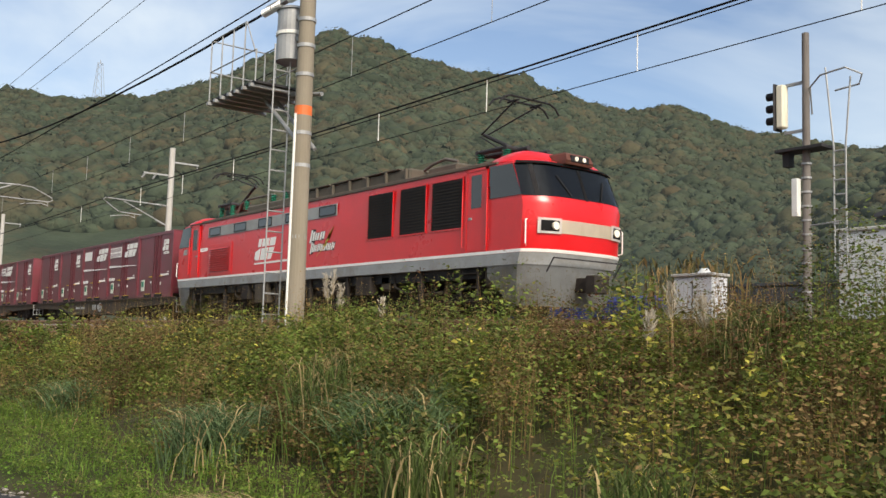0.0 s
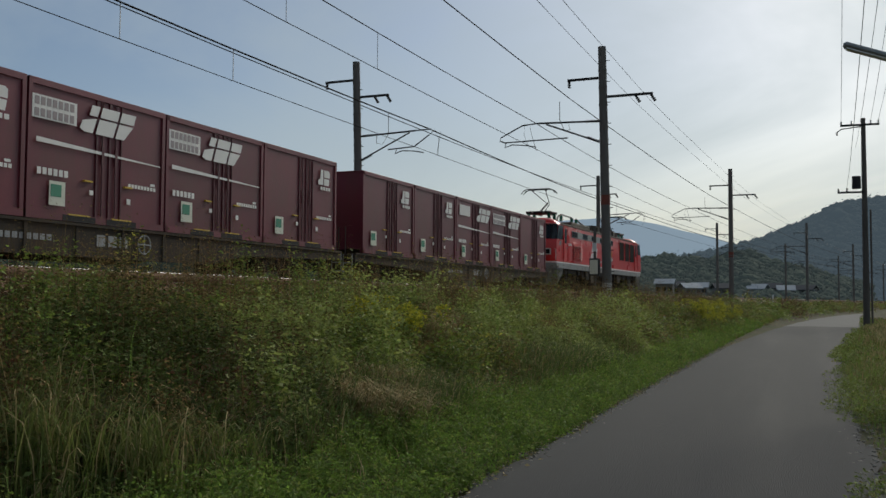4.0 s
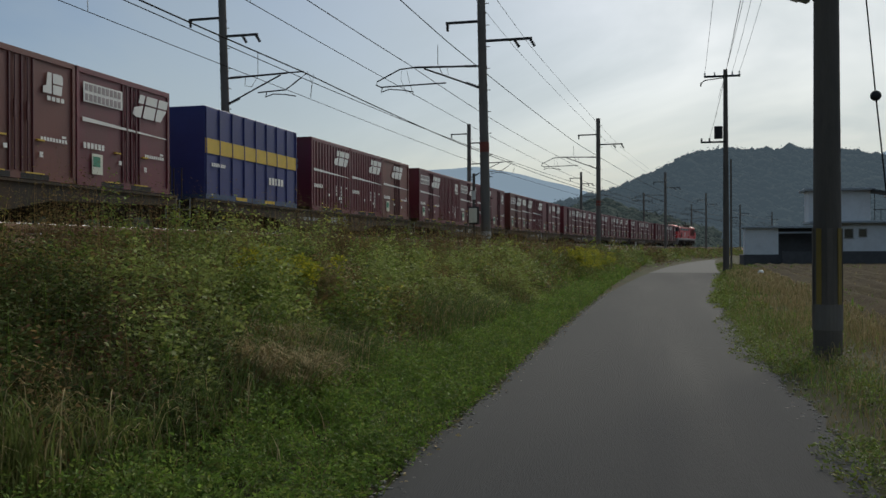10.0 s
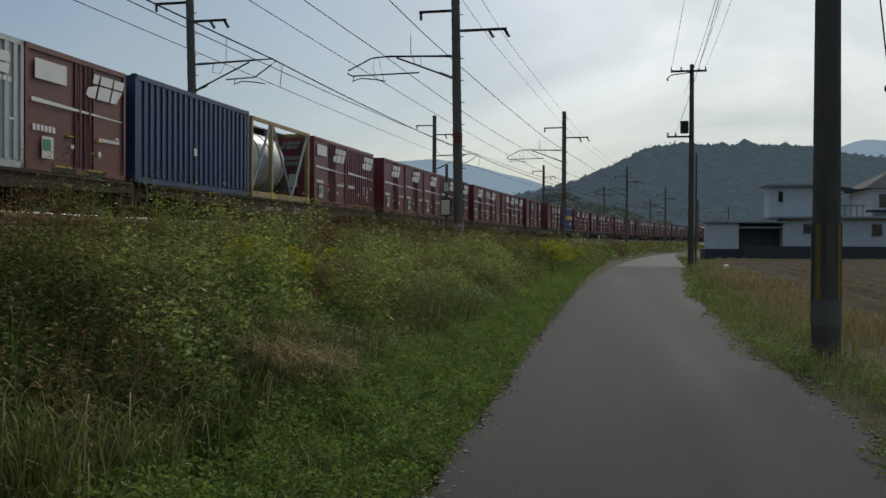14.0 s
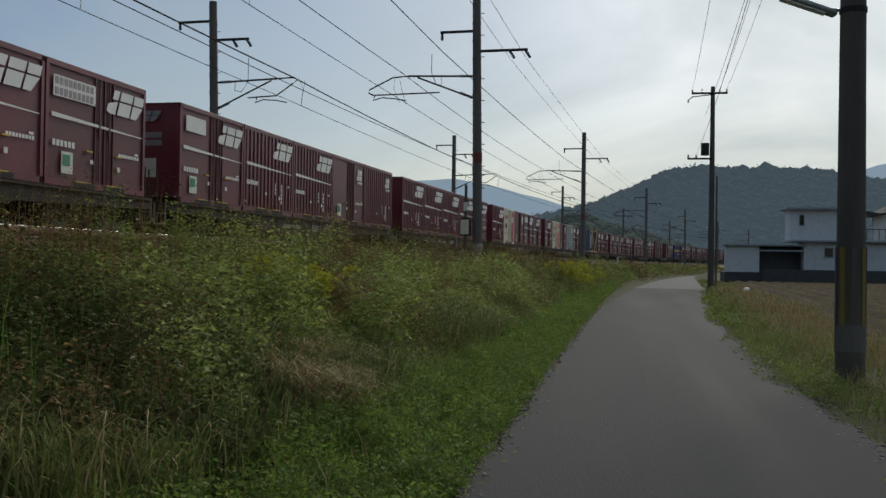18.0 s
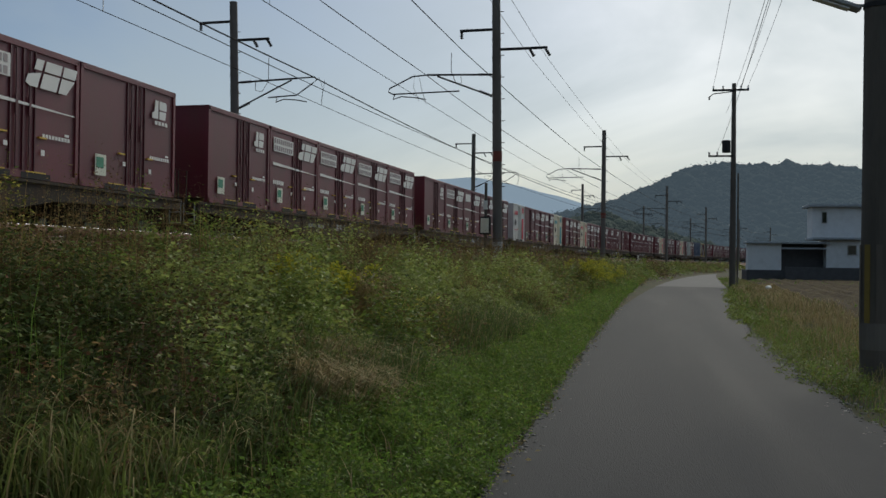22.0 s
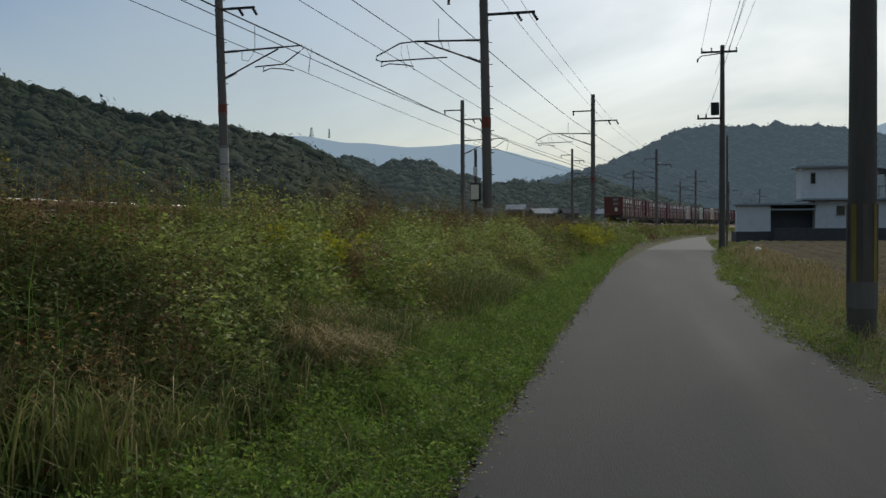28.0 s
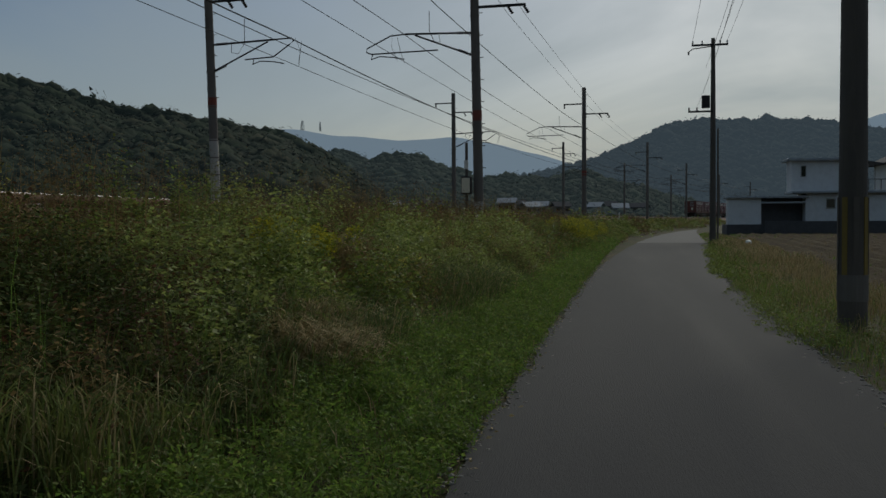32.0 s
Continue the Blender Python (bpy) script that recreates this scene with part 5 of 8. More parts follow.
# ---- overhead line ----
def line_pole(x, y, z0, z1, r0, r1, side, mat, label, heading=0.0, bare=False, foot=0.0, head=0.0, pale=0.0):
    """A mast beside the line; side +1 stands right of the tracks and reaches to the left. foot, head: how far it leans
    out there; pale: height of the paler lower part.
    """
    ob = thing("catenary_mast", label, "mast", "masts of the overhead line", at=pose(x, y, z0, 0, 0, -math.degrees(heading)))
    h = z1 - z0
    part("mast", rod(bmesh.new(), (foot, 0, 0), (head, 0, h), r0, r1, sides=24), mat, ob, smooth=True)
    if pale:
        part("lower_shaft", rod(bmesh.new(), (foot, 0, 0), (foot + (head - foot) * pale / h, 0, pale), r0 + 0.004, r0 + (r1 - r0) * pale / h + 0.004, sides=20), M["concrete"], ob, "pale lower shaft")
    for k in np.arange(1.2, h - 0.3, 0.62 if -10 < y < 50 else 2.4):
        lean = foot + (head - foot) * k / h
        part("step_band", rod(bmesh.new(), (lean, 0, k), (lean, 0, k + 0.05), r0 + (r1 - r0) * k / h + 0.012, sides=16), M["steel"] if -10 < y < 10 else mat, ob)
    if bare:
        return ob
    d = -side
    zc = ZR - z0
    # steel colour follows the light: pale on masts behind, dark on backlit ones
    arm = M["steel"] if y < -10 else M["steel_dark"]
    part("upper_arm", rods([(0, 0, zc + 5.98), (d * 2.55, 0, zc + 6.06)], r=0.035), arm, ob)
    if side > 0:
        part("stay_arm", rods([(0, 0, zc + 5.15), (d * 2.2, 0, zc + 6.0)], r=0.03), arm, ob)
        part("loop", rods([(d * 2.55, 0, zc + 6.06), (d * 3.1, 0, zc + 6.02), (d * 3.95, 0, zc + 5.62), (d * 3.98, 0, zc + 5.5), (d * 3.8, 0, zc + 5.42), (d * 1.4, 0, zc + 5.46)], r=0.025), arm, ob)
        part("steady_arm", rods([(d * 3.75, 0, zc + 5.40), (d * 3.8, 0, zc + 5.24), (d * 3.5, 0, zc + 5.33), (d * 3.0, 0, zc + 5.28), (d * 2.6, 0, zc + 5.20)], r=0.02), arm, ob)
    else:
        part("stay_arm", rods([(0, 0, zc + 4.95), (d * 2.3, 0, zc + 6.0)], r=0.03), arm, ob)
        part("loop", rods([(d * 2.4, 0, zc + 6.06), (d * 3.2, 0, zc + 6.08), (d * 3.28, 0, zc + 5.98), (d * 3.1, 0, zc + 5.85), (d * 2.5, 0, zc + 5.45), (d * 1.4, 0, zc + 5.40)], r=0.025), arm, ob)
        part("steady_arm", rods([(d * 1.75, 0, zc + 5.38), (d * 1.7, 0, zc + 5.22), (d * 2.0, 0, zc + 5.32), (d * 2.5, 0, zc + 5.28), (d * 2.9, 0, zc + 5.20)], r=0.02), arm, ob)
    part("insulator", ribbed(bmesh.new(), (d * 0.3, 0, zc + 5.99), (d * 0.75, 0, zc + 6.005), 0.06, 5), arm, ob)
    z5 = 5.15 if side > 0 else 4.95
    part("insulator", ribbed(bmesh.new(), (d * 0.25, 0, zc + z5 + 0.1), (d * 0.7, 0, zc + z5 + 0.29), 0.06, 5), arm, ob)
    if 0 < y < 100:
        jump = [(1.7, 6.8), (1.7, 6.15), (1.52, 5.72), (1.32, 5.74), (1.36, 5.96)] if side > 0 else [(1.4, 6.85), (1.4, 6.0), (1.15, 5.62), (0.88, 5.68), (0.9, 5.98)]
        part("jumper", rods([(d * a, 0, zc + b) for a, b in jump], r=0.012, sides=5), arm, ob)
        a = 3.05 if side > 0 else 3.3
        part("jumper", rods([(d * a, 0.1, zc + 6.1), (d * (a + 0.1), 0.3, zc + 5.7), (d * (a - 0.05), 0.5, zc + 5.25)], [(d * a, 0.7, zc + 6.1), (d * (a - 0.1), 0.75, zc + 5.6), (d * (a - 0.2), 0.9, zc + 5.22)], r=0.007, sides=4), arm, ob)
        for k in np.arange(1.5, h - 0.4, 0.75):
            part("step_bolt", rods([(foot + (head - foot) * k / h + r0 * 0.8, 0, float(k)), (foot + (head - foot) * k / h + r0 + 0.10, -0.02, float(k))], r=0.014, sides=5), arm, ob)
    # feeder brackets near the top
    for sx, z, l in ((-1, h - (1.15 if side > 0 else 0.75), 1.40), (1, h - (1.85 if side > 0 else 1.45), 1.65 if side > 0 else 1.4)):
        part("bracket", boxes((0, sx * l, -0.04, 0.04, z, z + 0.08)), arm, ob)
        for k in ((l - 0.06, l - 0.6) if sx > 0 else (l - 0.06,)):
            part("insulator", ribbed(bmesh.new(), (sx * k, 0, z), (sx * k + (0.16 if sx > 0 else 0), 0, z - 0.26), 0.065, 4), arm, ob)
    return ob


POLES_NEAR = (-74, -36, 5.888, 43.6, 77.5, 126.2, 170.5, 214.0, 258.0)
POLES_FAR = (-74, -37, 5.8, 43.3, 79.7, 125.5, 169.8, 214.8, 259.0)
TOP = ZR + 8.65
for k, s in enumerate(POLES_NEAR):
    x, y, a = track(s, 6.85)
    old = k in (2,)
    line_pole(x, y, 0.9, TOP + (0.9 if old else 0), 0.185 if old else 0.17, 0.15 if old else 0.14, 1, M["mast_steel"] if old else M["concrete_dark"], "pale galvanised steel mast beside the railway line" if old else "weathered brown-grey concrete mast darkened for backlight, beside the railway line", a, foot=0.03 if k == 3 else 0.0, head=-0.14 if k == 3 else 0.0, pale=1.1 if k == 3 else 0.0)
for k, s in enumerate(POLES_FAR):
    x, y, a = track(s, -3.0)
    # masts ahead take the concrete darkened for backlight, those behind the pale one
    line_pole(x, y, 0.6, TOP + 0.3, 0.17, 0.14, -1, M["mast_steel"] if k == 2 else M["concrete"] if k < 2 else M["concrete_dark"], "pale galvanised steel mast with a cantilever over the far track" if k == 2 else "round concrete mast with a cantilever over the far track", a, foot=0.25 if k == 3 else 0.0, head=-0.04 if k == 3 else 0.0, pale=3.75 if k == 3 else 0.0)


def wire(name, points, r, label, sag=0.0, n=10, droppers=None):
    """A hanging wire through points; between two of them it sags."""
    ob = thing(name, label, "wire")
    pts = []
    for a, b in zip(points, points[1:]):
        a, b = Vector(a), Vector(b)
        for i in range(n):
            p = a.lerp(b, i / n)
            p.z -= sag * 4 * (i / n) * (1 - i / n)
            pts.append(p)
    pts.append(Vector(points[-1]))
    part("strand", tube(bmesh.new(), pts, r, 4), M["wire"] if r > 0.01 else M["wire_grey"], ob)
    return ob


def track_point(s, o, z):
    x, y, _ = track(s, o)
    return (x, y, z)


def overhead(o, poles, label, zig, thick, lift=0.0, drop=0.012):
    ob = thing("overhead_line", label, "overhead wire")
    zc, zm = ZR + 5.20, ZR + 6.08 + lift
    low, top, n = [], [], 9
    for k, (a, b) in enumerate(zip(poles, poles[1:])):
        za, zb = (zig if k % 2 else -zig), (-zig if k % 2 else zig)
        for i in range(n + (b == poles[-1])):
            u = i / n
            s = a + (b - a) * u
            oo = o + za + (zb - za) * u
            low.append(track_point(s, oo, zc))
            top.append(track_point(s, oo, zm - 0.07 * 4 * u * (1 - u)))
    part("contact_wire", tube(bmesh.new(), low, 0.011, 4), M["wire"], ob)
    part("messenger_wire", tube(bmesh.new(), top, thick, 5), M["wire"], ob)
    for i, (p, q) in enumerate(zip(low, top)):
        if i % n and -45 < p[1] < 34:
            part("dropper", rod(bmesh.new(), p, q, drop, sides=5), M["insul_white"] if drop > 0.01 else M["steel"], ob, "pale dropper")
    return ob


overhead(0.0, POLES_FAR, "contact wire and messenger wire over the far track", 0.15, 0.024)
overhead(4.05, POLES_NEAR, "contact wire and messenger wire over the near track", 0.06, 0.013, 0.08, 0.007)
for side, poles, offs in ((1, POLES_NEAR, (6.85 - 1.35, 6.85 + 1.05, 6.85 + 1.6)), (-1, POLES_FAR, (-3 - 1.35,))):
    for k, oo in enumerate(offs):
        z = TOP - ((1.75 if k == 0 else 2.1) if side > 0 else (0.75 if k == 0 else 1.4))
        wire("feeder_wire", [track_point(s, oo, z) for s in poles], 0.008 if k else 0.02, "thin dark feeder wire strung along the line", sag=0.10)

# ---- hills and far woods ----
def skyline(az, rows):
    """Height angle of a crest in degrees, eased through a few turning points (azimuth, height), with small bumps."""
    rows = sorted(rows)
    a = np.array([r[0] for r in rows])
    e = np.interp(az, a, np.array([r[1] for r in rows]))
    kernel = np.array([1, 3, 5, 3, 1]) / 13
    e = np.convolve(np.pad(e, 2, mode="edge"), kernel, mode="valid")
    return e * (1 + 0.012 * wave(az * 2.1, az * 0.7, 1.1))


def hill(name, az0, az1, r0, r1, rows, mat, label, step=0.35, rings=26, rough=0.03, seed=1.0, kind="structure"):
    az = np.arange(az0, az1 + step, step)
    el = skyline(az, rows)
    verts = []
    for i in range(rings):
        u = i / (rings - 1)
        r = r0 + (r1 - r0) * u
        rise = (u ** 0.85) if u < 0.93 else 1.0 - (u - 0.93) * 2.0
        for a, e in zip(az, el):
            z = (1.35 + r1 * math.tan(math.radians(e))) * rise * (1 + rough * float(wave(np.float64(a * 1.1 + u * 5), np.float64(u * 14 + a * 0.3), seed)) * min(1, 6 * (1 - u) + 0.3)) - 1.0
            verts.append((2.0 - r * math.sin(math.radians(a)), 10 + r * math.cos(math.radians(a)), z))
    n = len(az)
    faces = [(i * n + k, i * n + k + 1, (i + 1) * n + k + 1, (i + 1) * n + k) for i in range(rings - 1) for k in range(n - 1)]
    faces = [f[::-1] for f in faces]
    ob = mesh_object(name, verts, faces, mat, label, "hill", kind, smooth=True)
    return np.array(verts).reshape(rings, n, 3), ob


def ico(sub):
    bm = bmesh.new()
    bmesh.ops.create_icosphere(bm, subdivisions=sub, radius=1.0)
    v = np.array([p.co[:] for p in bm.verts])
    f = np.array([[q.index for q in face.verts] for face in bm.faces])
    bm.free()
    return v, f


ICO1 = ico(1)


def crowns(name, centres, sizes, mat, label, seed, boughs=20):
    """Many lumpy tree crowns as one mesh."""
    rng = np.random.default_rng(seed)
    v0, f0 = ICO1
    n, k = len(centres), len(v0)
    lump = 1 + 0.42 * (rng.random((n, k, 1)) - 0.5)
    v = v0[None] * lump * 0.86 * sizes[:, None, None] * (0.75 + 0.5 * rng.random((n, 1, 3))) * np.array([1.05, 1.05, 0.85])
    v = v + centres[:, None]
    f = f0[None] + (np.arange(n) * k)[:, None, None]
    v, f = v.reshape(-1, 3), f.reshape(-1, 3)
    # loose leafy boughs that break the outline
    m = n * boughs
    way = rng.standard_normal((m, 3))
    way[:, 2] = np.abs(way[:, 2]) * 0.9 - 0.25
    way /= np.linalg.norm(way, axis=1, keepdims=True)
    size = np.repeat(sizes, boughs)
    at = np.repeat(centres, boughs, axis=0) + way * (size * (0.72 + 0.40 * rng.random(m)))[:, None] * np.array([1.05, 1.05, 0.95])
    edge = rng.standard_normal((m, 3, 3))
    edge -= 0.9 * (edge * way[:, None]).sum(-1, keepdims=True) * way[:, None]
    tri = at[:, None] + edge * (size * (0.09 + 0.10 * rng.random(m)))[:, None, None]
    v, f = np.concatenate([v, tri.reshape(-1, 3)]), np.concatenate([f, len(v) + np.arange(3 * m).reshape(m, 3)])
    return mesh_object(name, v, f, mat, label, "trees", "stuff", smooth=True)


def wooded(grid, count, size, name, mat, label, seed, lo=0.0, hi=0.99, a=0.0, b=1.0, sink=-0.1):
    rng = np.random.default_rng(seed)
    rings, n, _ = grid.shape
    i, k = (lo + (hi - lo) * rng.random(count)) * (rings - 1.001), (a + (b - a) * rng.random(count)) * (n - 1.001)
    i0, k0 = i.astype(int), k.astype(int)
    u, w = (i - i0)[:, None], (k - k0)[:, None]
    p = grid[i0, k0] * (1 - u) * (1 - w) + grid[i0 + 1, k0] * u * (1 - w) + grid[i0, k0 + 1] * (1 - u) * w + grid[i0 + 1, k0 + 1] * u * w
    s = size * (0.5 + 0.7 * rng.random(count) + 0.8 * rng.random(count) ** 4)
    s = s * np.where(rng.random(count) < 0.06, 1.5, 1.0)
    p[:, 2] -= s * sink
    return crowns(name, p, s, mat, label, seed)


MOUNT = ((95, 5), (108, 9.5), (118, 11.4), (124.5, 12.3), (128.4, 13.9), (133, 14.0), (137.2, 15.5), (141.5, 16.3), (146.4, 17.3), (150, 18.35), (154, 16.7), (157, 15.1), (160.5, 14.0), (164.5, 12.9), (169, 13.0), (178, 11), (190, 9), (200, 4))
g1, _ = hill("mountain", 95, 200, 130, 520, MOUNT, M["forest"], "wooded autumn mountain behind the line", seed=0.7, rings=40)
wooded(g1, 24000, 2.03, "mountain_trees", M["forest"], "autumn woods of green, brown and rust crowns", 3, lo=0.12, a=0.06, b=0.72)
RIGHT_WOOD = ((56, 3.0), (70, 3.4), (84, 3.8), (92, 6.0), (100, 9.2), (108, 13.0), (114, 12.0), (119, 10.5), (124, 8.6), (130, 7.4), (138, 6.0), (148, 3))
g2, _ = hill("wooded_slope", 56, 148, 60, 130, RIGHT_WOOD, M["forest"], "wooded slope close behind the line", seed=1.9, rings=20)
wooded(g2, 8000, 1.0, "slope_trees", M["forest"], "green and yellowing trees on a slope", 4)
LEFT_RIDGE = ((13.6, 0.2), (15.3, 2.4), (16.9, 3.5), (17.7, 4.1), (18.7, 4.6), (20, 5.05), (20.7, 5.35), (21.9, 5.45), (23, 5.75), (24, 5.85), (25.6, 6.05), (26.5, 6.35), (28.7, 6.45), (30.3, 6.7), (31.8, 7.1), (33.5, 7.7), (34.7, 7.95), (36.1, 8.05), (42, 8.6), (50, 7.5), (60, 5.5), (80, 2))
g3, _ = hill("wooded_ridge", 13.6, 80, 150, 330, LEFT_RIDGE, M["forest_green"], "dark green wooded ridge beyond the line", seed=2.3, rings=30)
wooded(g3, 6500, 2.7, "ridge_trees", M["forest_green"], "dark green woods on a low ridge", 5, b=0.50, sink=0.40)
MID = ((-4, 1.2), (0, 2.3), (2.4, 3.2), (4.1, 2.7), (6.4, 3.0), (8.2, 2.75), (9.5, 2.95), (11.2, 3.65), (12.4, 4.3), (14.3, 4.3), (15.3, 3.7), (16, 4.2), (17.2, 4.75), (18.2, 4.0), (20, 4.2), (26, 4))
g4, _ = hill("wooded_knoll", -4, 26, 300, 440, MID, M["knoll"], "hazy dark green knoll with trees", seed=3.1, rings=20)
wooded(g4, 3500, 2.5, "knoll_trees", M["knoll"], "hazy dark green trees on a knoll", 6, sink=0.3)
RIGHT_HILL = ((-44, 3), (-34, 4), (-20, 4.6), (-14, 5.0), (-12.4, 5.5), (-10.4, 5.75), (-7.6, 5.9), (-5.2, 6.0), (-2.6, 5.7), (0, 4.5), (2.2, 3.6), (4.7, 3.1), (8, 2.0))
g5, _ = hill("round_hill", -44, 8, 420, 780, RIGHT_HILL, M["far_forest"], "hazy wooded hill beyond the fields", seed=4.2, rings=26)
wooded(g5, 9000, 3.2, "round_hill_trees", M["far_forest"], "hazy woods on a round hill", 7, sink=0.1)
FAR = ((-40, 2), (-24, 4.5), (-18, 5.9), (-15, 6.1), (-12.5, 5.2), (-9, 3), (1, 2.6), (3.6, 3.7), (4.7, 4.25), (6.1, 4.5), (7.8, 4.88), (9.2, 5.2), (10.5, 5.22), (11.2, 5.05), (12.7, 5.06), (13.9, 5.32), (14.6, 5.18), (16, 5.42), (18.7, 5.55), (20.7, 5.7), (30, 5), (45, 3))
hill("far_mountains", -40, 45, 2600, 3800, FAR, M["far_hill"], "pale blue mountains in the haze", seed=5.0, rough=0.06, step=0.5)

# ---- weeds and grass ----
M["leaf"] = material("leaf_green", (0.150, 0.205, 0.042), 0.60, spec=0.20, vary=0.3, scale=0.9, bump=0, island=0.55, translucent=0.42, alt=(0.20, 0.19, 0.045), alt_amount=0.25)
M["leaf_yellow"] = material("leaf_yellow", (0.42, 0.38, 0.072), 0.60, spec=0.20, vary=0.3, scale=0.8, bump=0, island=0.5, translucent=0.38, alt=(0.13, 0.15, 0.035), alt_amount=0.62)
M["leaf_dry"] = material("leaf_dry", (0.225, 0.150, 0.066), 0.9, spec=0.06, vary=0.3, scale=0.8, bump=0, island=0.5, translucent=0.3, alt=(0.135, 0.125, 0.048), alt_amount=0.4)
M["grass"] = material("grass_blade", (0.140, 0.235, 0.042), 0.8, spec=0.12, vary=0.25, scale=0.7, bump=0, island=0.4, translucent=0.42, alt=(0.15, 0.15, 0.05), alt_amount=0.2)
M["clover"] = material("clover_leaf", (0.128, 0.240, 0.038), 0.9, spec=0.1, vary=0.3, scale=0.8, bump=0, island=0.4, translucent=0.42)
# darker green patches painted in as shaded hollows between the cushions
M["mugwort"] = material("mugwort_leaf", (0.150, 0.232, 0.040), 0.65, spec=0.16, vary=0.35, scale=1.6, bump=0, island=0.45, translucent=0.45, alt=(0.21, 0.24, 0.06), alt_amount=0.3, stain_or_shade=(0.060, 0.108, 0.024), patch_amount=0.8, patch_scale=3.5)
M["grass_long"] = material("long_grass", (0.092, 0.132, 0.034), 0.75, spec=0.2, vary=0.25, scale=0.7, bump=0, island=0.4, translucent=0.35, alt=(0.11, 0.12, 0.05), alt_amount=0.2)
M["grass_olive"] = material("olive_grass", (0.130, 0.160, 0.042), 0.75, spec=0.15, vary=0.25, scale=0.7, bump=0, island=0.4, translucent=0.35, alt=(0.20, 0.18, 0.07), alt_amount=0.25)
M["grass_blue"] = material("blue_green_grass", (0.115, 0.175, 0.075), 0.7, spec=0.2, vary=0.25, scale=0.7, bump=0, island=0.4, translucent=0.3)
M["straw"] = material("dry_grass", (0.36, 0.28, 0.14), 0.85, spec=0.15, vary=0.2, scale=0.8, bump=0, island=0.35, translucent=0.15)
M["goldenrod"] = material("goldenrod", (0.46, 0.42, 0.04), 0.8, spec=0.15, vary=0.2, bump=0, island=0.35, translucent=0.35, alt=(0.22, 0.26, 0.04), alt_amount=0.35)
M["plume"] = material("plume", (0.50, 0.45, 0.36), 0.9, vary=0.15, bump=0, island=0.2, translucent=0.3)
RNG = np.random.default_rng(11)


def on_line(s, o):
    a = np.maximum(s - YC, 0) / RC
    x = np.where(s <= YC, XC, XC + RC * (1 - np.cos(a))) + o * np.cos(a)
    y = np.where(s <= YC, s, YC + RC * np.sin(a)) - o * np.sin(a)
    return np.stack([x, y, ground_height(x, y)], -1)


def scatter(n, s0, s1, o0, o1, power=1.0):
    s, o = s0 + (s1 - s0) * RNG.random(n), o0 + (o1 - o0) * RNG.random(n) ** power
    return s, o, on_line(s, o)


def beside_lane(p):
    """True where a plant stands off the asphalt."""
    edge = 0.62 + 0.00036 * np.maximum(p[:, 1] - 14.0, 0) ** 2 + 0.06 * np.clip(3.0 - p[:, 1], 0, 12) ** 2
    return p[:, 0] < edge - 0.03 + 0.05 * RNG.standard_normal(len(p)) * (RNG.random(len(p)) < 0.5)


def unit(v):
    return v / np.maximum(np.linalg.norm(v, axis=-1, keepdims=True), 1e-6)


def leaf_quads(base, way, length, width):
    """One folded four-cornered leaf at each base."""
    n = len(base)
    side = unit(unit(np.cross(way, np.array([0, 0, 1.0]))) + 2.2 * (RNG.random((n, 3)) - 0.5))
    mid = base + way * (length * 0.45)[:, None]
    droop = np.zeros((n, 3))
    droop[:, 2] = -0.18 * length
    v = np.stack([base, mid + side * (width / 2)[:, None], base + way * length[:, None] + droop, mid - side * (width / 2)[:, None]], 1)
    return v.reshape(-1, 3), np.arange(4 * n).reshape(n, 4)


def blade_quads(base, height, width, lean):
    """Bent blades: a lower and an upper piece each; lean is a level vector."""
    n = len(base)
    az = RNG.random(n) * 2 * math.pi
    side = np.stack([np.cos(az), np.sin(az), np.zeros(n)], -1) * (width / 2)[:, None]
    up = np.zeros((n, 3))
    up[:, 2] = height
    p1 = base + up * 0.55 + lean * 0.30
    p2 = base + up * 0.92 + lean * 1.0
    v = np.stack([base - side, base + side, p1 + side * 0.85, p1 - side * 0.85, p2 + side * 0.12, p2 - side * 0.12], 1)
    k = np.arange(n)[:, None] * 6
    f = np.concatenate([k + np.array([0, 1, 2, 3]), k + np.array([3, 2, 4, 5])])
    return v.reshape(-1, 3), f


def arch_quads(base, height, width, lean):
    """Blades in four pieces that rise and then arch over."""
    n = len(base)
    az = RNG.random(n) * 2 * math.pi
    side = np.stack([np.cos(az), np.sin(az), np.zeros(n)], -1) * (width / 2)[:, None]
    rings = []
    for u, rise, out_, w in ((0, 0, 0, 0.8), (0.35, 0.55, 0.10, 1.0), (0.65, 0.90, 0.34, 0.85), (0.85, 1.0, 0.66, 0.6), (1.0, 0.90, 1.0, 0.1)):
        p = base + lean * out_
        p[:, 2] += height * rise
        rings += [p - side * w, p + side * w]
    v = np.stack(rings, 1)
    k = np.arange(n)[:, None] * 10
    f = np.concatenate([k + np.array([2 * i, 2 * i + 1, 2 * i + 3, 2 * i + 2]) for i in range(4)])
    return v.reshape(-1, 3), f


def lean_of(n, amount, drift=(0, 0)):
    az = RNG.random(n) * 2 * math.pi
    return np.stack([np.cos(az) * amount + drift[0], np.sin(az) * amount + drift[1], np.zeros(n)], -1)


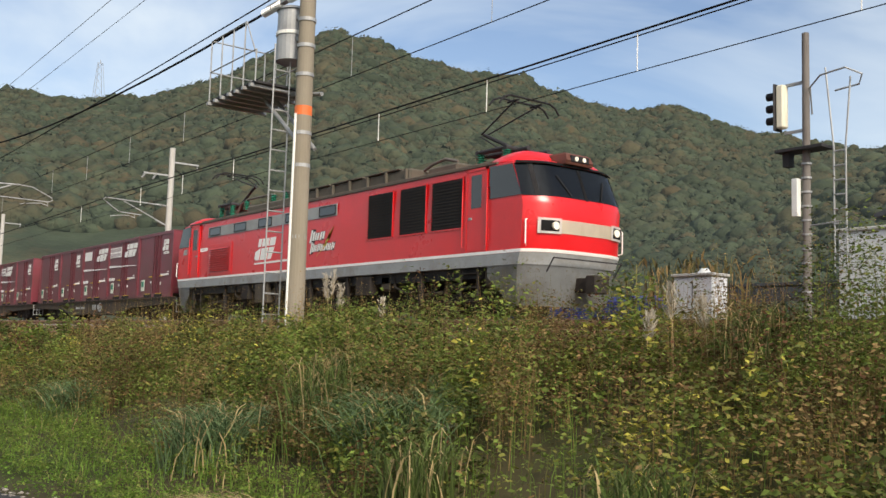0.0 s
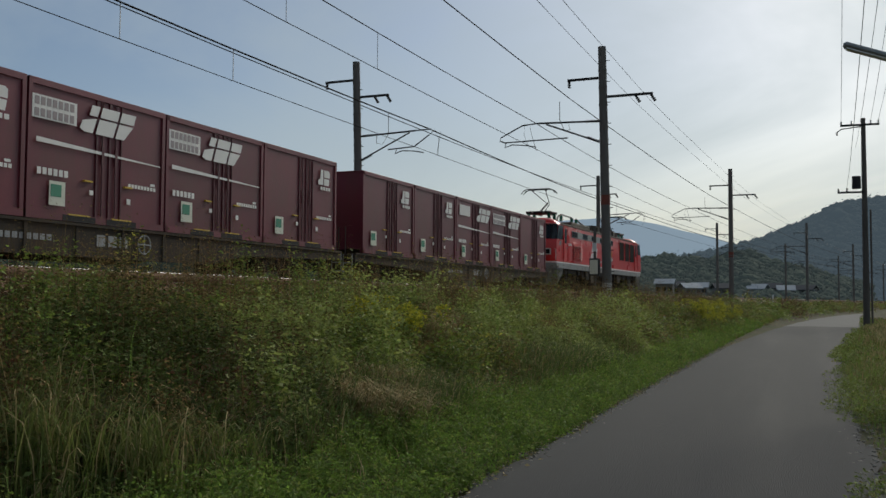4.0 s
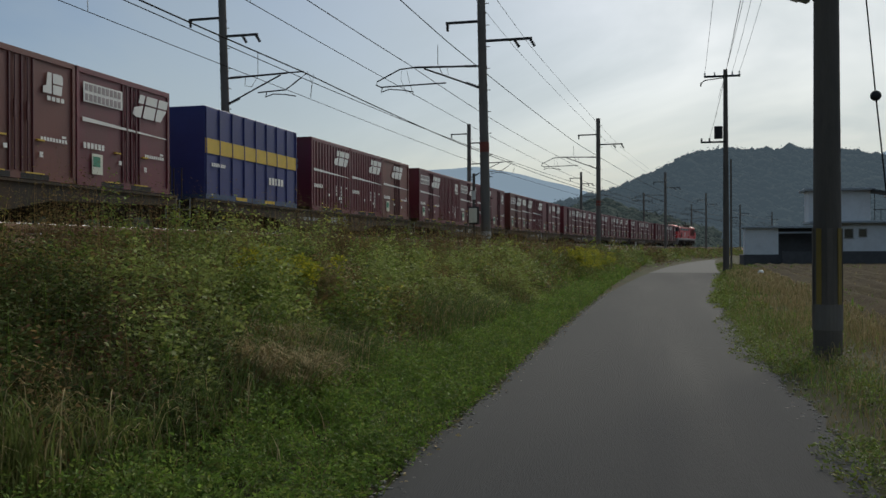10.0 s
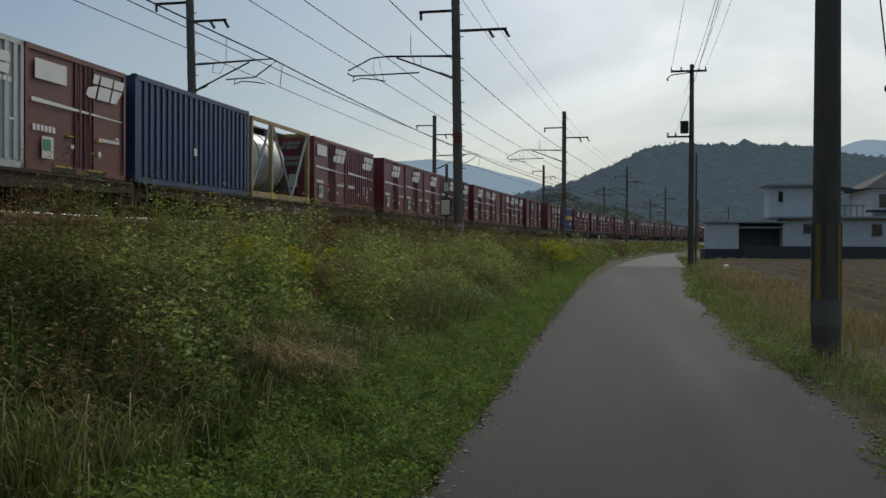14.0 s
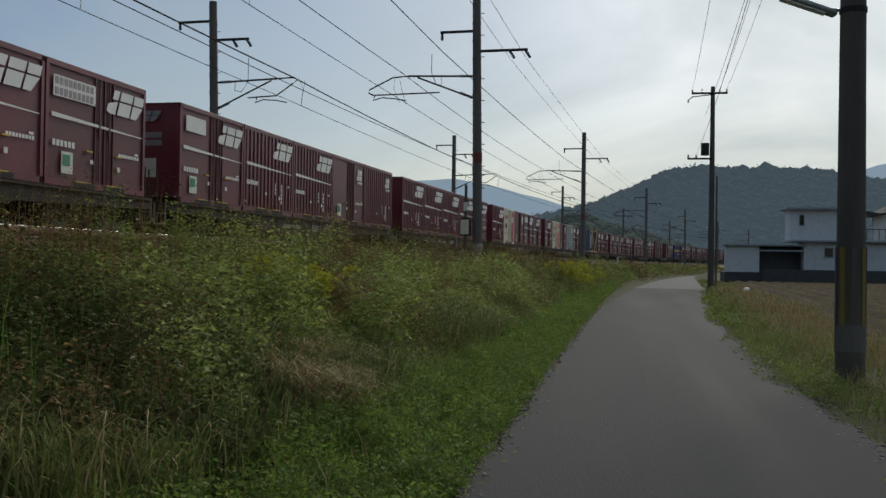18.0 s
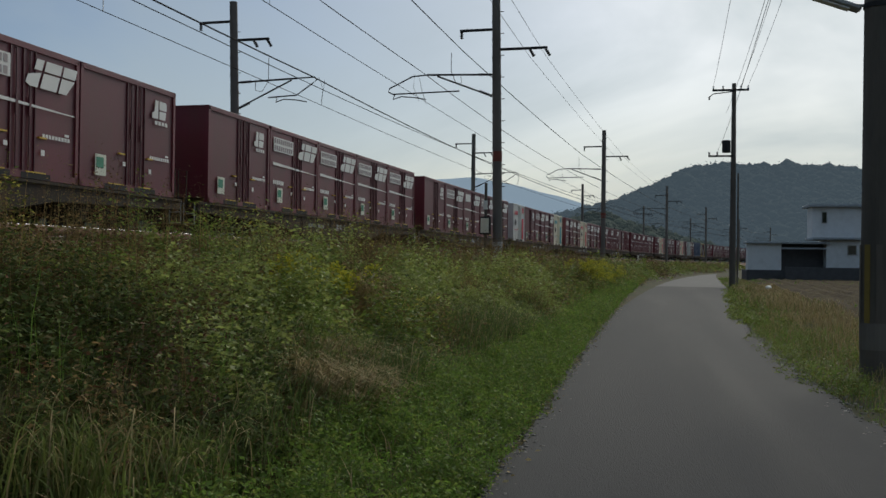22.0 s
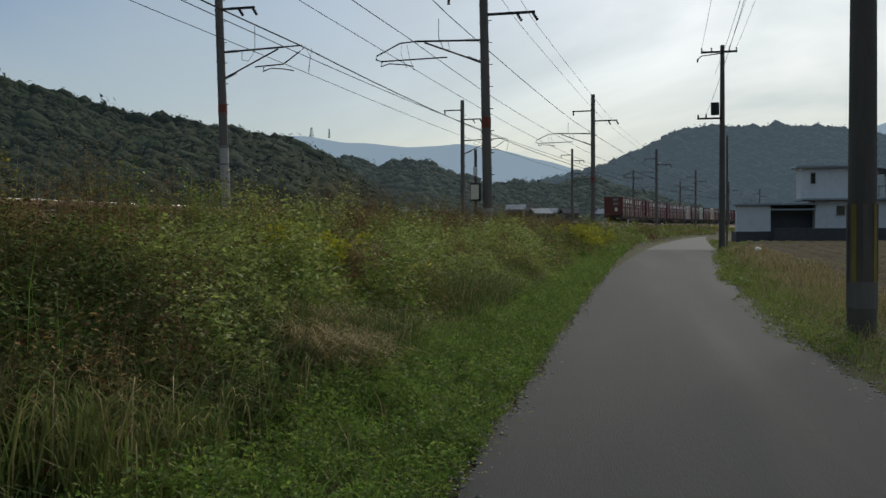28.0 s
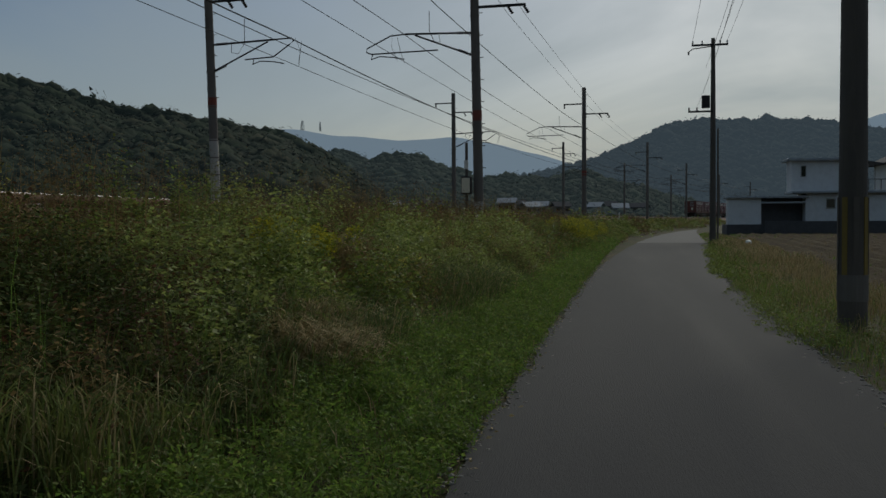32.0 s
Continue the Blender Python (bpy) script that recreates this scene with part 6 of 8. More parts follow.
def plants(base, height, count, size, spread=0.12, upright=0.35):
    """Stems with leaves all the way up: leaf quads and stem blades."""
    n = len(base)
    tilt = lean_of(n, 0.22 * height * RNG.random(n))
    k = np.repeat(np.arange(n), count)
    u = 0.18 + 0.85 * RNG.random(len(k)) ** 0.62
    az = RNG.random(len(k)) * 2 * math.pi
    out_ = spread * (1.15 - 0.6 * u) * RNG.random(len(k))
    at = base[k] + tilt[k] * (u ** 1.5)[:, None]
    at[:, 2] += height[k] * u
    at[:, 0] += np.cos(az) * out_
    at[:, 1] += np.sin(az) * out_
    way = unit(np.stack([np.cos(az), np.sin(az), (RNG.random(len(k)) - 1 + upright + 0.4) * 1.2], -1))
    ln = size[k] * (0.5 + 0.9 * RNG.random(len(k)))
    leaf = leaf_quads(at, way, ln, ln * (0.42 + 0.3 * RNG.random(len(k))))
    stem = blade_quads(base, height, np.full(n, 0.005) * np.maximum(1, size / 0.07), tilt)
    return leaf, stem


def join(*pieces):
    vs, fs, n = [], [], 0
    for v, f in pieces:
        vs.append(v)
        fs.append(f + n)
        n += len(v)
    return np.concatenate(vs), np.concatenate(fs)


def stuff(name, mat, label, *pieces):
    v, f = join(*pieces)
    return mesh_object(name, v, f, mat, label, "plants", "stuff")


def bank_height(s, o):
    """How tall the weeds stand across the bank."""
    h = np.interp(o, [5.8, 6.3, 7.0, 7.8, 9.2, 10.0, 10.3, 10.5], [0.30, 0.50, 0.68, 0.80, 0.80, 0.66, 0.52, 0.14])
    h = h + np.interp(s, [11, 14, 20, 34, 60], [0.0, 0.20, 0.38, 0.40, 0.30]) * np.interp(o, [5.9, 6.3, 7.0, 7.6], [0.5, 1, 1, 0])
    dip = 1 - 0.25 * np.exp(-((s - 10.0) / 3.0) ** 2) * (o < 8.0)
    return h * dip * (1 + 0.25 * wave(s * 0.9, o * 1.4, 0.6)) * np.interp(s, [-12, -4, 6, 9, 14], [1.0, 1.2, 1.2, 1.0, 1.0])


M["leaf_pale"] = material("leaf_pale", (0.265, 0.305, 0.084), 0.60, spec=0.20, vary=0.2, scale=0.9, bump=0, island=0.4, translucent=0.45)
# bramble green set darker, partly painting in the shade on the bank
M["leaf_bramble"] = material("leaf_bramble", (0.070, 0.092, 0.027), 0.80, spec=0.08, vary=0.3, scale=0.9, bump=0, island=0.55, translucent=0.20, alt=(0.11, 0.090, 0.034), alt_amount=0.25)
M["leaf_rust"] = material("leaf_rust", (0.120, 0.058, 0.030), 0.8, spec=0.15, vary=0.3, scale=0.9, bump=0, island=0.5, translucent=0.25, alt=(0.085, 0.075, 0.030), alt_amount=0.35)
KIND_MAT = {"dry": "leaf_dry", "yellow": "leaf_yellow", "green": "leaf", "pale": "leaf_pale", "bramble": "leaf_bramble", "rust": "leaf_rust"}
weeds = {k: [] for k in KIND_MAT}
stems = {"dry": [], "green": []}


def mound(s, o, radius, height, kind, n, count, size):
    """One clump of weeds: stems on a disc, tallest in the middle, leaves crowded at their tops."""
    r, az = radius * np.sqrt(RNG.random(n)), RNG.random(n) * 2 * math.pi
    ss, oo = s + r * np.cos(az), o + r * np.sin(az) * 0.85
    p = on_line(ss, np.clip(oo, 5.7, 11.2))
    h = np.maximum(height * (1 - 0.7 * (r / radius) ** 2) * (0.78 + 0.34 * RNG.random(n)), 0.10)
    lf, st = plants(p, h, count, np.full(n, size) * (0.66 if kind in ("dry", "rust") else 1.0), spread=0.13)
    weeds[kind].append(lf)
    stems["dry" if kind in ("dry", "yellow", "rust") else "green"].append(st)


def pick_kind(s, o):
    """Which weed grows there: brown on the shoulder, pale mugwort along the middle bank, mixed elsewhere."""
    odds = np.array([0.46, 0.06, 0.30, 0.0, 0.0, 0.18])
    if o < 7.3:
        odds = np.array([0.50, 0.04, 0.18, 0.0, 0.0, 0.28])
    elif s < 10:
        odds = np.array([0.37, 0.08, 0.30, 0.0, 0.14, 0.11])
    elif s < 13.5:
        odds = np.array([0.26, 0.15, 0.46, 0.0, 0.09, 0.04])
    elif s < 18.5:
        # dark brambles crowd this stretch, partly in place of its shade
        odds = np.array([0.14, 0.0, 0.05, 0.0, 0.66, 0.15]) if o < 8.6 else np.array([0.09, 0.0, 0.12, 0.06, 0.66, 0.07])
    elif o > 8.0:
        odds = np.array([0.24, 0.04, 0.20, 0.48, 0.0, 0.04])
    if s > 30 and o < 7.8:
        odds = np.array([0.16, 0.0, 0.08, 0.0, 0.0, 0.76])
    elif s > 42:
        odds = np.array([0.30, 0.04, 0.50, 0.0, 0.0, 0.16])
    return list(KIND_MAT)[int(np.searchsorted(np.cumsum(odds), RNG.random() * 0.9999))]


for s0, s1, n, stems_each, count, size, wide in ((-12, 10, 210, 32, 26, 0.056, 0.52), (10, 18.5, 150, 40, 28, 0.042, 0.46), (18.5, 34, 200, 38, 26, 0.048, 0.50), (-45, -12, 150, 22, 13, 0.12, 0.7), (34, 75, 250, 26, 16, 0.078, 0.7), (75, 210, 300, 13, 10, 0.17, 1.1), (-110, -45, 100, 10, 8, 0.25, 1.1)):
    for _ in range(n):
        s, o = s0 + (s1 - s0) * RNG.random(), 6.2 + 4.0 * RNG.random()
        if o < 6.8 and RNG.random() < 0.45:
            continue
        radius = wide * (0.55 + 0.95 * RNG.random())
        mound(s, o, radius, float(bank_height(s, o)) * (0.58 + 0.80 * RNG.random()), pick_kind(s, o), int(stems_each * (0.5 + radius / wide * 0.6)), count, size)
# low growth under and between the clumps
for s0, s1, n, count, size in ((9, 20, 4600, 11, 0.046), (20, 36, 4600, 10, 0.054), (-12, 9, 5200, 13, 0.050)):
    s, o, p = scatter(n, s0, s1, 6.3, 10.7)
    h = bank_height(s, o) * (0.30 + 0.38 * RNG.random(n))
    tone = wave(s * 0.8, o * 1.2, 2.9) + 0.8 * (RNG.random(n) - 0.5)
    for kind, mask in (("dry", (tone < -0.15) & ((s <= 13) | (s >= 18))), ("rust", (tone < -0.15) & (s > 13) & (s < 18)), ("bramble", (tone >= -0.15) & (s > 13) & (s < 18)), ("green", (tone >= -0.15) & (tone < 0.4) & ((s <= 13) | (s >= 18))), ("pale", (tone >= 0.4) & (s >= 18))):
        lf, st = plants(p[mask], h[mask], count, np.full(int(mask.sum()), size), spread=0.14)
        weeds[kind].append(lf)
        stems["dry" if kind in ("dry", "rust") else "green"].append(st)
# a rank green stand at the foot of the near mast, and a lower one before it
for s, o, radius, h, kind in ((4.6, 7.45, 0.6, 1.45, "rust"), (5.1, 7.3, 0.65, 1.6, "bramble"), (5.5, 7.6, 0.6, 1.5, "green"), (6.0, 7.35, 0.65, 1.65, "dry"), (6.4, 7.55, 0.6, 1.5, "bramble"), (6.8, 7.35, 0.55, 1.4, "rust"), (4.1, 7.6, 0.6, 1.2, "dry"), (7.4, 7.8, 0.6, 0.9, "dry"), (5.6, 8.2, 0.8, 1.0, "green"),
                              (11.2, 8.5, 0.7, 0.75, "bramble"), (11.9, 8.8, 0.7, 0.75, "bramble"), (-2.0, 7.5, 0.8, 0.95, "green"), (1.5, 7.4, 0.7, 0.9, "dry")):
    mound(s, o, radius, h, kind, 110, 34, 0.036 if s > 3 else 0.054)
for kind, label in (("green", "knee-high green leafy weeds on the bank"), ("yellow", "yellowing leafy weeds on the bank"), ("dry", "dry brown seeding weeds on the bank"), ("pale", "soft pale green mugwort in mounds on the bank"), ("bramble", "dark green brambles on the bank"), ("rust", "russet withered weeds along the track")):
    stuff({"green": "green_weeds", "yellow": "yellowing_weeds", "dry": "dry_weeds", "pale": "mugwort", "bramble": "brambles", "rust": "russet_weeds"}[kind], M[KIND_MAT[kind]], label, *weeds[kind])
stuff("dry_stems", M["leaf_dry"], "thin brown weed stems on the bank", *stems["dry"])
stuff("green_stems", M["grass"], "thin green weed stems on the bank", *stems["green"])

# tall thin seed stalks along the top of the bank
n = 3800
s, o, p = scatter(n, -14, 60, 5.9, 8.4)
h = 0.7 + 0.75 * RNG.random(n) ** 1.5
lf, st = plants(p, h, 16, np.full(n, 0.020), spread=0.08, upright=0.6)
st2 = blade_quads(p, h, np.full(n, 0.006), lean_of(n, 0.15 * h * RNG.random(n)))
stuff("seed_stalks", M["leaf_dry"], "tall thin brown seed stalks on the bank", lf, st2)

# ragged leafy stalks on the shoulder of the bank, dense enough to break up the ballast
n = 900
s, o, p = scatter(n, -6, 16, 5.85, 7.0)
h = (0.45 + 0.65 * RNG.random(n)) * (0.8 + 0.35 * wave(s * 1.6, o, 0.2))
for name, mat, label, k in (("brown_stalks", "leaf_dry", "ragged brown leafy stalks beside the ballast", slice(0, 560)), ("green_stalks", "leaf", "ragged green leafy stalks beside the ballast", slice(560, 900))):
    lf, st = plants(p[k], h[k], 26, np.full(len(p[k]), 0.042), spread=0.11, upright=0.5)
    stuff(name, M[mat], label, lf, st)

# grass: short by the road, longer on the bank, both verges
grass, straw = [], []
for s0, s1, n, wdt, k in ((-12, 34, 20000, 0.008, 1.0), (34, 80, 12000, 0.018, 1.1), (80, 230, 7000, 0.05, 1.3), (-60, -12, 7000, 0.02, 1.1)):
    s, o, p = scatter(n, s0, s1, 8.5, 11.80, 0.7)
    keep = RNG.random(n) < np.interp(o, [8.5, 10.2, 10.6, 12], [0.05, 0.12, 0.6, 0.8])
    s, o, p = s[keep], o[keep], p[keep]
    keep = beside_lane(p)
    s, o, p = s[keep], o[keep], p[keep]
    n = len(s)
    h = np.interp(o, [8.5, 10.3, 11.2, 11.95], [0.50, 0.26, 0.16, 0.07]) * (0.5 + RNG.random(n)) * k
    tan = RNG.random(n) < 0.06 + 0.12 * (wave(s * 0.8, o * 1.3, 4.0) > 0.45)
    for mask, bin_ in ((~tan, grass), (tan, straw)):
        bin_.append(blade_quads(p[mask], h[mask], np.full(int(mask.sum()), wdt) * (0.7 + 0.6 * RNG.random(int(mask.sum()))), lean_of(int(mask.sum()), 0.9 * h[mask] * RNG.random(int(mask.sum())))))
n = 14000
s, o, p = scatter(n, 6, 40, 10.45, 11.9, 0.95)
keep = beside_lane(p)
s, o, p = s[keep], o[keep], p[keep]
n = len(s)
h = np.interp(o, [10.3, 11.2, 11.9], [0.20, 0.12, 0.06]) * (0.5 + RNG.random(n)) * (0.75 + 0.5 * wave(s * 1.9, o * 2.4, 0.9))
grass.append(blade_quads(p, h, 0.005 + 0.005 * RNG.random(n), lean_of(n, 0.9 * h * RNG.random(n))))
for y0, y1, n, wdt in ((10, 34, 15000, 0.007), (34, 100, 9000, 0.025), (-14, 10, 9000, 0.014)):
    y = y0 + (y1 - y0) * RNG.random(n)
    w = 2.2 * RNG.random(n) ** 1.2
    x = np.array([road_left(q) + road_width(q) for q in y]) + 0.02 + w
    keep = wave(x * 2.3, y * 1.1, 3.7) > -0.42 + 0.5 * RNG.random(n) ** 3
    x, y, w = x[keep], y[keep], w[keep]
    n = len(x)
    p = np.stack([x, y, np.zeros(n) - 0.02], -1)
    h = (0.05 + 0.24 * np.clip(wave(x * 1.7, y * 0.8, 1.4) + 0.15, 0, 1.2)) * (0.5 + RNG.random(n)) * np.interp(w, [0, 0.3, 2], [0.5, 1.0, 1.0])
    tan = RNG.random(n) < np.interp(w, [0, 0.5, 1.2, 2.2], [0.35, 0.30, 0.62, 0.85])
    for mask, bin_ in ((~tan, grass), (tan, straw)):
        m = int(mask.sum())
        bin_.append(blade_quads(p[mask], h[mask], np.full(m, wdt) * (0.7 + 0.6 * RNG.random(m)), lean_of(m, 0.9 * h[mask] * RNG.random(m))))
# stubble on the field
n = 7000
y, u = 10 + 84 * RNG.random(n), 0.2 + 34 * RNG.random(n)
u = np.round(u / 0.575) * 0.575 + 0.10 * RNG.standard_normal(n)
x = np.array([road_left(q) + road_width(q) + 2.1 for q in y]) + u
straw.append(blade_quads(np.stack([x, y, np.full(n, 0.0)], -1), 0.05 + 0.11 * RNG.random(n), np.full(n, 0.03), lean_of(n, 0.06 * RNG.random(n))))
# self-sown green on the fallow rows
n = 9000
y, u = 12 + 82 * RNG.random(n), 0.3 + 38 * RNG.random(n) ** 1.3
x = np.array([road_left(q) + road_width(q) + 2.1 for q in y]) + u
keep = wave(x * 0.35, y * 0.16, 1.2) + 0.35 * wave(x * 1.3, y * 0.7, 2.2) + np.interp(y, [50, 90], [0, 0.35]) > 0.22
m = int(keep.sum())
grass.append(blade_quads(np.stack([x[keep], y[keep], np.full(m, 0.02)], -1), 0.08 + 0.14 * RNG.random(m), np.full(m, 0.04), lean_of(m, 0.12 * RNG.random(m))))
stuff("grass", M["grass"], "green grass along the lane and on the bank", *grass)
stuff("dry_grass", M["straw"], "pale dry grass and field stubble", *straw)

# low clover along the left edge of the lane
n = 26000
s, o, p = scatter(n, -10, 42, 10.45, 11.93, 0.9)
shift = 0.06 * np.clip(3.0 - s, 0, 8) ** 2 * RNG.random(n)
o = o + shift
p = on_line(s, o)
keep = (wave(s * 1.4, o * 1.8, 3.3) > -0.85) & beside_lane(p)
s, o, p = s[keep], o[keep], p[keep]
az = RNG.random(len(s)) * 2 * math.pi
p[:, 2] += 0.02 + np.interp(o, [10.2, 11.2, 11.95], [0.09, 0.07, 0.04]) * RNG.random(len(s)) * (0.6 + 0.5 * wave(s * 2.2, o * 2.6, 0.9))
way = unit(np.stack([np.cos(az), np.sin(az), 1.2 * (RNG.random(len(s)) - 0.1)], -1))
ln = 0.014 + 0.020 * RNG.random(len(s))
stuff("clover", M["clover"], "low bright green clover beside the lane", leaf_quads(p, way, ln, ln * 0.8))
# leafy cushions of young mugwort on the verge, with bare hollows between
cushions = []
for s0, s1, n, leaves, size in ((-10, 12, 330, 130, 0.034), (12, 24, 430, 280, 0.030), (24, 45, 520, 140, 0.038), (45, 85, 500, 60, 0.075)):
    for _ in range(n):
        s, o = s0 + (s1 - s0) * RNG.random(), 10.50 + 1.42 * RNG.random()
        radius = (0.11 + 0.20 * RNG.random()) * (1.0 if s < 45 else 1.6)
        high = float(np.interp(o, [10.5, 11.2, 11.9], [0.31, 0.25, 0.11])) * (0.35 + 1.15 * RNG.random()) * (1.0 if s < 45 else 1.3)
        r, az = radius * np.sqrt(RNG.random(leaves)), RNG.random(leaves) * 2 * math.pi
        p = on_line(s + r * np.cos(az), o + r * np.sin(az))
        p[:, 2] += high * (1 - 0.85 * (r / radius) ** 2) * (0.55 + 0.5 * RNG.random(leaves))
        keep = beside_lane(p)
        p, az, k = p[keep], az[keep], int(keep.sum())
        way = unit(np.stack([np.cos(az) + 0.5 * RNG.standard_normal(k), np.sin(az) + 0.5 * RNG.standard_normal(k), 0.2 + 0.9 * RNG.random(k)], -1))
        ln = size * (0.6 + 0.9 * RNG.random(k))
        cushions.append(leaf_quads(p, way, ln, ln * (0.32 + 0.25 * RNG.random(k))))
stuff("verge_mugwort", M["mugwort"], "cushions of bright green mugwort leaves on the verge", *cushions)
# green verge farther on, where the lane bends away from the line
n = 11000
y = 40 + 110 * RNG.random(n) ** 1.3
x = np.array([road_left(q) for q in y]) - 0.05 - 1.7 * RNG.random(n) ** 1.2
p = np.stack([x, y, ground_height(x, y)], -1)
h = np.maximum((0.12 + 0.20 * RNG.random(n)) * (0.8 + 0.5 * wave(x * 1.1, y * 0.6, 0.8)), 0.06)
stuff("far_verge", M["grass"], "green grass where the lane bends away", arch_quads(p, h, np.interp(y, [40, 80, 150], [0.018, 0.035, 0.07]), lean_of(n, 0.8 * h * RNG.random(n))))
# withered leaves and straw along the edge of the asphalt
n = 1100
y = 8 + 40 * RNG.random(n) ** 1.3
x = np.array([road_left(q) for q in y]) - 0.02 + 0.07 * RNG.standard_normal(n)
az = RNG.random(n) * 2 * math.pi
ln = 0.018 + 0.035 * RNG.random(n)
stuff("leaf_litter", M["straw"], "pale withered leaves along the edge of the lane", leaf_quads(np.stack([x, y, np.full(n, 0.035)], -1), unit(np.stack([np.cos(az), np.sin(az), 0.35 * RNG.random(n)], -1)), ln, ln * 0.45))
# the other verge: leafy weeds at the edge and round the pole, then a swath of dry grass before the field
cushions = []
for _ in range(620):
    y = 9 + 52 * RNG.random() ** 1.4
    w = -0.10 + 1.2 * RNG.random() ** 1.6
    x = road_left(y) + road_width(y) + w
    by_pole = math.exp(-((x - 4.45) / 0.55) ** 2 - ((y - 23.9) / 1.6) ** 2)
    if wave(np.float64(x * 1.9), np.float64(y * 0.9), 3.7) < -0.15 and by_pole < 0.4:
        continue
    leaves = 150
    radius, high = 0.10 + 0.20 * RNG.random() + 0.1 * by_pole, (0.06 + 0.20 * RNG.random()) * (1 + 0.7 * by_pole)
    r, az = radius * np.sqrt(RNG.random(leaves)), RNG.random(leaves) * 2 * math.pi
    p = np.stack([x + r * np.cos(az), y + r * np.sin(az), -0.02 + high * (1 - 0.75 * (r / radius) ** 2) * (0.4 + 0.65 * RNG.random(leaves))], -1)
    way = unit(np.stack([np.cos(az) + 0.5 * RNG.standard_normal(leaves), np.sin(az) + 0.5 * RNG.standard_normal(leaves), 0.2 + 0.9 * RNG.random(leaves)], -1))
    ln = (0.030 if y < 30 else 0.05) * (0.6 + 0.9 * RNG.random(leaves))
    cushions.append(leaf_quads(p, way, ln, ln * (0.32 + 0.25 * RNG.random(leaves))))
stuff("lane_weeds", M["leaf"], "low green weeds at the edge of the lane", *cushions)
n = 15000
y = 9 + 62 * RNG.random(n) ** 1.3
w = 0.25 + 2.5 * RNG.random(n) ** 0.8
x = np.array([road_left(q) + road_width(q) for q in y]) + w
h = np.maximum((0.10 + 0.22 * RNG.random(n)) * (0.75 + 0.6 * wave(x * 1.3, y * 0.7, 4.4)), 0.05)
lean = lean_of(n, 0.8 * h * (0.3 + 0.7 * RNG.random(n)))
p = np.stack([x, y, np.full(n, -0.02)], -1)
dry = RNG.random(n) < np.interp(w, [0.3, 0.9, 1.6], [0.45, 0.7, 0.88])
wide = np.interp(y, [10, 30, 70], [0.006, 0.012, 0.03])
stuff("dry_verge_grass", M["straw"], "bleached dry grass between the lane and the field", arch_quads(p[dry], h[dry], wide[dry], lean[dry]))
stuff("verge_grass", M["grass_olive"], "olive green grass between the lane and the field", arch_quads(p[~dry], h[~dry], wide[~dry], lean[~dry]))
# weeds beyond the far track
n = 3800
s, o, p = scatter(n, -70, 190, -9.5, -2.9)
h = (0.8 + 0.45 * wave(s * 0.5, o, 5.0)) * (0.6 + 0.7 * RNG.random(n))
lf, st = plants(p, np.maximum(h, 0.2), 9, np.full(n, 0.15), spread=0.25)
stuff("far_weeds", M["leaf_dry"], "tall brown weeds beyond the far track", lf, st)


# bushes and reeds before the huts
n = 1500
s, o, p = scatter(n, -16, 7, -6.5, -3.0)
h = (0.9 + 0.5 * wave(s * 0.9, o * 1.3, 1.5)) * (0.6 + 0.7 * RNG.random(n))
for name, mat, label, k in (("far_bushes", "leaf_bramble", "dark green bushes beyond the far track", slice(0, 800)), ("far_brown_bushes", "leaf_rust", "russet bushes beyond the far track", slice(800, 1500))):
    lf, st = plants(p[k], np.maximum(h[k], 0.3), 26, np.full(len(p[k]), 0.085), spread=0.26, upright=0.5)
    stuff(name, M[mat], label, lf, st)
n = 170
p = np.stack([-17.0 - 2.5 * RNG.random(n), -9.5 + 3.2 * RNG.random(n), np.full(n, 0.1)], -1)
h = 2.2 + 1.6 * RNG.random(n)
stuff("reeds", M["leaf_dry"], "tall pale dry reeds beyond the far track", arch_quads(p, h, np.full(n, 0.05), lean_of(n, 0.12 * h)), leaf_quads(p + np.stack([np.zeros(n), np.zeros(n), h * 0.95], -1), unit(np.stack([0.3 * RNG.standard_normal(n), 0.3 * RNG.standard_normal(n), np.ones(n)], -1)), np.full(n, 0.5), np.full(n, 0.09)))


def tuft(name, x, y, n, height, mat, label, category, spread=0.22, lean=0.6, width=0.012, drift=(0.0, 0.0)):
    """One clump of long arching blades."""
    b = np.stack([x + spread * 0.6 * RNG.standard_normal(n), y + spread * 0.6 * RNG.standard_normal(n), np.zeros(n)], -1)
    b[:, 2] = ground_height(b[:, 0], b[:, 1])
    h = height * (0.55 + 0.5 * RNG.random(n))
    ob = thing(name, label, category)
    cut = n * 9 // 10
    for piece, k in (("foliage", slice(0, cut)), ("dry_foliage", slice(cut, n))):
        v, f = arch_quads(b[k], h[k] * (1.0 if piece == "foliage" else 1.1), np.full(len(b[k]), width), lean_of(len(b[k]), lean * h[k] * (0.25 + 0.85 * RNG.random(len(b[k]))), drift))
        tagged(mesh_object(piece, v, f, mat if piece == "foliage" else M["straw"]), kind="stuff").parent = ob
    return ob


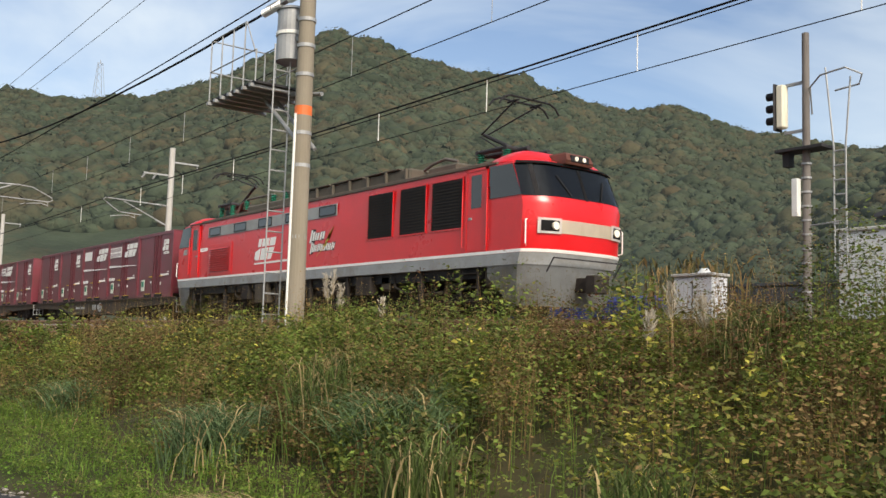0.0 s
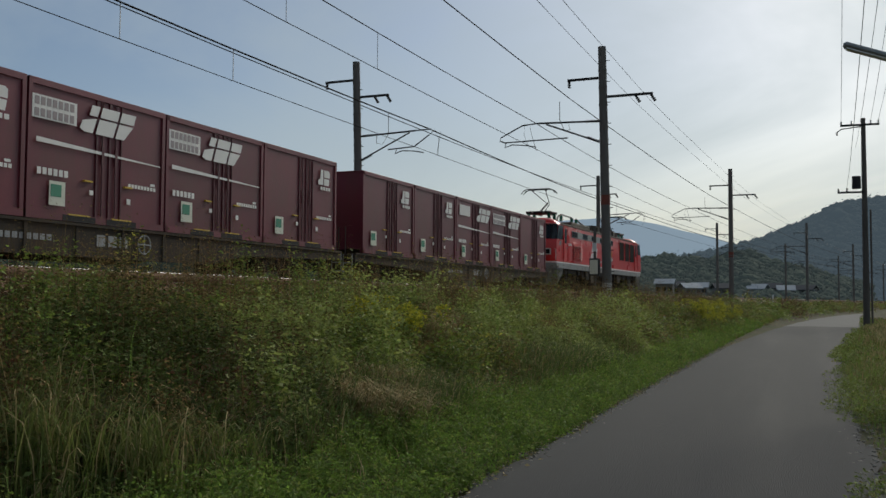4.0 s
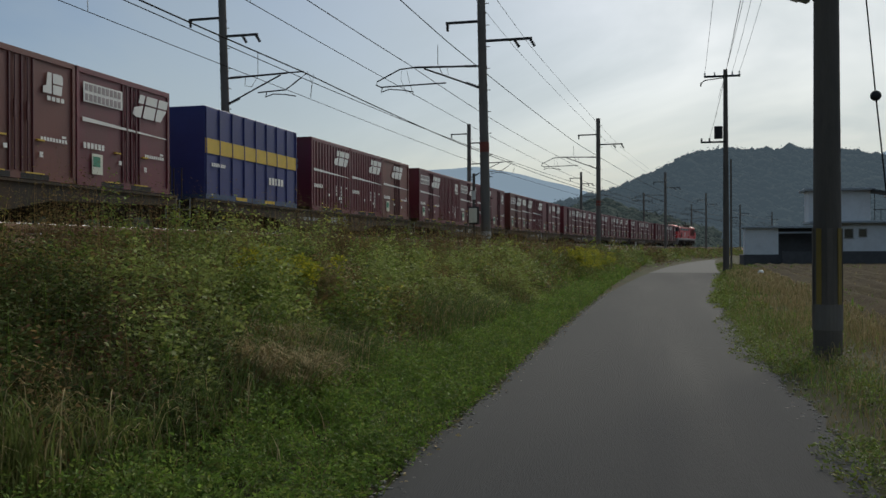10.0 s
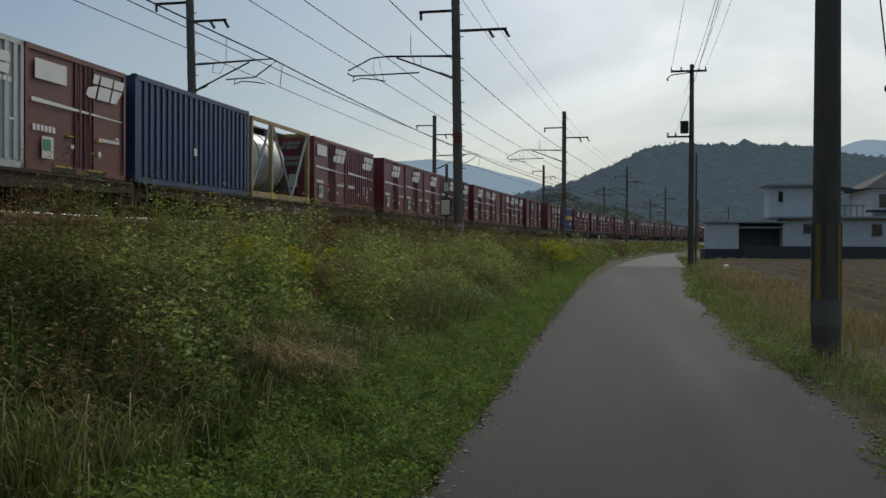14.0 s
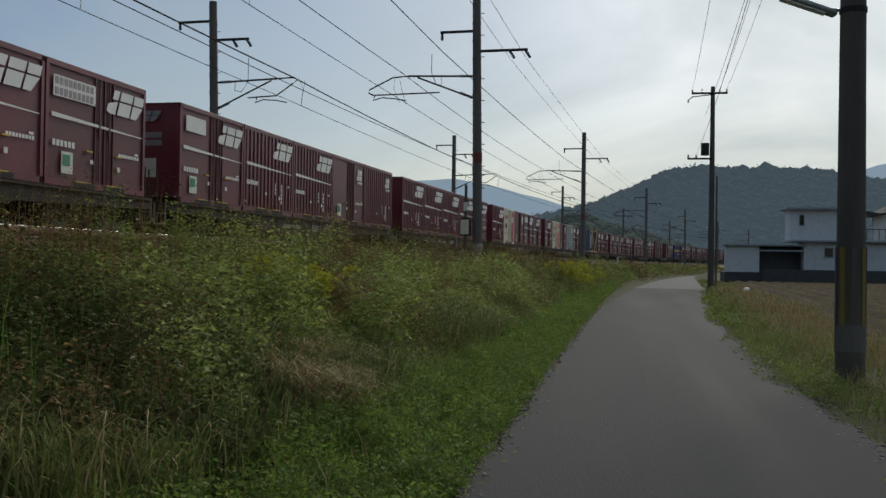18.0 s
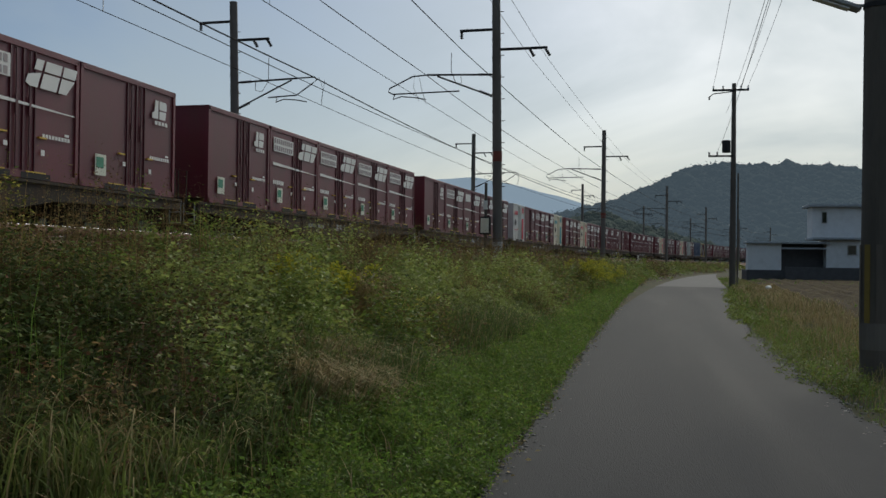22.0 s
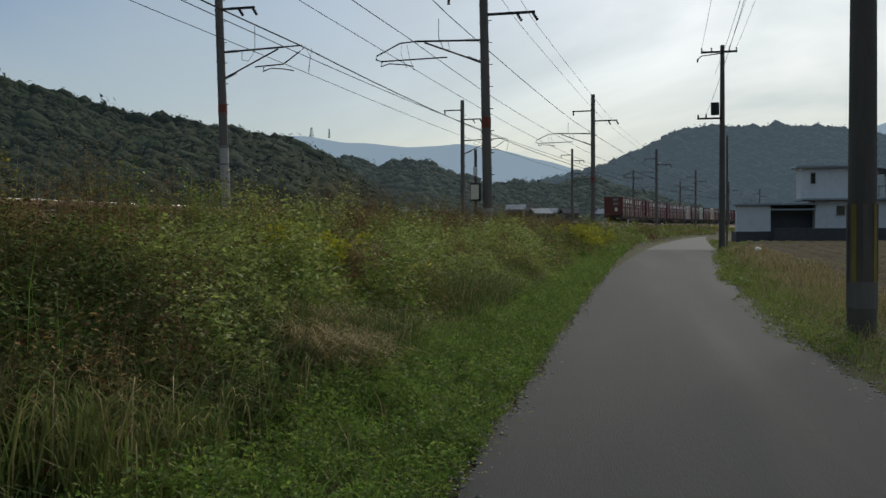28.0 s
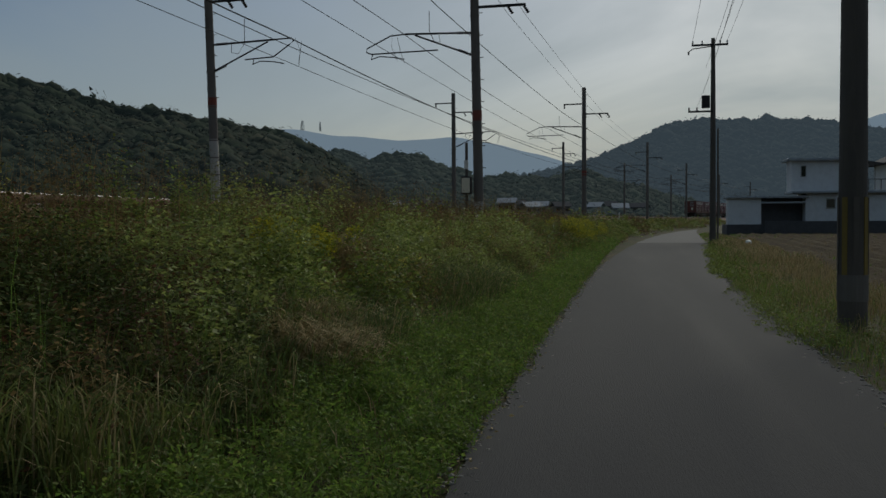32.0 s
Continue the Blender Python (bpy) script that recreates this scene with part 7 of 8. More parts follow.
for x, y, n, h in ((-0.75, 14.75, 260, 0.52), (-1.10, 14.35, 220, 0.56), (-1.55, 14.9, 150, 0.56), (-0.70, 15.45, 150, 0.40), (-1.05, 16.1, 140, 0.42), (-3.6, 4.4, 420, 0.75), (-4.3, 6.9, 260, 0.7), (-1.4, 1.2, 380, 0.8), (-2.3, 0.2, 300, 0.7), (-0.8, 3.6, 260, 0.55), (-1.0, 5.4, 220, 0.5)):
    tuft("grass_tuft", x, y, n, h, M["grass_olive"] if y > 12 else M["grass_long"], "tuft of long arching green grass", "grass", width=0.008 if y > 12 else 0.012)
for x, y, n, h in ((-0.75, 0.30, 620, 0.50), (-1.15, -0.35, 420, 0.45), (-1.45, 2.35, 760, 0.55), (-1.95, 1.75, 420, 0.50), (-0.9, -4.9, 420, 0.5)):
    tuft("grass_tuft", x, y, n, h, M["grass_blue"], "tuft of drooping blue-green grass", "grass", spread=0.30, lean=1.75, width=0.013)
for x, y, n, h in ((-0.85, 17.75, 620, 0.42), (-0.70, 18.3, 380, 0.38), (-1.05, 18.9, 260, 0.45), (0.2, 3.0, 200, 0.3), (-1.9, 22.5, 200, 0.6)):
    tuft("dry_tuft", x, y, n, h, M["straw"], "tuft of drooping dry tan grass", "grass", lean=0.8, width=0.008, drift=(0.28, -0.20))
# arching grass along the foot of the bank
n = 6500
s, o, p = scatter(n, 12.5, 30, 9.4, 10.62, 0.6)
h = (0.22 + 0.34 * RNG.random(n)) * (0.8 + 0.45 * wave(s * 1.7, o * 1.9, 2.2))
h = np.maximum(h, 0.08)
lean = lean_of(n, 0.9 * h * (0.3 + 0.7 * RNG.random(n)), (0.10, -0.04))
dry = RNG.random(n) < 0.16 + 0.2 * (wave(s * 0.9, o * 1.1, 5.2) > 0.4)
stuff("bank_grass", M["grass_long"], "long arching grass along the foot of the bank", arch_quads(p[~dry], h[~dry], np.full(int((~dry).sum()), 0.0065), lean[~dry]))
stuff("dry_bank_grass", M["straw"], "dry arching grass along the foot of the bank", arch_quads(p[dry], h[dry], np.full(int(dry.sum()), 0.006), lean[dry]))


def goldenrod(x, y, n, h):
    ob = thing("goldenrod", "clump of goldenrod with yellow flower heads", "wildflower")
    b = np.stack([x + 0.35 * RNG.standard_normal(n), y + 0.35 * RNG.standard_normal(n), np.zeros(n)], -1)
    b[:, 2] = ground_height(b[:, 0], b[:, 1])
    hh = h * (0.7 + 0.45 * RNG.random(n))
    lf, st = plants(b, hh, 26, np.full(n, 0.07), spread=0.08)
    tagged(mesh_object("foliage", *join(lf, st), M["leaf"]), kind="stuff").parent = ob
    top = b.copy()
    top[:, 2] += hh * 0.72
    fl, _ = plants(top, hh * 0.38, 110, np.full(n, 0.05), spread=0.13, upright=0.7)
    tagged(mesh_object("blossom", *fl, M["goldenrod"]), kind="stuff").parent = ob


goldenrod(-1.95, 20.9, 12, 0.62)
goldenrod(-2.2, 21.5, 10, 0.66)
goldenrod(-0.1, 44.0, 24, 0.85)
goldenrod(0.0, 46.5, 24, 0.9)
goldenrod(0.3, 50.0, 20, 0.9)


def plume(x, y, h, lean):
    ob = thing("pampas_plume", "pale feathery pampas grass plume", "grass", "plumes on the bank")
    z = float(ground_height(x, y))
    part("stalk", rods([(x, y, z), (x + lean * 0.4, y, z + h * 0.6), (x + lean, y, z + h)], r=0.006, sides=5), M["straw"], ob)
    n = 140
    u = RNG.random(n)
    b = np.stack([x + lean * (0.75 + 0.3 * u) + 0.02 * RNG.standard_normal(n), y + 0.02 * RNG.standard_normal(n), z + h * (0.72 + 0.3 * u)], -1)
    way = unit(np.stack([0.25 * RNG.standard_normal(n) + lean, 0.25 * RNG.standard_normal(n), np.full(n, 0.8)], -1))
    mesh_object("feather", *leaf_quads(b, way, np.full(n, 0.10), np.full(n, 0.014)), M["plume"]).parent = ob


for x, y, h, lean in ((-4.3, -3.6, 1.25, 0.10), (-4.45, -3.9, 1.35, -0.06), (-4.2, -3.1, 1.1, 0.05), (-4.6, -2.6, 0.9, 0.02), (-3.2, 3.55, 0.75, -0.08), (-3.35, 3.75, 0.95, 0.04), (-3.5, 4.0, 0.8, 0.1), (-4.0, 8.2, 0.9, 0.12), (-4.1, 7.9, 0.8, -0.1)):
    plume(x, y, h, lean)

# ---- utility poles, lamp and guy wire beside the lane ----
def stripes(ob, x, y, z0, z1, r, n):
    for k in range(n):
        a = 2 * math.pi * k / n
        strip = boxes((r - 0.006, r + 0.005, -math.pi * r / n * 0.5, math.pi * r / n * 0.5, z0, z1))
        p = part("warning_strip", strip, M["dull_yellow"] if k % 2 else M["pole_dark"], ob)
        p.matrix_basis = pose(x, y, 0, 0, 0, math.degrees(a))


def utility_pole(x, y, z1, r0, r1, label):
    ob = thing("utility_pole", label, "utility pole", "poles beside the lane")
    part("shaft", rod(bmesh.new(), (x, y, -0.1), (x, y, z1), r0, r1, sides=24), M["pole_dark"], ob)
    return ob


near_pole = utility_pole(4.43, 24.26, 11.6, 0.185, 0.12, "dark weathered concrete utility pole with striped guard")
stripes(near_pole, 4.43, 24.26, 0.62, 1.62, 0.183, 8)
part("collar", rod(bmesh.new(), (4.43, 24.26, 0.28), (4.43, 24.26, 0.62), 0.192, sides=24), M["concrete_dark"], near_pole)
for z in (4.66, 5.6, 7.2):
    part("band", rod(bmesh.new(), (4.43, 24.26, z), (4.43, 24.26, z + 0.06), 0.172, sides=20), M["steel_dark"], near_pole)
for z, w in ((11.2, 0.95), (10.4, 0.8)):
    part("cross_arm", boxes((4.43 - w, 4.43 + w, 24.1, 24.2, z, z + 0.09)), M["steel_dark"], near_pole)

lamp = thing("street_lamp", "slim grey street lamp fixed to a utility pole", "street lamp")
part("arm", rods([(4.28, 24.26, 4.70), (4.05, 24.3, 4.74)], r=0.022), M["steel"], lamp)
bm = boxes((3.44, 4.24, 24.21, 24.39, 4.67, 4.75), bevel=0.03)
bmesh.ops.rotate(bm, cent=(4.1, 24.3, 4.7), matrix=Matrix.Rotation(radians(21), 3, "Y"), verts=bm.verts[:])
part("lamp_head", bm, M["steel"], lamp)
bm = boxes((3.50, 4.10, 24.23, 24.37, 4.655, 4.675), bevel=0.005)
bmesh.ops.rotate(bm, cent=(4.1, 24.3, 4.7), matrix=Matrix.Rotation(radians(21), 3, "Y"), verts=bm.verts[:])
part("lamp_cover", bm, M["insul_white"], lamp)

guy = thing("guy_wire", "stay wire with ball insulator and striped guard", "guy wire")
part("wire", rods([(4.44, 20.38, 0.0), (4.42, 21.5, 2.94), (4.44, 24.2, 10.0)], r=0.008, sides=6), M["wire"], guy)
bm = bmesh.new()
bmesh.ops.create_uvsphere(bm, u_segments=14, v_segments=10, radius=0.055, matrix=Matrix.Translation((4.42, 21.5, 2.94)))
part("ball_insulator", bm, M["steel_dark"], guy)
d = Vector((4.42 - 4.44, 21.5 - 20.38, 2.94))
for k in range(14):
    a, b = Vector((4.44, 20.38, 0.02)) + d * (0.034 * k), Vector((4.44, 20.38, 0.02)) + d * (0.034 * (k + 1))
    part("guard_stripe", rod(bmesh.new(), a, b, 0.019, sides=10), M["dull_yellow"] if k % 2 else M["black"], guy)

far_pole = utility_pole(6.72, 68.6, 11.9, 0.19, 0.12, "dark utility pole with cross-arms and a transformer")
part("cross_arm", boxes((5.5, 7.55, 68.45, 68.55, 11.45, 11.56)), M["steel_dark"], far_pole)
part("cross_arm", rods([(5.3, 68.5, 11.1), (5.55, 68.5, 11.3), (6.7, 68.5, 11.42)], r=0.03), M["steel_dark"], far_pole)
part("cross_arm", boxes((5.3, 6.7, 68.45, 68.55, 7.60, 7.70)), M["steel_dark"], far_pole)
part("transformer", rod(bmesh.new(), (6.30, 68.45, 7.85), (6.30, 68.45, 8.55), 0.24, sides=18), M["steel_dark"], far_pole, "dark drum transformer")
for x, z in ((5.55, 11.56), (6.1, 11.56), (7.1, 11.56), (7.5, 11.56), (5.35, 7.70), (5.8, 7.70), (5.32, 10.95)):
    part("insulator", ribbed(bmesh.new(), (x, 68.5, z), (x, 68.5, z + 0.21), 0.065, 3), M["insul_white"] if z > 11.5 else M["steel_dark"], far_pole)
utility_pole(7.06, 69.2, 6.7, 0.06, 0.05, "thin dark utility pole beside the lane")
for k, (xa, xb, za, zb) in enumerate(((5.55, 3.6, 11.75, 11.35), (7.1, 4.9, 11.75, 11.35), (7.5, 5.3, 11.75, 11.35), (5.8, 4.0, 7.9, 8.2), (6.3, 4.6, 10.2, 10.5))):
    wire("power_line", [(xa, 68.5, za), (xb, 24.2, zb), (xb - 1.0, -22, zb)], 0.009, "thin dark power line over the lane", sag=0.5)

# ---- white house at the end of the field ----
house = thing("house", "white two-storey house with flat roofs and carport", "house")
part("lower_wall", boxes((17.2, 34.0, 98.0, 102.0, 0.9, 3.55)), M["plaster"], house)
part("upper_wall", boxes((16.2, 21.3, 99.2, 101.6, 3.72, 6.45)), M["plaster"], house)
part("roof", boxes((15.8, 21.6, 98.6, 102.2, 6.45, 6.68), bevel=0.03), M["roof_light"], house, "flat pale roof")
part("lower_roof", boxes((16.0, 35.0, 97.3, 101.5, 3.55, 3.75), bevel=0.03), M["roof_light"], house, "flat pale lower roof")
part("garage_wall", boxes((10.7, 13.5, 98.0, 99.6, 0.85, 3.18)), M["plaster"], house)
part("garage_roof", boxes((10.5, 17.4, 97.6, 100.0, 3.18, 3.36), bevel=0.02), M["roof_light"], house)
# back wall coloured dark to paint the shade inside the carport
part("carport_back", boxes((13.5, 17.2, 99.4, 99.6, 0.0, 3.18)), M["brick_dark"], house)
part("carport_beam", boxes((13.5, 17.2, 97.8, 98.0, 2.72, 2.86)), M["roof_light"], house)
part("plinth", boxes((10.6, 34.2, 97.9, 102.0, -0.1, 0.88)), M["brick_dark"], house, "dark concrete plinth")
for x0, x1, y, z0, z1 in ((17.05, 17.4, 99.2, 5.1, 6.0), (18.95, 19.6, 98.0, 2.3, 3.05), (20.1, 20.7, 98.0, 2.4, 3.05), (24.6, 25.4, 98.0, 2.1, 3.05)):
    w = part("window", boxes((x0, x1, y - 0.03, y - 0.005, z0, z1)), M["glass_dark"], house)
    part("window_frame", boxes((x0 - 0.05, x0, y - 0.06, y, z0 - 0.05, z1 + 0.05), (x1, x1 + 0.05, y - 0.06, y, z0 - 0.05, z1 + 0.05), (x0 - 0.05, x1 + 0.05, y - 0.06, y, z1, z1 + 0.05), (x0 - 0.08, x1 + 0.08, y - 0.1, y, z0 - 0.06, z0)), M["steel"], w)
for k in range(6):
    part("balcony_post", rods([(21.5 + 0.5 * k, 98.6, 3.75), (21.5 + 0.5 * k, 98.6, 6.1 if k in (0, 3) else 4.75)], r=0.03, sides=6), M["steel_dark"], house)
part("balcony_rail", rods([(21.4, 98.6, 4.75), (24.2, 98.6, 4.75)], r=0.035, sides=6), M["steel_dark"], house)
part("awning", polygon(bmesh.new(), [(21.3, 98.2, 6.50), (23.6, 98.2, 6.12), (23.6, 98.2, 6.02), (21.3, 98.2, 6.38)], (0, 3.4, 0)), M["roof_tile"], house, "dark sloping balcony roof")
wall = thing("garden_wall", "low dark block wall in front of the house", "wall", kind="structure")
part("wall_face", boxes((13.6, 36.0, 96.2, 96.4, -0.1, 1.15), bevel=0.01), M["brick_dark"], wall)

neighbour = thing("house", "grey house with a dark tiled hip roof", "house")
part("wall", boxes((26.2, 38.0, 104, 112, 0, 6.5)), M["plaster"], neighbour)
bm = bmesh.new()
vs = [bm.verts.new(p) for p in ((25.3, 103.2, 6.5), (38.9, 103.2, 6.5), (38.9, 112.8, 6.5), (25.3, 112.8, 6.5), (29.6, 108, 8.9), (34.6, 108, 8.9))]
for f in ((0, 1, 5, 4), (1, 2, 5), (2, 3, 4, 5), (3, 0, 4), (3, 2, 1, 0)):
    bm.faces.new([vs[i] for i in f])
part("roof", bm, M["roof_tile"], neighbour)
part("porch_roof", boxes((25.6, 28.6, 102.6, 104.0, 4.3, 4.5), bevel=0.03), M["roof_tile"], neighbour)
for x in (26.8, 30.0, 33.5):
    part("window", boxes((x, x + 1.6, 103.95, 103.99, 4.75, 6.0)), M["glass_dark"], neighbour)


def cottage(az, r, w, d, h, roof, label):
    """A gabled house far off, turned towards the line."""
    x, y = 2.0 - r * math.sin(radians(az)), 10 + r * math.cos(radians(az))
    ob = thing("house", label, "house", "far houses", at=pose(x, y, 3.4, 0, 0, az + 12 * (int(r) % 5) - 20))
    part("wall", boxes((-w / 2, w / 2, -d / 2, d / 2, -3.4, h)), M["house_wall"], ob)
    bm = bmesh.new()
    e = 0.6
    prof = [(-d / 2 - e, h - 0.2), (0, h + d * 0.28), (d / 2 + e, h - 0.2), (d / 2 + e, h - 0.4), (0, h + d * 0.28 - 0.25), (-d / 2 - e, h - 0.4)]
    polygon(bm, [(-w / 2 - e, y_, z_) for y_, z_ in prof], (w + 2 * e, 0, 0))
    part("roof", bm, roof, ob)
    for k in range(3):
        xx = -w / 2 + (k + 0.5) * w / 3
        part("window", boxes((xx - 0.7, xx + 0.7, -d / 2 - 0.04, -d / 2 + 0.02, h * 0.35, h * 0.7)), M["glass_dark"], ob)
    return ob


for az, r, w, d, h, roof in ((15.5, 316, 9, 6, 5.6, "roof_light"), (14.9, 322, 7, 6, 5.0, "roof_tile"), (13.9, 318, 8, 6, 5.4, "roof_light"), (13.2, 326, 7, 5, 5.2, "roof_tile"), (11.4, 318, 10, 7, 5.2, "roof_tile"), (6.9, 316, 9, 6, 6.0, "roof_light"), (6.3, 322, 8, 6, 5.4, "roof_tile"), (5.5, 314, 9, 6, 4.6, "roof_light"),
                            (4.9, 326, 8, 6, 5.0, "roof_light"), (3.7, 318, 8, 6, 4.6, "roof_tile"), (1.7, 330, 9, 6, 4.6, "roof_light"), (0.9, 336, 9, 7, 4.8, "roof_tile"), (0.2, 332, 8, 6, 4.2, "roof_light"), (-0.9, 340, 9, 6, 4.4, "roof_tile")):
    cottage(az, r, w * 0.6, d * 0.85, h - 1.9, M[roof], "far pale house with a light metal roof" if roof == "roof_light" else "far pale house with a dark tiled roof")

# small things by the lane and the line
post = thing("marker_post", "short white marker post beside the line", "post")
x, y, _ = track(96, 7.4)
part("post", rod(bmesh.new(), (x, y, 0.8), (x, y, 2.0), 0.07, sides=10), M["white_paint"], post)
bottle = thing("litter", "small white piece of litter on the verge", "litter")
bm = bmesh.new()
bmesh.ops.create_icosphere(bm, subdivisions=2, radius=0.16, matrix=Matrix.Translation((7.9, 62.0, 0.16)) @ Matrix.Diagonal((1, 1.3, 0.8, 1)))
part("bag", bm, M["white_paint"], bottle)
x, y, a = track(43.6, 6.85)
cabinet = thing("mast_cabinet", "yellow-faced equipment box strapped to a mast", "equipment box", at=pose(x, y, 0.9, 0, 0, -math.degrees(a)))
part("box", boxes((-0.52, -0.2, -0.4, -0.1, 1.35, 1.95), bevel=0.01), M["steel_dark"], cabinet)
part("face", boxes((-0.5, -0.22, -0.415, -0.4, 1.40, 1.90)), M["cream"], cabinet)
part("pipe", rods([(-0.36, -0.25, 0.0), (-0.36, -0.25, 3.1)], r=0.05), M["pole_dark"], cabinet)
part("plate", boxes((-0.43, -0.29, -0.31, -0.29, 2.2, 2.5)), M["insul_white"], cabinet)
for s, o, z, lean in ((43.3, -3.0, 5.50, 0.105), (43.6, 6.85, 4.75, -0.035), (77.5, 6.85, 4.4, 0.0)):
    x, y, a = track(s, o)
    x += lean
    tag = thing("mast_band", "faded red marking band painted round a mast", "marking", at=pose(x, y, 0, 0, 0, 0))
    part("band", rod(bmesh.new(), (0, 0, z), (0, 0, z + 0.35), 0.166, sides=20), M["dull_red"], tag)

# ---- pole with transformer and maintenance cage ----
AX, AY = -4.4, -4.95
old_pole = thing("transformer_pole", "brown concrete pole with transformer and orange band", "utility pole")
part("shaft", rod(bmesh.new(), (AX, AY, 0.9), (AX, AY, 10.8), 0.165, 0.12, sides=20), M["concrete_brown"], old_pole)
part("orange_band", rod(bmesh.new(), (AX, AY, 5.08), (AX, AY, 5.24), 0.148, sides=20), M["orange"], old_pole)
for z in (3.0, 4.2, 4.75, 5.75, 6.25, 6.7):
    part("band", rod(bmesh.new(), (AX, AY, z), (AX, AY, z + 0.06), 0.155, sides=18), M["steel"], old_pole)
part("conduit", rods([(AX + 0.16, AY + 0.02, 0.9), (AX + 0.15, AY + 0.02, 5.1)], r=0.025), M["insul_white"], old_pole, "white cable pipe")
part("transformer", rod(bmesh.new(), (AX - 0.05, AY - 0.62, 6.15), (AX - 0.05, AY - 0.62, 7.05), 0.27, 0.26, sides=22), M["steel"], old_pole, "grey drum transformer")
part("transformer_lid", rod(bmesh.new(), (AX - 0.05, AY - 0.62, 7.05), (AX - 0.05, AY - 0.62, 7.12), 0.29, 0.2, sides=22), M["steel"], old_pole)
part("transformer_strap", rod(bmesh.new(), (AX - 0.05, AY - 0.62, 6.6), (AX - 0.05, AY - 0.62, 6.66), 0.285, sides=22), M["insul_white"], old_pole)
part("hanger", boxes((AX - 0.12, AX + 0.02, AY - 0.4, AY, 6.45, 6.52), (AX - 0.12, AX + 0.02, AY - 0.4, AY, 6.85, 6.92)), M["steel"], old_pole)
part("arm", boxes((AX - 0.05, AX + 0.05, AY - 1.5, AY + 0.3, 7.28, 7.38)), M["steel"], old_pole)
for y in (-1.35, -0.95, -0.35):
    part("insulator", ribbed(bmesh.new(), (AX, AY + y, 7.30), (AX, AY + y - 0.36, 7.30), 0.075, 6), M["insul_white"], old_pole, "white insulator")
cage = part("platform", boxes((AX - 0.55, AX + 0.55, AY - 2.7, AY - 0.75, 5.72, 5.76)), M["steel_dark"], old_pole, "slatted steel work platform")
for k in range(7):
    part("platform_slat", boxes((AX - 0.6, AX + 0.6, AY - 2.7 + 0.3 * k, AY - 2.62 + 0.3 * k, 5.66, 5.72)), M["steel"], cage)
part("platform_brace", rods([(AX, AY, 4.55), (AX, AY - 1.5, 5.66)], [(AX - 0.25, AY, 4.55), (AX - 0.25, AY - 1.5, 5.66)], [(AX - 0.2, AY + 0.25, 5.45), (AX - 0.2, AY - 0.9, 5.66)], r=0.035), M["steel"], cage)
rails = []
for x in (AX - 0.55, AX + 0.55):
    for k in range(5):
        y = AY - 2.7 + 1.95 * k / 4
        rails.append([(x, y, 5.74), (x, y, 6.9 if k < 4 else 6.3)])
    rails.append([(x, AY - 2.7, 6.9), (x, AY - 1.2, 6.9), (x, AY - 0.75, 6.2)])
    rails.append([(x, AY - 2.7, 6.3), (x, AY - 0.75, 6.3)])
rails += [[(AX - 0.55, AY - 2.7, z), (AX + 0.55, AY - 2.7, z)] for z in (6.3, 6.9)]
part("cage_rail", rods(*rails, r=0.013, sides=6), M["steel"], cage)
part("ladder", rods([(AX + 0.3, AY - 0.55, 1.2), (AX + 0.3, AY - 0.55, 6.4)], [(AX, AY - 0.55, 1.2), (AX, AY - 0.55, 6.4)], *[[(AX, AY - 0.55, 1.4 + 0.35 * k), (AX + 0.3, AY - 0.55, 1.4 + 0.35 * k)] for k in range(14)], r=0.014, sides=6), M["steel"], old_pole)
wire("feeder_wire", [(AX, AY - 1.6, 7.3), (-4.36, -36, 9.0)], 0.03, "thick dark cable from the transformer pole", sag=0.5)
wire("feeder_wire", [(AX, AY - 0.3, 7.35), (-4.36, 5.9, 9.1)], 0.014, "thin dark cable between two poles", sag=0.3)

# ---- details on the near mast ----
x, y, _ = track(5.888, 6.85)
fit_ = thing("mast_fittings", "small steel brackets and clamps on the near mast", "fittings")
for k in range(6):
    z = 1.9 + 0.62 * k
    part("step_bracket", rods([(x - 0.18, y - 0.02, z), (x - 0.30, y - 0.12, z + 0.02), (x - 0.20, y - 0.10, z - 0.06)], r=0.010, sides=5), M["steel"], fit_)
part("cable_arm", boxes((x + 0.16, x + 0.5, y + 0.02, y + 0.08, 3.72, 3.78)), M["steel"], fit_)
part("cable_clamp", boxes((x + 0.40, x + 0.5, y - 0.02, y + 0.12, 3.55, 3.72), bevel=0.01), M["steel"], fit_)

# ---- signal beyond the far track ----
SX, SY = -14.8, -2.13
signal = thing("railway_signal", "three-lens railway signal on a thin grey mast", "railway signal")
part("mast", rod(bmesh.new(), (SX, SY, 0.3), (SX, SY, 8.15), 0.095, 0.075, sides=16), M["concrete_dark"], signal)
part("head", boxes((SX - 0.05, SX + 0.17, SY - 0.62, SY - 0.44, 6.15, 7.10), bevel=0.03), M["cream"], signal, "cream signal head")
part("back_plate", boxes((SX - 0.10, SX + 0.22, SY - 0.66, SY - 0.62, 6.10, 7.14), bevel=0.02), M["steel_dark"], signal)
for z in (6.35, 6.62, 6.89):
    part("hood", rod(bmesh.new(), (SX + 0.06, SY - 0.66, z), (SX + 0.06, SY - 0.88, z + 0.01), 0.095, 0.085, sides=14), M["black"], signal)
for z in (7.06, 6.02):
    part("bracket", boxes((SX - 0.03, SX + 0.03, SY - 0.5, SY, z, z + 0.06)), M["steel"], signal)
part("platform", boxes((SX - 0.25, SX + 0.25, SY - 0.6, SY + 0.5, 5.60, 5.66), (SX - 0.1, SX + 0.1, SY - 0.5, SY - 0.35, 5.3, 5.6)), M["steel_dark"], signal)
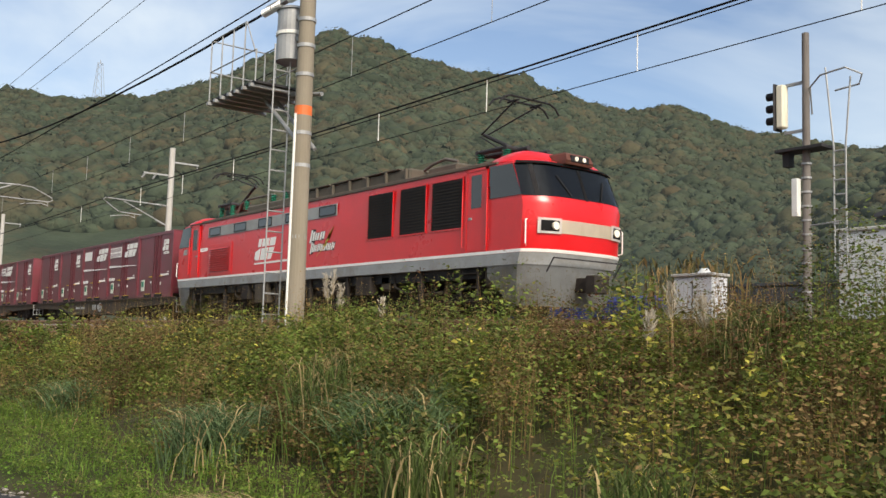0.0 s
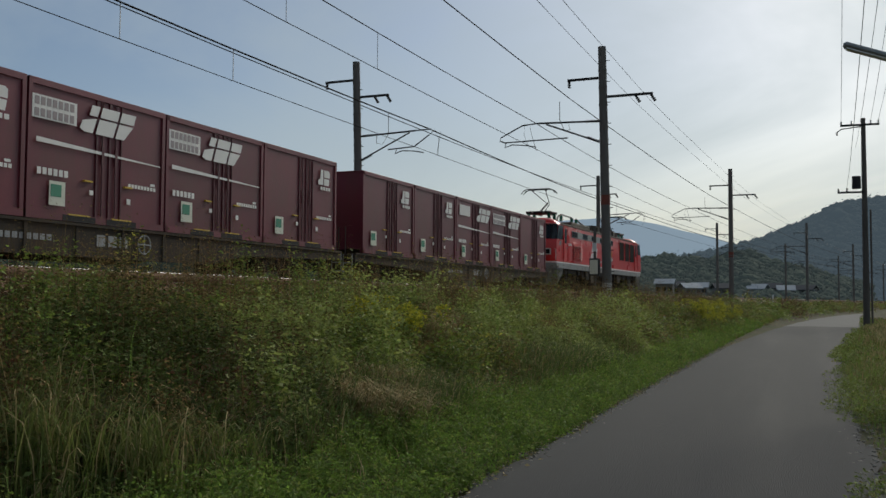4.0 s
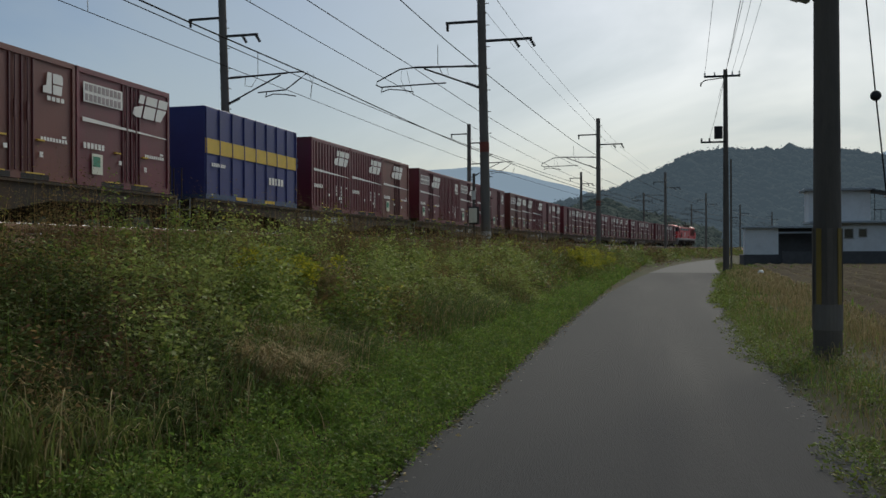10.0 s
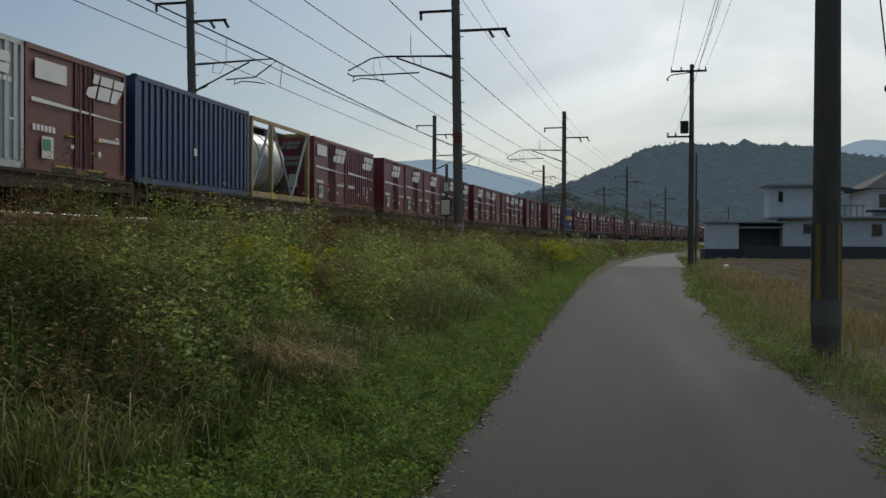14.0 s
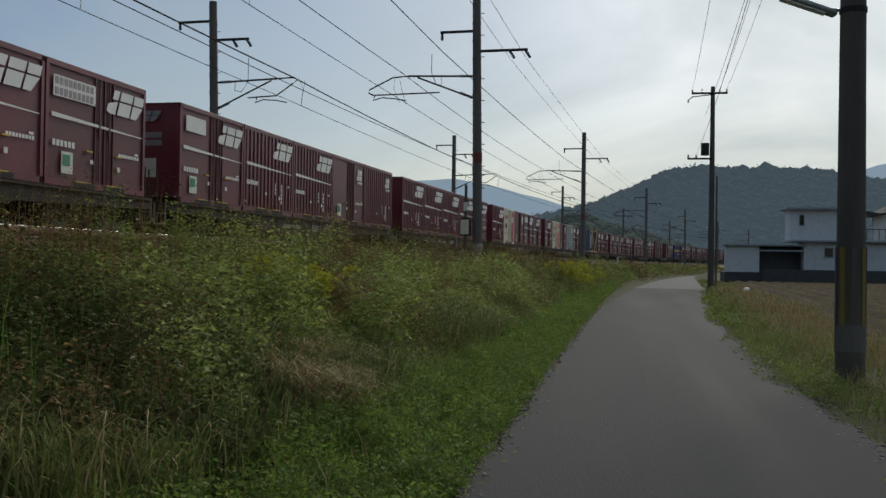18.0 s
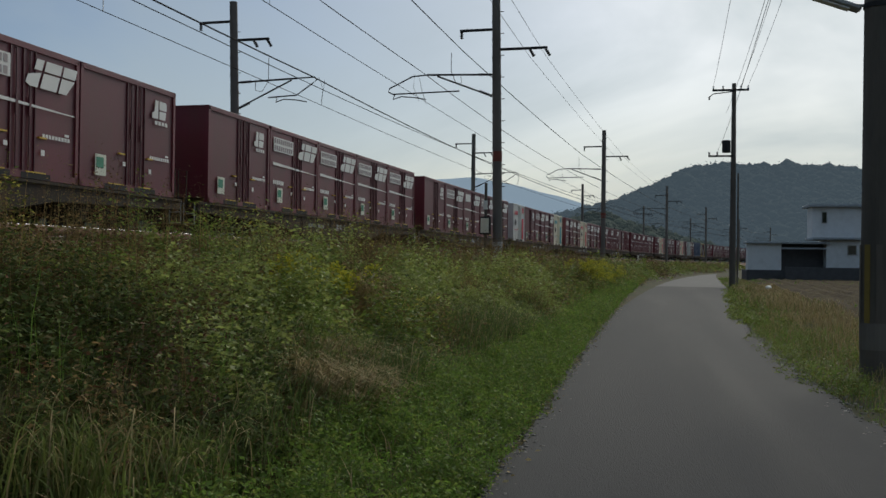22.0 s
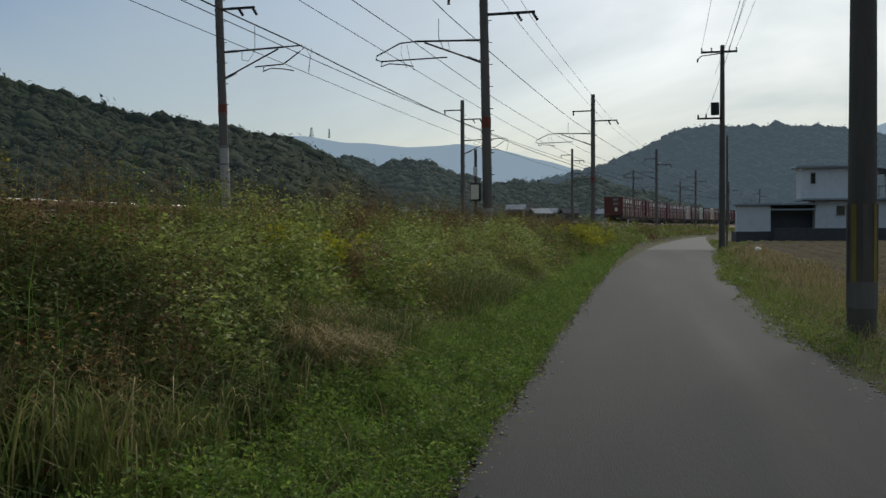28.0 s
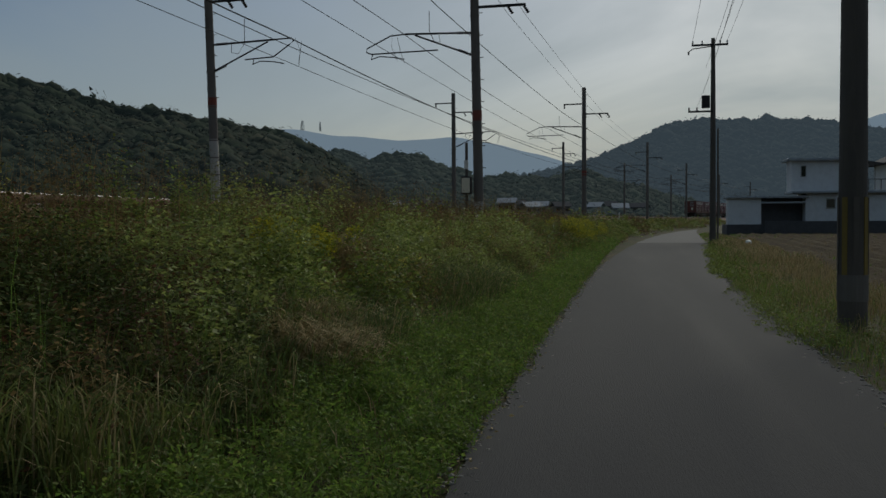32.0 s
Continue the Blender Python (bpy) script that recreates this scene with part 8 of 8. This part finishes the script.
part("call_box", boxes((SX + 0.08, SX + 0.22, SY - 0.22, SY - 0.08, 4.2, 5.0), bevel=0.01), M["insul_white"], signal)
for z in np.arange(2.0, 5.5, 0.3):
    part("band", rod(bmesh.new(), (SX, SY, float(z)), (SX, SY, float(z) + 0.04), 0.11, sides=14), M["steel"], signal)
lad = [(SX, SY + 0.62, 3.0), (SX, SY + 0.62, 5.6), (SX, SY + 0.45, 7.3)], [(SX, SY + 0.88, 3.0), (SX, SY + 0.88, 5.6), (SX, SY + 1.0, 7.0)]
hoop = [(SX - 0.15, SY + 0.05, 6.4), (SX, SY + 0.10, 6.95), (SX + 0.2, SY + 0.45, 7.1), (SX + 0.2, SY + 1.0, 7.15), (SX, SY + 1.25, 7.0), (SX - 0.15, SY + 1.1, 6.85), (SX - 0.1, SY + 0.6, 6.8)]
part("ladder", rods(*lad, hoop, *[[(SX, SY + 0.62, 3.1 + 0.3 * k), (SX, SY + 0.88, 3.1 + 0.3 * k)] for k in range(9)], [(SX, SY, 4.0), (SX, SY + 0.75, 4.05)], r=0.02, sides=6), M["steel"], signal)

# ---- white equipment huts beyond the far track ----
def hut(x0, x1, y0, y1, z1, label):
    ob = thing("equipment_hut", label, "equipment hut")
    part("wall", boxes((x0, x1, y0, y1, 0.2, z1), bevel=0.02), M["plaster"], ob)
    part("lid", boxes((x0 - 0.05, x1 + 0.05, y0 - 0.05, y1 + 0.05, z1, z1 + 0.08), bevel=0.02), M["concrete"], ob)
    part("door_line", boxes((x1, x1 + 0.006, (y0 + y1) / 2 - 0.01, (y0 + y1) / 2 + 0.01, 0.4, z1 - 0.1)), M["steel_dark"], ob)
    return ob


h1 = hut(-16.1, -15.5, -6.2, -5.05, 3.12, "white concrete equipment hut beyond the rails")
part("vent_cap", rod(bmesh.new(), (-15.8, -5.5, 3.2), (-15.8, -5.5, 3.34), 0.2, 0.08, sides=12), M["insul_white"], h1)
hut(-18.0, -15.6, -1.9, 1.2, 3.92, "long white shed with a low roof")
shed = thing("shed", "small dark-roofed open shed among weeds", "shed")
part("roof", polygon(bmesh.new(), [(-19.5, -1.6, 4.4), (-19.5, 0.6, 4.9), (-19.5, 2.8, 4.4), (-19.5, 2.8, 4.3), (-19.5, 0.6, 4.78), (-19.5, -1.6, 4.3)], (3.0, 0, 0)), M["roof_tile"], shed)
part("post", boxes((-16.7, -16.6, -0.9, -0.8, 3.9, 4.5), (-16.7, -16.6, 2.0, 2.1, 3.9, 4.5)), M["brick_dark"], shed)
sheet = thing("blue_sheet", "row of crates under a blue plastic sheet", "tarpaulin")
bm = boxes((-27.0, -24.0, -24.0, -13.5, 0.2, 3.3), bevel=0.2)
part("cover", bm, M["blue"], sheet)
part("ridge", boxes((-27.0, -24.0, -13.0, -4.5, 3.45, 3.6), (-24.1, -24.0, -13.0, -4.5, 3.0, 3.5)), M["roof_tile"], sheet)

# ---- radio tower on the mountain ----
def tower(az, r, z0, h, w):
    x, y = 2.0 - r * math.sin(radians(az)), 10 + r * math.cos(radians(az))
    ob = thing("radio_tower", "distant lattice radio tower on a ridge", "tower")
    rows_ = []
    for sx, sy in ((-1, -1), (1, -1), (1, 1), (-1, 1)):
        rows_.append([(x + sx * w, y + sy * w, z0), (x + sx * w * 0.35, y + sy * w * 0.35, z0 + h)])
    for k in range(7):
        a, b = k / 7, (k + 1) / 7
        wa, wb = w * (1 - 0.65 * a), w * (1 - 0.65 * b)
        rows_.append([(x - wa, y - wa, z0 + h * a), (x + wb, y - wb, z0 + h * b)])
        rows_.append([(x + wa, y - wa, z0 + h * a), (x - wb, y - wb, z0 + h * b)])
    part("lattice", rods(*rows_, r=0.09 * r / 500, sides=4), M["steel"], ob)
    part("aerials", rods([(x - w * 0.5, y, z0 + h), (x + w * 0.5, y, z0 + h)], [(x, y, z0 + h), (x, y, z0 + h * 1.06)], r=0.16 * r / 500, sides=4), M["steel"], ob)


tower(163.9, 520, 116, 26, 3.0)
tower(19.15, 3700, 354, 36, 7)
tower(18.1, 3700, 352, 34, 3)
stone = thing("stone", "flat pale stone lying in the weeds", "stone")
bm = boxes((-2.55, -2.15, 1.5, 2.0, 0.45, 0.62), bevel=0.06)
part("slab", bm, M["concrete"], stone)

# ---- sleepers and ballast ----
bm = boxes((-1.0, 1.0, -0.11, 0.11, -0.17, 0.0), bevel=0.015)
first = part("sleeper", bm, M["sleeper"], near_track)
x, y, a = track(-30, 3.8)
first.matrix_basis = pose(x, y, ZR - 0.155, 0, 0, -math.degrees(a))
for k in range(1, 290):
    x, y, a = track(-30 + 0.6 * k, 3.8)
    part_at("sleeper", first.data, near_track, pose(x, y, ZR - 0.155, 0, 0, -math.degrees(a)))
first2 = part("sleeper", boxes((-1.0, 1.0, -0.11, 0.11, -0.17, 0.0), bevel=0.015), M["sleeper"], far_track)
x, y, a = track(-30, 0)
first2.matrix_basis = pose(x, y, ZR - 0.155, 0, 0, -math.degrees(a))
for k in range(1, 290):
    x, y, a = track(-30 + 0.6 * k, 0)
    part_at("sleeper", first2.data, far_track, pose(x, y, ZR - 0.155, 0, 0, -math.degrees(a)))


def ballast_bed():
    """Crushed stone: a rounded bed along both tracks and loose stones on its near shoulder."""
    prof = [(-2.7, 0.95), (-2.1, ZR - 0.22), (1.9, ZR - 0.24), (5.6, ZR - 0.22), (6.35, 1.02)]
    verts, faces = [], []
    ss = np.arange(-200, 420, 3.0)
    for s in ss:
        for o, z in prof:
            x, y, _ = track(s, o)
            verts.append((x, y, z))
    n = len(prof)
    for i in range(len(ss) - 1):
        for k in range(n - 1):
            faces.append((i * n + k, i * n + k + 1, (i + 1) * n + k + 1, (i + 1) * n + k))
    ob = mesh_object("ballast", verts, faces, M["ballast"], "rust-brown crushed stone track bed", "ballast", "structure")
    m = 5000
    s, o = -14 + 50 * RNG.random(m) , 4.2 + 2.3 * RNG.random(m)
    p = on_line(s, o)
    p[:, 2] = np.interp(o, [4.2, 5.6, 6.5], [ZR - 0.20, ZR - 0.20, 1.03])
    v0, f0 = ico(1)
    k = len(v0)
    v = v0[None] * (0.022 + 0.022 * RNG.random((m, 1, 1))) * (0.7 + 0.6 * RNG.random((m, k, 1))) + p[:, None]
    f = f0[None] + (np.arange(m) * k)[:, None, None]
    mesh_object("ballast_stones", v.reshape(-1, 3), f.reshape(-1, 3), M["ballast"], "loose rust-brown ballast stones", "ballast", "stuff")


ballast_bed()
# gravel and grit along the edges of the lane
m = 3000
y = -8 + 50 * RNG.random(m)
side = RNG.random(m) < 0.55
x = np.array([road_left(q) for q in y]) + np.where(side, 0.0, np.array([road_width(q) for q in y])) + 0.07 * RNG.standard_normal(m)
p = np.stack([x, y, np.full(m, 0.015)], -1)
v0, f0 = ico(1)
v = v0[None] * (0.006 + 0.014 * RNG.random((m, 1, 1)) ** 1.5) * (0.7 + 0.6 * RNG.random((m, len(v0), 1))) * np.array([1.3, 1.3, 0.6]) + p[:, None]
f = f0[None] + (np.arange(m) * len(v0))[:, None, None]
mesh_object("grit", v.reshape(-1, 3), f.reshape(-1, 3), M["gravel"], "pale grit along the edges of the lane", "gravel", "stuff")

# ---- motion ----
def train_front(t):
    return -6.699 + 20.248 * t + 0.5 * 0.0303 * (t - 12.0) ** 2


KEY_TIMES = [2.0 * i for i in range(17)]


def ride(ob, u, z, length):
    """Key a thing whose middle rides u metres behind the front of the train; its ends follow the rails."""
    rows = []
    for t in KEY_TIMES:
        s = train_front(t) - u
        xa, ya, _ = track(s + length / 2)
        xb, yb, _ = track(s - length / 2)
        heading = math.degrees(math.atan2(xa - xb, ya - yb))
        rows.append((t, pose((xa + xb) / 2, (ya + yb) / 2, z, 0, 0, -heading)))
    walk(ob, rows)


def motions():
    for ob, u, z, length in RIDERS:
        ride(ob, u, z, length)


motions()
